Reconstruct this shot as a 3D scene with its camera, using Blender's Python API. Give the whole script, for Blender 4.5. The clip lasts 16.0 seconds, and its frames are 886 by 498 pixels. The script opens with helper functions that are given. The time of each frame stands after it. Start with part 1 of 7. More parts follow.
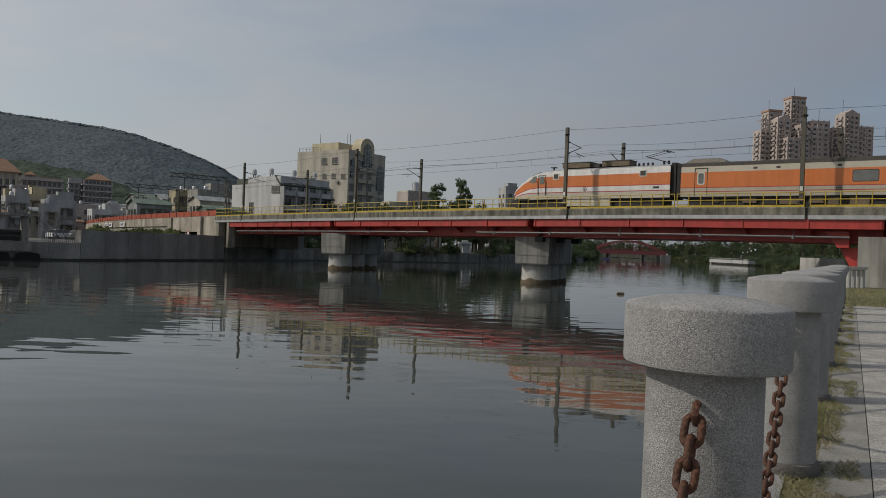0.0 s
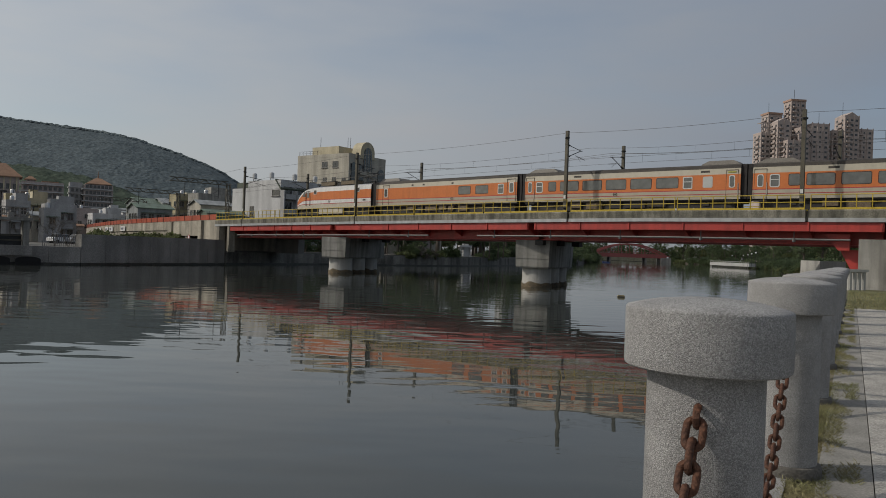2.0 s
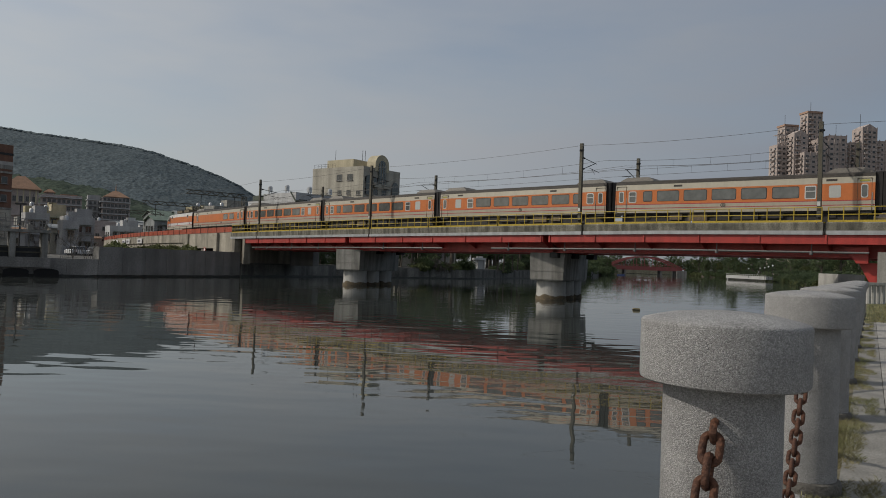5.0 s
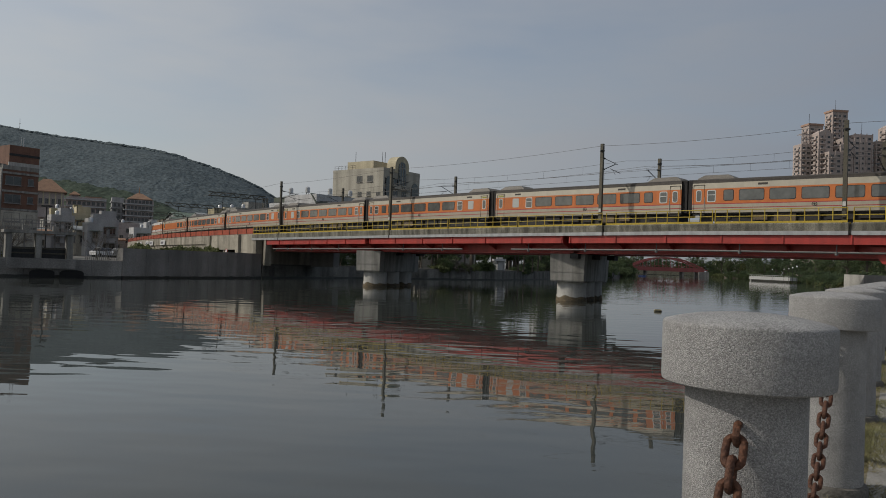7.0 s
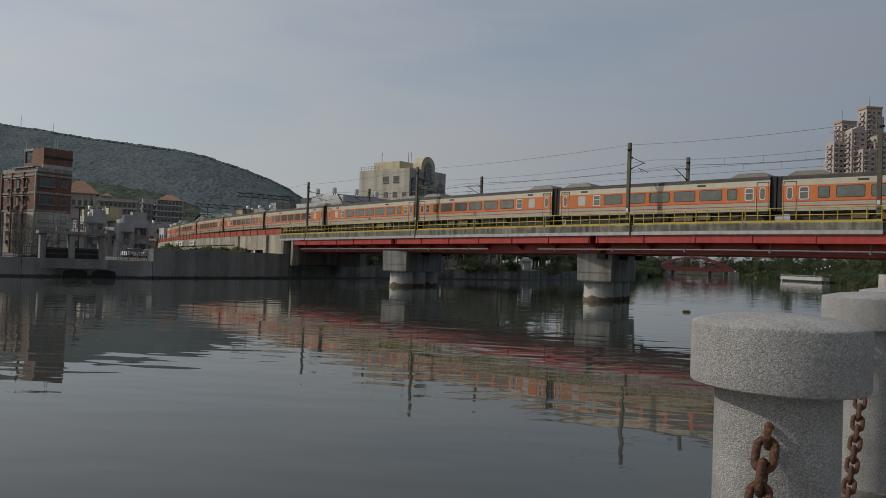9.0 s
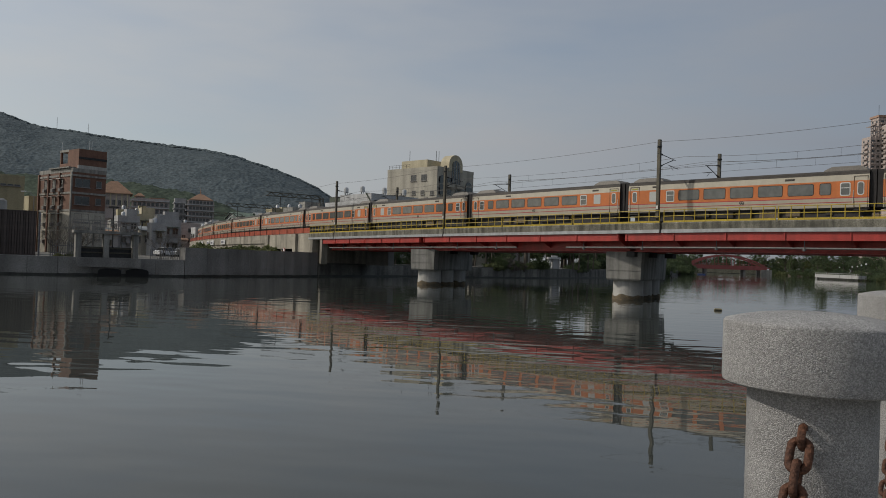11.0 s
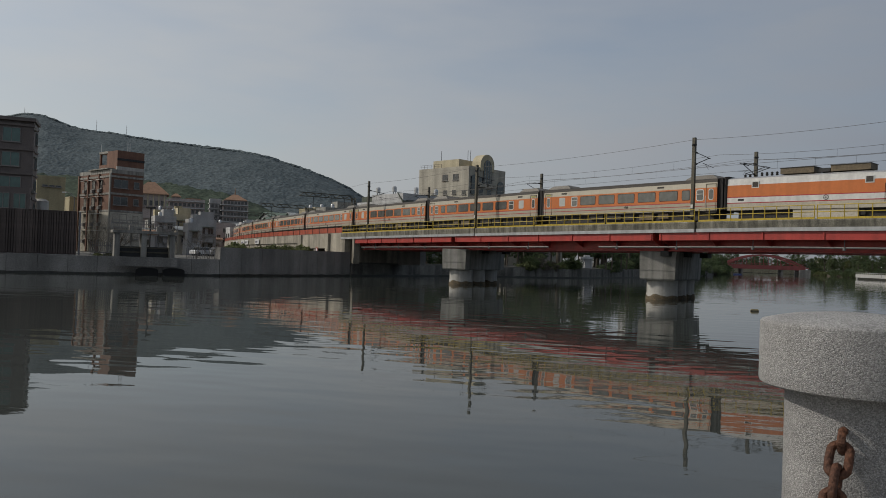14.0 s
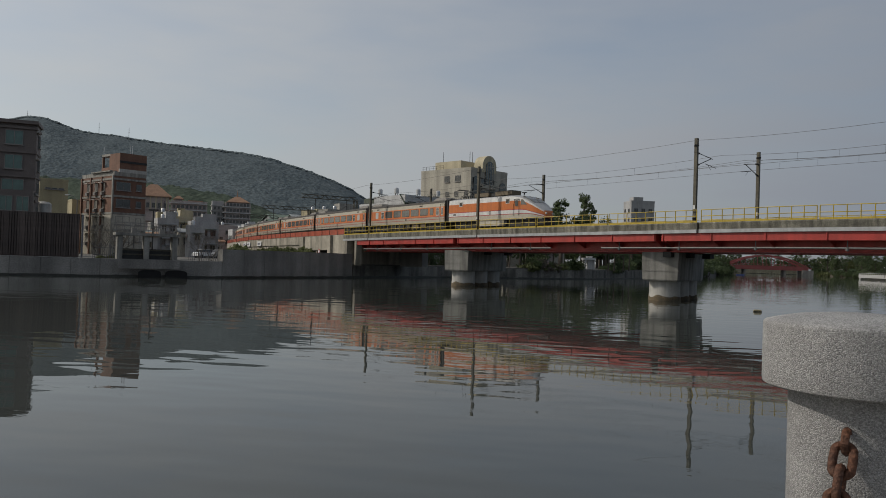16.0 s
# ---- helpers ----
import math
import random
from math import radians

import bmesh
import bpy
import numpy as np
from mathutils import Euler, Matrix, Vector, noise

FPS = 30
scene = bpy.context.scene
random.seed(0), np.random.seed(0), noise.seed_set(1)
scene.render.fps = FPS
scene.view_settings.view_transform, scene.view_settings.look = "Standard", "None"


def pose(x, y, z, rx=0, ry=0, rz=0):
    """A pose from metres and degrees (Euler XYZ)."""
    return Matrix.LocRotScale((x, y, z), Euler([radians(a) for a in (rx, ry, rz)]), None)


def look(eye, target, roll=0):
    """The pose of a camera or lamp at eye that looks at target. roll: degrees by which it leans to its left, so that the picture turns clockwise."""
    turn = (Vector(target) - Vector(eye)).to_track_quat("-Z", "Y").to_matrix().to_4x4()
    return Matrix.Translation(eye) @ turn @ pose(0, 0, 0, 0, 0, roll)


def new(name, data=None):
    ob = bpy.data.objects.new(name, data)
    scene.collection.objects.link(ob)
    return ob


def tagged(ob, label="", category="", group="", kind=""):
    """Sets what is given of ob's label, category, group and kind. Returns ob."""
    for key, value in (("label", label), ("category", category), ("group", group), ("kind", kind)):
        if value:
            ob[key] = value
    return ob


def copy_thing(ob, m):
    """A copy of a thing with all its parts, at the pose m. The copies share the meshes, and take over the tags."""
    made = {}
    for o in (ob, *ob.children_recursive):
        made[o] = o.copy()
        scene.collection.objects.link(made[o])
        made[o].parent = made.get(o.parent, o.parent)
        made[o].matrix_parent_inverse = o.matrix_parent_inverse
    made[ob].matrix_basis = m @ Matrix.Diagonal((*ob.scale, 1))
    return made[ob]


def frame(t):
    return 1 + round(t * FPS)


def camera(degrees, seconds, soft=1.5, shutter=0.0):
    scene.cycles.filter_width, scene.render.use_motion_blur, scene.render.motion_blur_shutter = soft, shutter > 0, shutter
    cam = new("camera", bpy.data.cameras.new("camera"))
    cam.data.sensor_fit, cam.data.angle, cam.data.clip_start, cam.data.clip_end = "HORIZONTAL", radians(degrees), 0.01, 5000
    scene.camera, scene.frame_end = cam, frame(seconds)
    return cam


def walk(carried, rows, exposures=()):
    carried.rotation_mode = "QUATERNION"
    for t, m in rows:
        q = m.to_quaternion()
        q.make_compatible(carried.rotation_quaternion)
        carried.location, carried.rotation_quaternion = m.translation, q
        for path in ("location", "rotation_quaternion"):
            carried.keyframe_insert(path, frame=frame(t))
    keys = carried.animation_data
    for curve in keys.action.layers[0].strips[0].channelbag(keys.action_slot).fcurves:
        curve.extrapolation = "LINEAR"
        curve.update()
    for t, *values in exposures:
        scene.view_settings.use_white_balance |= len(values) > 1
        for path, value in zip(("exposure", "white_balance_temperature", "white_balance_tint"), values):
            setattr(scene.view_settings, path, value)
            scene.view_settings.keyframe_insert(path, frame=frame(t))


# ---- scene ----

EYE = (0.0, 0.0, 3.05)


def aim(yaw, pitch, roll):
    """Camera pose on its tripod: yaw to the left, pitch up, roll, in degrees."""
    y, p = radians(yaw), radians(pitch)
    way = Vector((-math.sin(y) * math.cos(p), math.cos(y) * math.cos(p), math.sin(p)))
    return look(EYE, Vector(EYE) + way * 10, roll)


cam = camera(62.23, 16.0, soft=0.9)
walk(cam, [(t, aim(a, b, c)) for t, a, b, c in [
    (0.0, 0.02, -0.183, 2.199), (0.5, 0.07, -0.161, 2.2), (1.0, 0.04, -0.1, 2.16), (1.5, 0.055, -0.017, 2.13),
    (2.0, 0.06, 0.085, 2.08), (2.5, 0.17, 0.341, 2.08), (3.0, 0.23, 0.601, 2.06), (3.5, 0.444, 0.772, 2.08),
    (4.0, 0.85, 0.881, 2.15), (4.2, 0.96, 0.935, 2.15), (6.5, 2.079, 1.054, 2.12), (7.0, 2.755, 1.057, 2.09),
    (7.5, 3.279, 1.011, 2.04), (8.0, 3.84, 0.993, 2.03), (8.5, 4.358, 0.98, 2.036), (9.0, 4.788, 0.99, 2.045),
    (11.5, 7.556, 0.727, 1.96), (12.0, 8.123, 0.684, 1.985), (12.5, 8.611, 0.657, 2.0), (13.0, 8.993, 0.641, 2.02),
    (13.5, 9.269, 0.636, 1.995), (14.0, 9.425, 0.669, 1.985), (14.5, 9.528, 0.712, 1.946), (15.0, 9.583, 0.708, 1.92),
    (15.5, 9.594, 0.727, 1.86), (16.0, 9.605, 0.775, 1.821)]])

# ---- light ----
SUN_EL, SUN_AZ = 36.0, -92.0          # degrees; azimuth from +Y towards +X
world = bpy.data.worlds.new("sky")
scene.world = world
world.use_nodes = True
wn, wl = world.node_tree.nodes, world.node_tree.links
sky = wn.new("ShaderNodeTexSky")
sky.sky_type, sky.sun_disc = "NISHITA", False
sky.sun_elevation, sky.sun_rotation = radians(SUN_EL), radians(SUN_AZ)
sky.air_density, sky.dust_density, sky.ozone_density = 1.1, 1.4, 1.5
tc = wn.new("ShaderNodeTexCoord")
mp = wn.new("ShaderNodeMapping")
mp.inputs["Scale"].default_value = (0.8, 0.8, 3.2)
cn = wn.new("ShaderNodeTexNoise")
cn.inputs["Scale"].default_value, cn.inputs["Detail"].default_value, cn.inputs["Roughness"].default_value = 1.6, 5.0, 0.55
cr = wn.new("ShaderNodeValToRGB")
cr.color_ramp.elements[0].position, cr.color_ramp.elements[0].color = 0.36, (0.40, 0.40, 0.40, 1)
cr.color_ramp.elements[1].position, cr.color_ramp.elements[1].color = 0.68, (0.97, 0.97, 0.97, 1)
veil = wn.new("ShaderNodeMix")
veil.data_type = "RGBA"
# haze: whiter and brighter towards the sun
sa, se = radians(SUN_AZ), radians(SUN_EL)
sun_way = Vector((math.sin(sa) * math.cos(se), math.cos(sa) * math.cos(se), math.sin(se)))
dot = wn.new("ShaderNodeVectorMath")
dot.operation = "DOT_PRODUCT"
dot.inputs[1].default_value = sun_way
glow = wn.new("ShaderNodeMapRange")
glow.inputs["From Min"].default_value, glow.inputs["From Max"].default_value = -0.45, 0.75
haze = wn.new("ShaderNodeMix")
haze.data_type = "RGBA"
haze.inputs["A"].default_value, haze.inputs["B"].default_value = (1.9, 2.2, 2.78, 1), (6.3, 6.3, 6.15, 1)
wl.new(tc.outputs["Generated"], dot.inputs[0])
wl.new(dot.outputs["Value"], glow.inputs["Value"])
wl.new(glow.outputs["Result"], haze.inputs["Factor"])
wl.new(haze.outputs["Result"], veil.inputs["B"])
wl.new(tc.outputs["Generated"], mp.inputs["Vector"])
wl.new(mp.outputs["Vector"], cn.inputs["Vector"])
wl.new(cn.outputs["Fac"], cr.inputs["Fac"])
wl.new(cr.outputs["Color"], veil.inputs["Factor"])
wl.new(sky.outputs["Color"], veil.inputs["A"])
wl.new(veil.outputs["Result"], wn["Background"].inputs["Color"])
wn["Background"].inputs["Strength"].default_value = 0.09

sun = new("sun", bpy.data.lights.new("sun", "SUN"))
sun.data.energy, sun.data.angle, sun.data.color = 2.2, radians(1.5), (1.0, 0.93, 0.82)
sun.matrix_world = look(sun_way * 200, (0, 0, 0))
scene.view_settings.exposure = 0.0


# ---- materials ----
MATS = {}


def mat(name, col, rough=0.7, metal=0.0, var=0.25, scale=3.0, fine=40.0, bump=0.15, col2=None, streak=0.0, rnd=0.0, spec=0.5, isl=0.0):
    """Surface with large stains, fine grain and relief; streak: vertical dirt runs; rnd, isl: tone by object or by island."""
    if name in MATS:
        return MATS[name]
    m = bpy.data.materials.new(name)
    m.use_nodes = True
    n, l = m.node_tree.nodes, m.node_tree.links
    b = n["Principled BSDF"]
    b.inputs["Roughness"].default_value, b.inputs["Metallic"].default_value = rough, metal
    b.inputs["Specular IOR Level"].default_value = spec
    co = n.new("ShaderNodeTexCoord")
    a = n.new("ShaderNodeTexNoise")
    a.inputs["Scale"].default_value, a.inputs["Detail"].default_value, a.inputs["Roughness"].default_value = scale, 6.0, 0.6
    f = n.new("ShaderNodeTexNoise")
    f.inputs["Scale"].default_value, f.inputs["Detail"].default_value = fine, 3.0
    l.new(co.outputs["Object"], f.inputs["Vector"])
    if streak:
        mpn = n.new("ShaderNodeMapping")
        mpn.inputs["Scale"].default_value = (1.0, 1.0, 0.08)
        l.new(co.outputs["Object"], mpn.inputs["Vector"])
        st = n.new("ShaderNodeTexNoise")
        st.inputs["Scale"].default_value, st.inputs["Detail"].default_value = scale * 2.5, 5.0
        l.new(mpn.outputs["Vector"], st.inputs["Vector"])
    l.new(co.outputs["Object"], a.inputs["Vector"])
    ra = n.new("ShaderNodeMapRange")
    ra.inputs["From Min"].default_value, ra.inputs["From Max"].default_value = 0.3, 0.7
    l.new(a.outputs["Fac"], ra.inputs["Value"])
    mx = n.new("ShaderNodeMix")
    mx.data_type = "RGBA"
    dark = col2 or tuple(c * (1 - var * 1.6) for c in col)
    mx.inputs["A"].default_value, mx.inputs["B"].default_value = (*dark, 1), (*col, 1)
    l.new(ra.outputs["Result"], mx.inputs["Factor"])
    out = mx.outputs["Result"]

    def times(sock, lo, hi, f0, f1):
        nonlocal out
        r = n.new("ShaderNodeMapRange")
        r.inputs["From Min"].default_value, r.inputs["From Max"].default_value = f0, f1
        r.inputs["To Min"].default_value, r.inputs["To Max"].default_value = lo, hi
        l.new(sock, r.inputs["Value"])
        k = n.new("ShaderNodeMix")
        k.data_type, k.blend_type = "RGBA", "MULTIPLY"
        k.inputs["Factor"].default_value = 1.0
        l.new(out, k.inputs["A"])
        l.new(r.outputs["Result"], k.inputs["B"])
        out = k.outputs["Result"]
    times(f.outputs["Fac"], 1 - var, 1 + var, 0.3, 0.7)
    if streak:
        times(st.outputs["Fac"], 1 - streak, 1.0, 0.35, 0.6)
    if rnd:
        oi = n.new("ShaderNodeObjectInfo")
        times(oi.outputs["Random"], 1 - rnd, 1 + rnd, 0, 1)
    if isl:
        gi = n.new("ShaderNodeNewGeometry")
        times(gi.outputs["Random Per Island"], 1 - isl, 1 + isl, 0, 1)
    l.new(out, b.inputs["Base Color"])
    if bump:
        bp_ = n.new("ShaderNodeBump")
        bp_.inputs["Strength"].default_value, bp_.inputs["Distance"].default_value = bump, 0.02
        l.new(f.outputs["Fac"], bp_.inputs["Height"])
        l.new(bp_.outputs["Normal"], b.inputs["Normal"])
    MATS[name] = m
    return m


def glass(name, col, rough=0.08):
    m = mat(name, col, rough, var=0.2, scale=0.8, fine=2.0, bump=0.0, spec=0.8)
    return m


def water_mat():
    m = bpy.data.materials.new("river_water")
    m.use_nodes = True
    n, l = m.node_tree.nodes, m.node_tree.links
    b = n["Principled BSDF"]
    b.inputs["Base Color"].default_value = (0.045, 0.05, 0.046, 1)
    b.inputs["Roughness"].default_value, b.inputs["IOR"].default_value = 0.012, 1.33
    co = n.new("ShaderNodeTexCoord")

    def noise_tex(sx, sy, turn, scale, detail):
        mpn = n.new("ShaderNodeMapping")
        mpn.inputs["Scale"].default_value, mpn.inputs["Rotation"].default_value = (sx, sy, 1), (0, 0, radians(turn))
        t = n.new("ShaderNodeTexNoise")
        t.inputs["Scale"].default_value, t.inputs["Detail"].default_value = scale, detail
        l.new(co.outputs["Object"], mpn.inputs["Vector"])
        l.new(mpn.outputs["Vector"], t.inputs["Vector"])
        return t.outputs["Fac"]
    big = noise_tex(0.5, 1.3, 12, 0.22, 2.0)       # slow swell
    mid = noise_tex(0.62, 1.45, 6, 0.66, 1.0)       # ripples
    small = noise_tex(0.5, 1.5, -8, 5.0, 2.0)     # fine breeze
    patch = noise_tex(1.0, 3.0, 8, 0.03, 3.0)      # where the breeze touches
    r = n.new("ShaderNodeMapRange")
    r.inputs["From Min"].default_value, r.inputs["From Max"].default_value = 0.45, 0.62
    r.inputs["To Min"].default_value, r.inputs["To Max"].default_value = 0.06, 1.0
    l.new(patch, r.inputs["Value"])

    def mul(a, k):
        q = n.new("ShaderNodeMath")
        q.operation = "MULTIPLY"
        l.new(a, q.inputs[0])
        if isinstance(k, float):
            q.inputs[1].default_value = k
        else:
            l.new(k, q.inputs[1])
        return q.outputs[0]

    def add(a, c):
        q = n.new("ShaderNodeMath")
        l.new(a, q.inputs[0]), l.new(c, q.inputs[1])
        return q.outputs[0]
    h = add(add(mul(big, 0.018), mul(mid, 0.0125)), mul(mul(small, 0.002), r.outputs["Result"]))
    bp_ = n.new("ShaderNodeBump")
    bp_.inputs["Strength"].default_value, bp_.inputs["Distance"].default_value = 1.0, 1.0
    l.new(h, bp_.inputs["Height"])
    l.new(bp_.outputs["Normal"], b.inputs["Normal"])
    return m


CONC = mat("weathered_concrete", (0.34, 0.33, 0.30), 0.85, var=0.22, scale=0.7, fine=25, bump=0.25, streak=0.45)
CONC_D = mat("damp_dark_concrete", (0.31, 0.297, 0.275), 0.85, var=0.25, scale=0.22, fine=9, bump=0.3, streak=0.35)
CONC_E = mat("mould_stained_concrete", (0.27, 0.255, 0.21), 0.9, var=0.3, scale=0.9, fine=14, bump=0.3, streak=0.6, col2=(0.12, 0.115, 0.09))
CONC_V = mat("stained_beige_concrete", (0.45, 0.41, 0.335), 0.9, var=0.25, scale=0.35, fine=8, bump=0.3, streak=0.5, col2=(0.24, 0.22, 0.18))
PIPE = mat("dull_grey_pipe", (0.17, 0.17, 0.17), 0.6, 0.2, var=0.2, scale=1.5, fine=12, bump=0.1)
CONC_L = mat("pale_concrete", (0.46, 0.45, 0.42), 0.8, var=0.15, scale=0.9, fine=25, bump=0.15, streak=0.25)
STEEL_L = mat("galvanised_trim", (0.42, 0.43, 0.44), 0.5, 0.3, var=0.12, scale=1.2, fine=20, bump=0.05, streak=0.2)
RED = mat("red_girder_paint", (0.44, 0.045, 0.035), 0.45, var=0.14, scale=0.8, fine=18, bump=0.05, streak=0.25)
RED_PANEL = mat("red_parapet_paint", (0.42, 0.075, 0.03), 0.6, var=0.2, scale=0.8, fine=15, bump=0.1, streak=0.3)
YELLOW = mat("yellow_rail_paint", (0.50, 0.36, 0.035), 0.5, var=0.2, scale=2.0, fine=20, bump=0.05)
POLE = mat("catenary_steel", (0.11, 0.10, 0.075), 0.6, 0.4, var=0.25, scale=1.5, fine=20, bump=0.1)
DARKST = mat("dark_steel", (0.05, 0.05, 0.05), 0.6, 0.5, var=0.3, scale=2, fine=20)
WIRE = mat("copper_wire", (0.06, 0.06, 0.06), 0.5, 0.5, bump=0)
BALLAST = mat("track_ballast", (0.2, 0.18, 0.16), 0.9, var=0.35, scale=2, fine=12, bump=0.6)
RAIL = mat("steel_rail", (0.24, 0.19, 0.16), 0.4, 0.8, var=0.2)
PEBBLE = None
ORANGE = mat("train_orange", (0.56, 0.165, 0.043), 0.34, var=0.05, scale=0.8, fine=6, bump=0.0, streak=0.12)
CREAM = mat("train_silver_cream", (0.435, 0.395, 0.315), 0.36, 0.1, var=0.045, scale=0.6, fine=5, bump=0.0, streak=0.09)
WHITE = mat("train_white", (0.66, 0.65, 0.63), 0.35, var=0.07, scale=0.8, fine=6, bump=0.0, streak=0.15)
TRED = mat("train_red_line", (0.36, 0.035, 0.04), 0.4, var=0.08, bump=0)
ROOF = mat("train_roof_grey", (0.055, 0.046, 0.038), 0.7, var=0.25, scale=1.0, fine=8, bump=0.1)
UNDER = mat("train_underframe", (0.028, 0.025, 0.022), 0.7, var=0.3, scale=2, fine=10)
BELLOW = mat("gangway_rubber", (0.025, 0.022, 0.022), 0.8, var=0.3)
TBOX = mat("underfloor_box", (0.16, 0.12, 0.075), 0.7, var=0.3, scale=2, fine=12)
TGLASS = glass("train_window_glass", (0.12, 0.122, 0.116), 0.1)
TFRAME = mat("window_aluminium", (0.6, 0.6, 0.58), 0.4, 0.4, var=0.08, bump=0)


# ---- geometry helpers ----
class Geo:
    """Collects vertices and faces for one mesh."""

    def __init__(self):
        self.v, self.f = [], []

    def add(self, vs, fs):
        k = len(self.v)
        self.v += [tuple(p) for p in vs]
        self.f += [tuple(i + k for i in q) for q in fs]
        return self

    def box(self, x0, x1, y0, y1, z0, z1, m=None):
        vs = [Vector((x, y, z)) for z in (z0, z1) for x, y in ((x0, y0), (x1, y0), (x1, y1), (x0, y1))]
        if m:
            vs = [m @ p for p in vs]
        return self.add(vs, [(3, 2, 1, 0), (4, 5, 6, 7), (0, 1, 5, 4), (1, 2, 6, 5), (2, 3, 7, 6), (3, 0, 4, 7)])

    def bar(self, p, q, r, r2=None, seg=8):
        p, q = Vector(p), Vector(q)
        w = (q - p).normalized()
        a = w.orthogonal().normalized()
        b = w.cross(a)
        r2 = r if r2 is None else r2
        vs = []
        for c, rr in ((p, r), (q, r2)):
            vs += [c + (a * math.cos(i * math.tau / seg) + b * math.sin(i * math.tau / seg)) * rr for i in range(seg)]
        fs = [(i, (i + 1) % seg, seg + (i + 1) % seg, seg + i) for i in range(seg)]
        return self.add(vs, fs + [tuple(range(seg))[::-1], tuple(range(seg, 2 * seg))])

    def beam(self, p, q, w, h, up=(0, 0, 1)):
        """Rectangular bar from p to q, w wide and h deep along up."""
        p, q, up = Vector(p), Vector(q), Vector(up)
        d = (q - p).normalized()
        a = d.cross(up).normalized() * (w / 2)
        b = a.cross(d).normalized() * (h / 2)
        vs = [c + s * a + t * b for c in (p, q) for s, t in ((-1, -1), (1, -1), (1, 1), (-1, 1))]
        return self.add(vs, [(3, 2, 1, 0), (4, 5, 6, 7), (0, 1, 5, 4), (1, 2, 6, 5), (2, 3, 7, 6), (3, 0, 4, 7)])

    def lathe(self, prof, seg=24, c=(0, 0, 0)):
        vs = [(c[0] + r * math.cos(i * math.tau / seg), c[1] + r * math.sin(i * math.tau / seg), c[2] + z) for r, z in prof for i in range(seg)]
        fs = [(k * seg + i, k * seg + (i + 1) % seg, (k + 1) * seg + (i + 1) % seg, (k + 1) * seg + i) for k in range(len(prof) - 1) for i in range(seg)]
        n = len(prof) - 1
        fs += [tuple(range(seg))[::-1], tuple(range(n * seg, n * seg + seg))]
        return self.add(vs, fs)

    def prism(self, poly, z0, z1):
        n = len(poly)
        vs = [(x, y, z0) for x, y in poly] + [(x, y, z1) for x, y in poly]
        return self.add(vs, [tuple(range(n))[::-1], tuple(range(n, 2 * n))] + [(i, (i + 1) % n, n + (i + 1) % n, n + i) for i in range(n)])

    def loft(self, rings, closed=True, caps=True):
        n = len(rings[0])
        vs = [p for r in rings for p in r]
        m = n if closed else n - 1
        fs = [(k * n + i, k * n + (i + 1) % n, (k + 1) * n + (i + 1) % n, (k + 1) * n + i) for k in range(len(rings) - 1) for i in range(m)]
        if caps and closed:
            fs += [tuple(range(n))[::-1], tuple(range((len(rings) - 1) * n, len(rings) * n))]
        return self.add(vs, fs)

    def mesh(self, name, material, smooth=0.0):
        me = bpy.data.meshes.new(name)
        me.from_pydata(self.v, [], self.f)
        me.materials.append(material)
        if smooth:
            me.polygons.foreach_set("use_smooth", [True] * len(me.polygons))
            me.set_sharp_from_angle(angle=radians(smooth))
        me.update()
        return me


def fixed(g):
    """Turn the faces of a mesh outwards."""
    bm = bmesh.new()
    bm.from_mesh(g)
    bmesh.ops.recalc_face_normals(bm, faces=bm.faces)
    bm.to_mesh(g)
    bm.free()
    return g


def part(name, g, material, parent, label="", smooth=0.0, m=None, fix=True):
    me = g if isinstance(g, bpy.types.Mesh) else g.mesh(name, material, smooth)
    if fix and not isinstance(g, bpy.types.Mesh):
        fixed(me)
    ob = new(name, me)
    ob.parent = parent
    if m is not None:
        ob.matrix_basis = m
    if label:
        tagged(ob, label)
    return ob


def thing(name, label, category, group="", kind="", m=None):
    ob = new(name)
    ob.empty_display_size = 0.2
    if m is not None:
        ob.matrix_basis = m
    return tagged(ob, label, category, group, kind)


def solid(name, g, material, label, category="", group="", kind="", smooth=0.0, m=None):
    ob = part(name, g, material, None, "", smooth, m)
    return tagged(ob, label, category, group, kind)


# ---- the railway line: a straight over the right half of the bridge, a long right-hand curve beyond ----
TH, D0, S0, RC = radians(-38.467), 74.396, 26.78, 418.8
LINE = Vector((math.cos(TH), math.sin(TH), 0))


def rail_z(s):
    return float(np.interp(s, (-300, -120, -61, -18, 23, 60), (5.2, 5.75, 6.22, 6.66, 7.06, 7.08)))


def track_drop(s):
    """How far the rails lie below the levelled deck line."""
    return float(np.interp(s, (-40, 5, 27, 60), (0.0, 0.18, 0.35, 0.42)))


def line_frame(s):
    """Point on the rail-top centre line and its heading towards growing s."""
    if s >= S0:
        return Vector((0, D0, 0)) + LINE * s, LINE.copy()
    a = (S0 - s) / RC
    e = -LINE
    rt = Vector((e.y, -e.x, 0))
    c = Vector((0, D0, 0)) + LINE * S0 + rt * RC
    return c - rt * (RC * math.cos(a)) + e * (RC * math.sin(a)), -(e * math.cos(a) + rt * math.sin(a))


def bp(s, off, z, absolute=False):
    """Point beside the line: off metres towards the camera's bank, z over the rail top."""
    p, h = line_frame(s)
    q = p + off * Vector((h.y, -h.x, 0))
    return Vector((q.x, q.y, z if absolute else rail_z(s) + z))


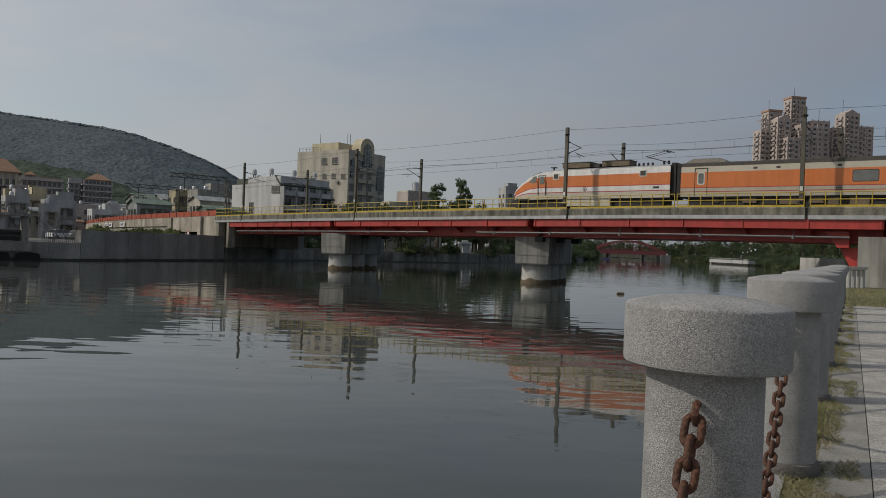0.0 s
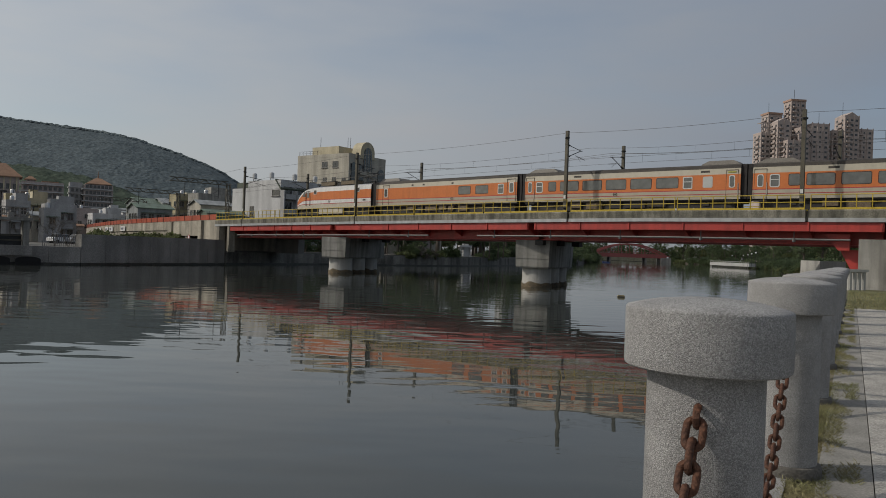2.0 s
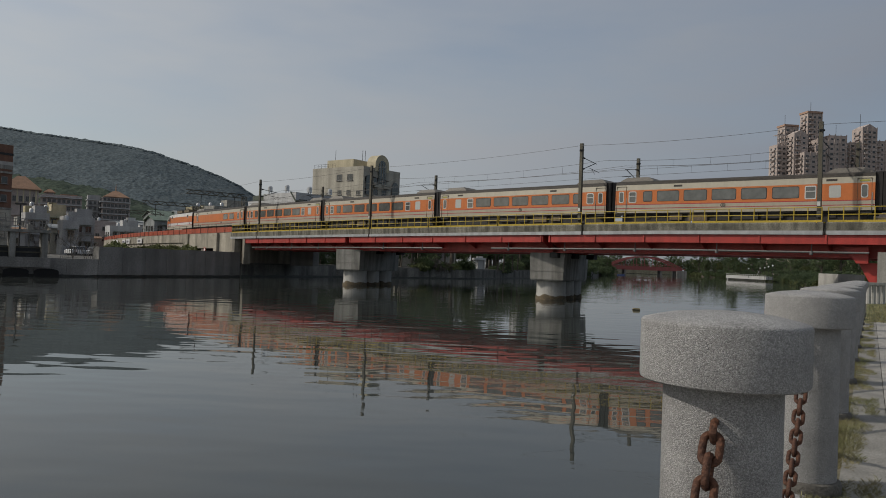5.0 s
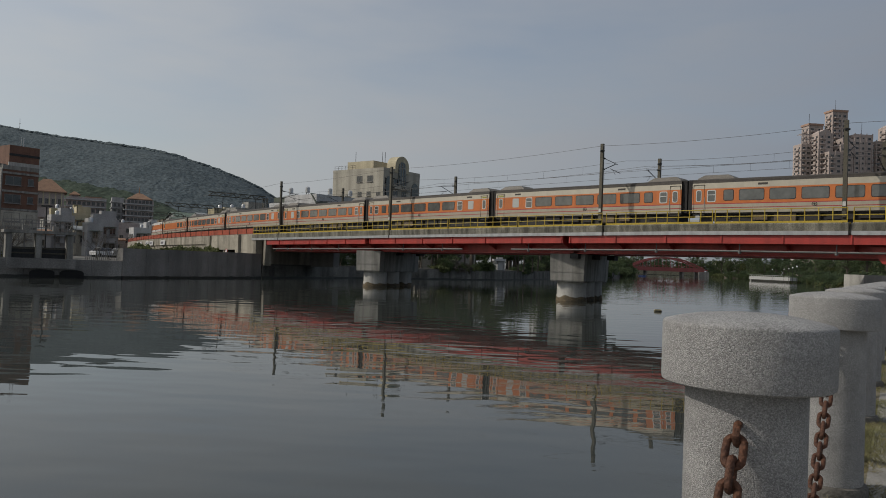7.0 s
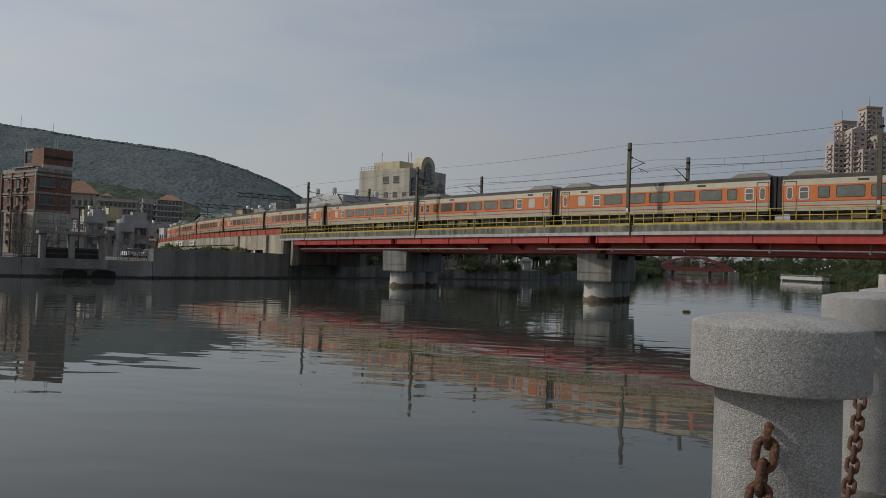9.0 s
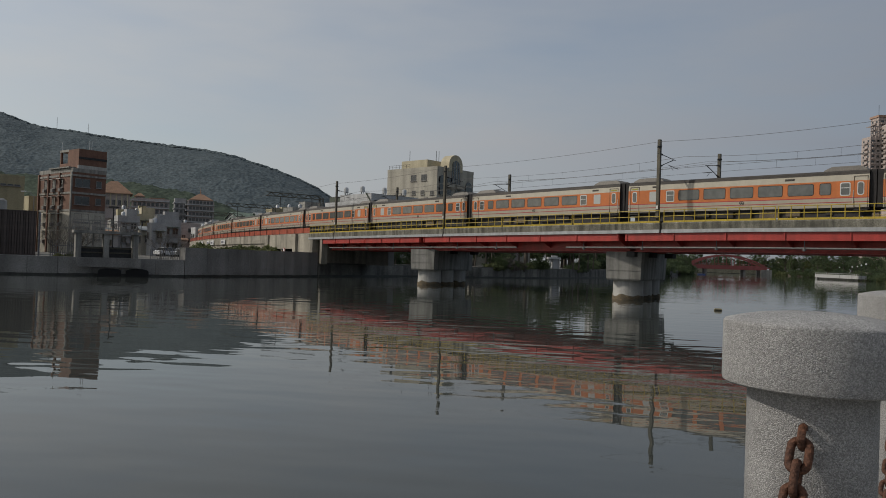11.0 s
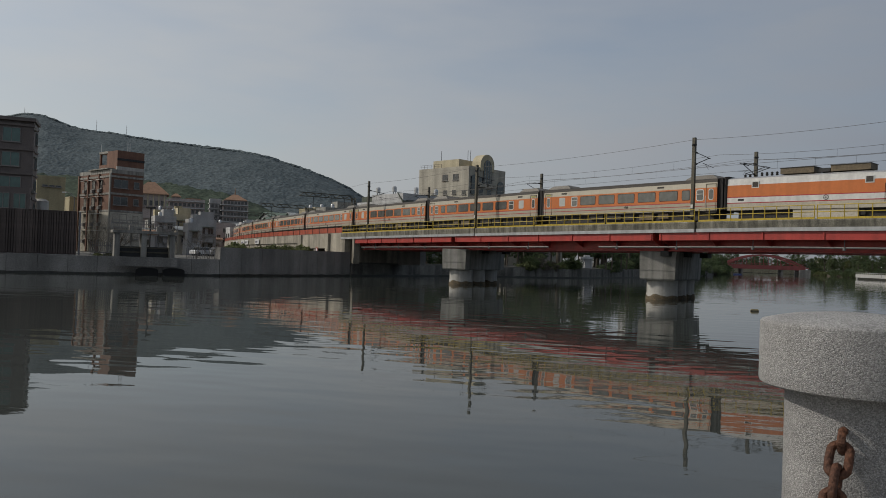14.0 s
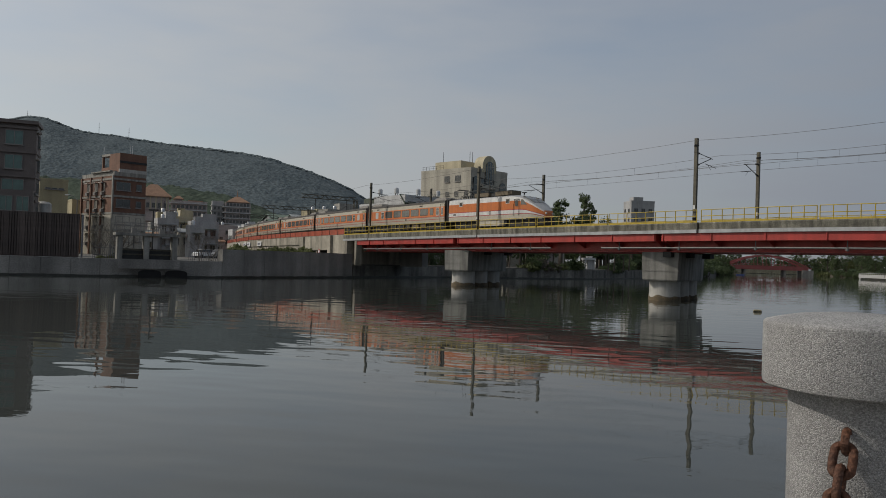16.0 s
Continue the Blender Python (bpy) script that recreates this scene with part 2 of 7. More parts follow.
def ribbon(g, s0, s1, sec, step=4.0, absolute=False, track=0):
    """Sweep a closed section of (off, z) along the line."""
    n = max(1, round((s1 - s0) / step))
    g.loft([[bp(s0 + (s1 - s0) * i / n, o, z - track * track_drop(s0 + (s1 - s0) * i / n), absolute) for o, z in sec] for i in range(n + 1)])
    return g


def rect(o0, o1, z0, z1):
    return [(o0, z0), (o1, z0), (o1, z1), (o0, z1)]


# ---- water and ground ----
g = Geo()
g.box(-4000, 4000, -3000, 4500, -3.0, -1.5)
solid("ground", g, mat("river_mud", (0.06, 0.055, 0.045), 0.9), "dark silty river bed and distant plain", "ground", kind="structure")
g = Geo()
g.add([(-600, -400, 0), (900, -400, 0), (900, 1500, 0), (-600, 1500, 0)], [(0, 1, 2, 3)])
solid("water", g, water_mat(), "calm dark green river water with soft ripples", "water", kind="structure")

LEFT_BANK = [(-140, 20), (-56, 66.8), (-49.5, 72.0), (-44.0, 76.2), (-39.5, 80.5), (-29.8, 99.5), (-20.2, 120), (-9.6, 129), (3.2, 144), (16, 173), (37, 222), (57, 300), (74, 360), (94, 446), (98, 518), (165, 520), (300, 1400), (-2500, 1400), (-2500, 20)]
GRASS = mat("bank_grass", (0.09, 0.11, 0.035), 0.9, var=0.35, scale=0.6, fine=10, bump=0.6, col2=(0.13, 0.11, 0.05))
ASPH = mat("asphalt_lot", (0.07, 0.07, 0.07), 0.9, var=0.2, scale=0.4, fine=20)
g = Geo().prism(LEFT_BANK, -1.6, 1.9)
solid("bank_west", g, mat("town_ground", (0.13, 0.125, 0.11), 0.9, var=0.3, scale=0.05, fine=1.5, bump=0.3), "built-up far river bank ground", "river bank", kind="structure")

# ---- the near quay, path and bollards ----
ROW0, ROWD = Vector((0.7026, 1.938, 0)), Vector((0.4863, 0.8739, 0)).normalized()
ROWN = Vector((ROWD.y, -ROWD.x, 0))       # towards the path
QUAY_Z = 1.94


def quay(k, off, z=0.0):
    """A point k metres along the bollard row, off metres to the path's side; the quay falls gently towards the bridge."""
    p = ROW0 + ROWD * k + ROWN * (off + 0.055)
    fall = 0.30 * min(1.0, max(0.0, (k - 20) / 25))
    rise = 0.024 * min(1.0, max(0.0, k / 2.0))
    return Vector((p.x, p.y, QUAY_Z + rise - fall + z))


def pebble_mat(name, col, scale, rough=0.75):
    """Washed aggregate: small stones set in mortar, with relief."""
    m = bpy.data.materials.new(name)
    m.use_nodes = True
    n, l = m.node_tree.nodes, m.node_tree.links
    b = n["Principled BSDF"]
    b.inputs["Roughness"].default_value = rough
    co = n.new("ShaderNodeTexCoord")
    v = n.new("ShaderNodeTexVoronoi")
    v.inputs["Scale"].default_value = scale
    a = n.new("ShaderNodeTexNoise")
    a.inputs["Scale"].default_value, a.inputs["Detail"].default_value = 5.0, 6.0
    for t in (v, a):
        l.new(co.outputs["Object"], t.inputs["Vector"])
    hs = n.new("ShaderNodeSeparateColor")
    l.new(v.outputs["Color"], hs.inputs["Color"])
    r = n.new("ShaderNodeValToRGB")
    e = r.color_ramp.elements
    e[0].position, e[0].color = 0.0, (*[c * 0.6 for c in col], 1)
    e[1].position, e[1].color = 1.0, (*[min(0.8, c * 1.5) for c in col], 1)
    md = e.new(0.55)
    md.color = (*col, 1)
    l.new(hs.outputs["Red"], r.inputs["Fac"])
    k = n.new("ShaderNodeMapRange")
    k.inputs["From Min"].default_value, k.inputs["From Max"].default_value = 0.3, 0.7
    k.inputs["To Min"].default_value, k.inputs["To Max"].default_value = 0.72, 1.12
    l.new(a.outputs["Fac"], k.inputs["Value"])
    x = n.new("ShaderNodeMix")
    x.data_type, x.blend_type = "RGBA", "MULTIPLY"
    x.inputs["Factor"].default_value = 1.0
    l.new(r.outputs["Color"], x.inputs["A"]), l.new(k.outputs["Result"], x.inputs["B"])
    l.new(x.outputs["Result"], b.inputs["Base Color"])
    bm_ = n.new("ShaderNodeBump")
    bm_.inputs["Strength"].default_value, bm_.inputs["Distance"].default_value = 0.9, 0.0024
    bm_.invert = True
    l.new(v.outputs["Distance"], bm_.inputs["Height"])
    l.new(bm_.outputs["Normal"], b.inputs["Normal"])
    return m


PEBBLE = pebble_mat("washed_stone", (0.30, 0.295, 0.29), 400.0)
PAVE = pebble_mat("pavement_aggregate", (0.35, 0.333, 0.302), 130.0)
GREY_STRIP = mat("grey_mortar_strip", (0.29, 0.278, 0.252), 0.9, var=0.25, scale=3, fine=90, bump=0.4)
CHAIN = mat("rusty_iron", (0.13, 0.055, 0.03), 0.75, 0.35, var=0.4, scale=14, fine=90, bump=0.5, col2=(0.07, 0.035, 0.024))


def strip(g, k0, k1, o0, o1, z0, z1, n=12):
    g.loft([[quay(k0 + (k1 - k0) * i / n, o, z) for o, z in ((o0, z0), (o1, z0), (o1, z1), (o0, z1))] for i in range(n + 1)])
    return g


RIGHT_EDGE = [quay(-60, -0.42), quay(46, -0.42)] + [Vector((x, y, 0)) for x, y in ((31, 62), (44, 80), (68, 132), (94, 204), (124, 268), (140, 330), (147, 405), (150, 452), (158, 516), (170, 519), (360, 1400), (2500, 1400), (2500, -200), (60, -200))]
g = Geo().prism([(p.x, p.y) for p in RIGHT_EDGE], -1.6, 1.2)
solid("bank_east", g, mat("earth", (0.1, 0.085, 0.06), 0.9, var=0.3, scale=0.3, fine=4, bump=0.4), "earthen near river bank", "river bank", kind="structure")
solid("quay_wall", strip(Geo(), -40, 46, -0.47, 0.02, -3.2, 0.0, 86), PEBBLE, "washed-stone quay edge along the water", "quay wall", kind="structure")
solid("lawn_strip", strip(Geo(), -40, 46, 0.02, 0.15, -0.9, -0.012, 86), mat("dry_soil", (0.19, 0.16, 0.11), 0.95, var=0.35, scale=2.5, fine=45, bump=0.6, col2=(0.09, 0.09, 0.045)), "narrow strip of worn grass beside the bollards", "lawn", kind="structure")
solid("kerb_strip", strip(Geo(), -40, 19.2, 0.15, 0.40, -0.9, -0.004, 60), GREY_STRIP, "grey mortar border of the river path", "path border", kind="structure")
solid("pavement", strip(Geo(), -40, 19.2, 0.405, 4.2, -0.9, 0.0, 60), PAVE, "pale washed-aggregate riverside path", "pavement", kind="structure")
solid("lawn_edge", strip(Geo(), -40, 19.2, 4.2, 40, -0.9, -0.01), GRASS, "grass beyond the path", "lawn", kind="structure")
solid("lawn", strip(Geo(), 19.2, 46, 0.15, 40, -0.9, 0.006, 27), GRASS, "short green lawn in front of the bridge abutment", "lawn", kind="structure")

g = Geo()
rr = random.Random(5)


def tuft(g, p, h, w, lean):
    a = rr.random() * math.tau
    d = Vector((math.cos(a), math.sin(a), 0))
    t = p + Vector((math.cos(a * 3 + 1), math.sin(a * 3 + 1), 0)) * lean + Vector((0, 0, h))
    mid = (p + t) / 2 + Vector((0, 0, h * 0.12))
    g.add([p - d * w, p + d * w, mid + d * w * 0.7, t, mid - d * w * 0.7], [(0, 1, 2, 3, 4)])


for i in range(60000):
    k = -0.2 + 22 * rr.random() ** 1.9
    o = 0.0 + 0.34 * rr.random()
    n = noise.noise(Vector((k * 1.6, o * 4, 0)))
    if n < -0.3 or (o > 0.2 and n < 0.0):
        continue
    tuft(g, quay(k, o, -0.015), 0.012 + 0.04 * rr.random() * (0.6 + n), 0.0019, 0.035)
for i in range(9000):
    k, o = 18.8 + 20 * rr.random() ** 1.3, 0.2 + 7 * rr.random()
    tuft(g, quay(k, o, 0.0), 0.04 + 0.05 * rr.random(), 0.008, 0.04)
me = g.mesh("grass_blades", mat("grass_blade", (0.135, 0.155, 0.055), 0.8, var=0.2, scale=2.2, fine=6, bump=0, col2=(0.27, 0.225, 0.125), isl=0.35))
tagged(new("grass_blades", me), "short worn grass, partly dry, at the bollards' feet", "grass", kind="stuff")

SPACE = 2.21
CAP_H, BOL_H = 0.158, 0.985


def bollard(at):
    b = thing("bollard", "round washed-stone bollard with a wide flat cap and chain eyes", "bollard", "bollards along the quay", m=Matrix.Translation(at))
    sh = Geo().lathe([(0.147, 0.05), (0.149, 0.06), (0.149, BOL_H - CAP_H)], 40)
    part("shaft", sh, PEBBLE, b, smooth=40)
    cap = Geo().lathe([(0.150, BOL_H - CAP_H - 0.002), (0.204, BOL_H - CAP_H), (0.209, BOL_H - CAP_H + 0.004), (0.2105, BOL_H - CAP_H + 0.012), (0.2105, BOL_H - 0.009), (0.2095, BOL_H - 0.005), (0.205, BOL_H), (0.17, BOL_H + 0.009), (0.13, BOL_H + 0.017), (0.06, BOL_H + 0.024), (0.004, BOL_H + 0.026)], 56)
    part("cap", cap, PEBBLE, b, smooth=40)
    part("base_ring", Geo().lathe([(0.172, -0.02), (0.172, 0.035), (0.165, 0.05), (0.148, 0.055)], 40), mat("dark_mortar", (0.13, 0.12, 0.105), 0.9, var=0.3, scale=6, fine=60, bump=0.4), b, "dark mortar ring at the foot", smooth=40)
    for sgn in (-1, 1):
        e = Geo()
        c = Vector((0, 0, BOL_H - 0.259)) + ROWD * (0.146 * sgn) + ROWN * (0.011 if sgn < 0 else 0.0)
        n = 16
        ring = []
        for i in range(n):
            a = i * math.tau / n
            w = ROWD * sgn * (math.cos(a) * 0.024 + 0.012) + Vector((0, 0, 1)) * math.sin(a) * 0.024
            cc = c + w
            rad = (w - ROWD * sgn * 0.012).normalized()
            ring.append([cc + (rad * math.cos(j * math.tau / 6) + ROWN * math.sin(j * math.tau / 6)) * 0.0095 for j in range(6)])
        e.loft(ring + [ring[0]], caps=False)
        part("chain_eye", e, CHAIN, b, "rusty iron eye", smooth=60)
    return b


def link_mesh():
    g = Geo()
    n, rings = 20, []
    for i in range(n):
        a = i * math.tau / n
        c, s_ = math.cos(a), math.sin(a)
        p = Vector((0.0198 * c + 0.0178 * (1 if c > 0.05 else -1 if c < -0.05 else 0), 0.0198 * s_, 0))
        t = Vector((c, s_, 0)).normalized()
        rings.append([p + (t * math.cos(j * math.tau / 7) + Vector((0, 0, 1)) * math.sin(j * math.tau / 7)) * 0.0098 for j in range(7)])
    g.loft(rings + [rings[0]], caps=False)
    return fixed(g.mesh("link", CHAIN, 60))


LINK = link_mesh()


def chain(a, b, sag):
    c = thing("chain", "heavy rusty iron chain sagging between two bollards", "chain", "chains along the quay", m=Matrix.Translation(a))
    span = (b - a).length
    pts = [a.lerp(b, i / 400) - Vector((0, 0, 4 * sag * (i / 400) * (1 - i / 400))) for i in range(401)]
    acc, k, want = 0.0, 0, 0.028
    pitch = 0.0565
    for i in range(400):
        seg = (pts[i + 1] - pts[i]).length
        acc += seg
        if acc >= want:
            want += pitch
            way = (pts[i + 1] - pts[i]).normalized()
            side = way.cross(Vector((0, 0, 1))).normalized()
            up = side.cross(way)
            turn = radians(4 + 90 * (k % 2) + rr.uniform(-8, 8))
            y = side * math.cos(turn) + up * math.sin(turn)
            z = way.cross(y)
            m = Matrix.Translation(pts[i] - a) @ Matrix((way, y, z)).transposed().to_4x4()
            part("link", LINK, None, c, m=m)
            k += 1


def stand(i):
    """Foot of bollard i; the two nearest stand a little out of line, towards the water."""
    return quay(i * SPACE, -0.055 if i < 1 else 0.0)


first = bollard(stand(-1))
for i in range(0, 12):
    copy_thing(first, Matrix.Translation(stand(i)))
for i in range(-1, 6):
    up = Vector((0, 0, BOL_H - 0.275))
    chain(stand(i + 1) + ROWN * (0.009 if i < 0 else 0.0) - ROWD * 0.176 + up, stand(i) + ROWD * 0.18 + up, 0.68)

# ---- the bridge ----
bridge = thing("railway_bridge", "red steel railway bridge with a stained concrete deck edge", "bridge", m=Matrix.Identity(4))
SPANS = [(-38.6, -15.0), (-14.4, 12.0), (12.6, 39.0)]
DECK_A, DECK_B = -42.6, 39.3
part("deck_slab", ribbon(Geo(), DECK_A, DECK_B, rect(-7.2, 3.2, -1.1, -0.75), 6), CONC, bridge)
for o0, o1 in ((2.32, 3.0), (-7.2, -6.42)):
    part("walkway", ribbon(Geo(), DECK_A, DECK_B, rect(o0, o1, -0.745, -0.36), 6), CONC, bridge)
part("ballast_bed", ribbon(Geo(), -300, 330, rect(-6.4, 2.3, -0.9, -0.12), 6, track=1), BALLAST, bridge)
EDGES = [(-42.6, -34.9), (-34.7, -10.9), (-10.7, 15.9), (16.1, 34.3), (34.5, 39.3)]
for a, b in EDGES:
    part("deck_edge", ribbon(Geo(), a, b, [(3.0, -0.91), (3.5, -0.91), (3.55, -0.42), (3.5, -0.34), (3.0, -0.34)], 6), CONC_E, bridge, "stained concrete deck edge")
    part("deck_edge", ribbon(Geo(), a, b, rect(-7.6, -7.2, -0.91, -0.34), 6), CONC, bridge)
    part("trim", ribbon(Geo(), a, b, rect(3.2, 3.58, -1.19, -0.915), 6), STEEL_L, bridge, "grey metal trim under the deck edge")
for a, b in SPANS:
    # edge beam, main girders, cross frames
    part("edge_beam", ribbon(Geo(), a, b, rect(3.10, 3.40, -1.83, -1.195), 5), RED, bridge)
    part("edge_beam", ribbon(Geo(), a, b, rect(-7.2, -6.9, -1.83, -1.195), 5), RED, bridge)
    for o in (1.7, -1.3, -4.6):
        gg = Geo()
        ribbon(gg, a, b, rect(o - 0.02, o + 0.02, -2.64, -1.12), 5)
        ribbon(gg, a, b, rect(o - 0.35, o + 0.35, -2.70, -2.64), 5)
        part("main_girder", gg, RED, bridge)
    n = round((b - a) / 4.1)
    for i in range(n + 1):
        s = a + 0.15 + (b - a - 0.3) * i / n
        gg = Geo()
        ribbon(gg, s - 0.05, s + 0.05, rect(3.40, 3.47, -1.83, -1.2), 1)
        part("stiffener", gg, RED, bridge)
        gg = Geo()
        gg.loft([[bp(s + d, 1.74, -2.4), bp(s + d, 3.1, -1.8), bp(s + d, 3.1, -1.4), bp(s + d, 1.74, -1.2)] for d in (-0.02, 0.02)])
        part("bracket", gg, RED, bridge)
        part("cross_frame", Geo().beam(bp(s, 1.7, -2.3), bp(s, -4.6, -2.3), 0.12, 0.2), RED, bridge)
part("pipe", ribbon(Geo(), -37, -0.2, [(2.95 + 0.075 * math.cos(i * math.tau / 8), -2.37 + 0.075 * math.sin(i * math.tau / 8)) for i in range(8)], 3), PIPE, bridge, "grey service pipe")
part("pipe", ribbon(Geo(), 6.0, 37.0, [(2.95 + 0.075 * math.cos(i * math.tau / 8), -2.37 + 0.075 * math.sin(i * math.tau / 8)) for i in range(8)], 3), PIPE, bridge, "grey service pipe")
for s in (-33, -27, -21, -9, -3, 8, 14, 20.5, 27, 33.5):
    part("pipe_hanger", Geo().bar(bp(s, 2.95, -2.6), bp(s, 2.95, -1.8), 0.035).bar(bp(s, 2.95, -2.55), bp(s, 2.95, -2.3), 0.12, seg=10), PIPE, bridge)
for o in (-0.5335, 0.5335, -3.8 - 0.5335, -3.8 + 0.5335):
    part("rail", ribbon(Geo(), -300, 330, [(o - 0.06, -0.12), (o + 0.06, -0.12), (o + 0.02, -0.09), (o + 0.035, -0.03), (o + 0.035, 0.0), (o - 0.035, 0.0), (o - 0.035, -0.03), (o - 0.02, -0.09)], 6, track=1), RAIL, bridge)


def pier(corner, s, top):
    """Skewed to the bridge, along the stream; corner: its near right-hand edge."""
    p = thing("bridge_pier", "grey concrete pier on round columns standing in water", "bridge pier", "bridge piers", m=pose(corner[0], corner[1], 0, 0, 0, -22.5))
    gg = Geo()
    gg.loft([[Vector((-w, a, z)), Vector((0.06 * k, a, z)), Vector((0.06 * k, 9.6 - a, z)), Vector((-w, 9.6 - a, z))] for k, (z, w, a) in enumerate(((1.74, 2.92, 0.12), (1.86, 2.98, 0.06), (3.6, 3.02, 0.0), (top, 3.02, 0.0)))])
    part("pier_cap", gg, CONC, p)
    for z in (2.6, 3.5):
        part("form_joint", Geo().box(-3.03, 0.2, -0.012, 0.0, z, z + 0.03), CONC_D, p)
    for y in (1.75, 4.8, 7.9):
        part("column", Geo().lathe([(1.36, -1.6), (1.36, 0.5), (1.33, 0.6), (1.33, 1.76)], 32, (-1.45, y, 0)), CONC_L, p, smooth=40)
        rb = random.Random(int(y * 10))
        prof = []
        seg = 48
        vs = []
        for r_, z_ in ((1.37, -0.3), (1.40, 0.0), (1.395, 0.22), (1.364, 0.42)):
            for i in range(seg):
                q = i * math.tau / seg
                dz = 0.0 if z_ < 0.2 else 0.28 * noise.noise(Vector((math.cos(q) * 2.5 + y, math.sin(q) * 2.5, z_)))
                rr_ = r_ + 0.012 * rb.random()
                vs.append((-1.45 + rr_ * math.cos(q), y + rr_ * math.sin(q), z_ + dz))
        fs_ = [(k * seg + i, k * seg + (i + 1) % seg, (k + 1) * seg + (i + 1) % seg, (k + 1) * seg + i) for k in range(3) for i in range(seg)]
        part("waterline_growth", Geo().add(vs, fs_), mat("barnacle_crust", (0.17, 0.125, 0.07), 0.95, var=0.4, scale=2, fine=14, bump=0.9, col2=(0.07, 0.062, 0.048)), p, "brown crust at the waterline")
    for o in (1.7, -1.3, -4.6):
        gg = Geo()
        ribbon(gg, s - 0.4, s + 0.4, rect(o - 0.35, o + 0.35, top - 0.4, rail_z(s) - 2.68), 2, True)
        q = part("bearing", gg, DARKST, p)
        q.matrix_parent_inverse = p.matrix_basis.inverted()
    return p


pier((-11.15, 82.5), -14.7, 4.10)
pier((9.3, 65.4), 12.3, 4.22)


def railing(s0, s1, off, far=False):
    r = thing("railing", "yellow-painted steel walkway railing with a toe board", "railing", "bridge railings")
    n = max(2, round((s1 - s0) / (0.93 if off > 0 else 2.2)))
    base = -0.34
    part("toe_board", ribbon(Geo(), s0, s1, rect(off - 0.02, off + 0.02, base, base + 0.15), 4), YELLOW, r)
    for z in (0.68, 0.18):
        part("handrail", ribbon(Geo(), s0, s1, [(off + 0.034 * math.cos(i * math.tau / 6), z + 0.034 * math.sin(i * math.tau / 6)) for i in range(6)], 4), YELLOW, r)
    for i in range(n + 1):
        s = s0 + (s1 - s0) * i / n
        part("post", Geo().bar(bp(s, off, base), bp(s, off, 0.68), 0.036, seg=6), YELLOW, r)


for off in (3.4, -7.4):
    for a, b in EDGES:
        n = max(1, round((b - a) / 9))
        for i in range(n):
            railing(a + (b - a) * i / n + 0.1, a + (b - a) * (i + 1) / n - 0.1, off)


def catenary_pole(s, off, top, arm, h0):
    """arm: the way of the bracket arms over the track."""
    p = thing("catenary_pole", "tall brown steel catenary pole with bracket arms and insulators", "catenary pole", "catenary poles")
    b, t = bp(s, off, h0), bp(s, off, 0)
    t.z = top
    gg = Geo()
    hh = line_frame(s)[1]
    gg.beam(b, t, 0.24, 0.26, hh)
    part("mast", gg, POLE, p)
    part("base_plate", Geo().box(-0.3, 0.3, -0.3, 0.3, 0, 0.09, Matrix.Translation(b)), YELLOW if arm < 0 else POLE, p)
    for z in (6.9, 0.9):
        part("clamp", Geo().box(-0.17, 0.17, -0.18, 0.18, -0.06, 0.06, Matrix.Translation(bp(s, off, z - 0.9))), DARKST, p)
    q0 = bp(s, off, 0.95)
    lat = Vector((hh.y, -hh.x, 0))
    part("number_plate", Geo().beam(q0 + lat * 0.14, q0 + lat * 0.15, 0.2, 0.3), TFRAME, p, "small pale plate")
    o2 = off + arm * 2.6
    a1, a2 = bp(s, off, 5.45), bp(s, off, 4.35)
    tip, low = bp(s, o2, 5.15), bp(s, off + arm * 1.4, 4.65)
    part("bracket_arm", Geo().bar(a1, tip, 0.03, seg=6).bar(a2, bp(s, off + arm * 2.35, 5.17), 0.035, seg=6).bar(low, bp(s, o2 + arm * 0.5, 4.45), 0.025, seg=6).bar(bp(s, off + arm * 1.75, 4.62), bp(s, off + arm * 2.3, 4.22), 0.015, seg=5), DARKST, p, "dark bracket arm")
    for q, w in ((a1, tip), (a2, tip)):
        d = (w - q).normalized()
        gi = Geo()
        for j in range(4):
            gi.bar(q + d * (0.16 + 0.09 * j), q + d * (0.21 + 0.09 * j), 0.075, seg=8)
        part("insulator", gi, DARKST, p)


NEAR_POLES = [(-34.6, 13.1), (-10.7, 13.3), (16.0, 13.5), (34.5, 13.6), (58, 13.6)]
for s, top in NEAR_POLES:
    catenary_pole(s - 0.55, 3.12, top + 0.08, -1, -0.4)
    catenary_pole(s, -6.3, top, 1, -0.4)
GANTRY = [(-60.5, 12.75), (-86.5, 12.2), (-116, 11.7)]


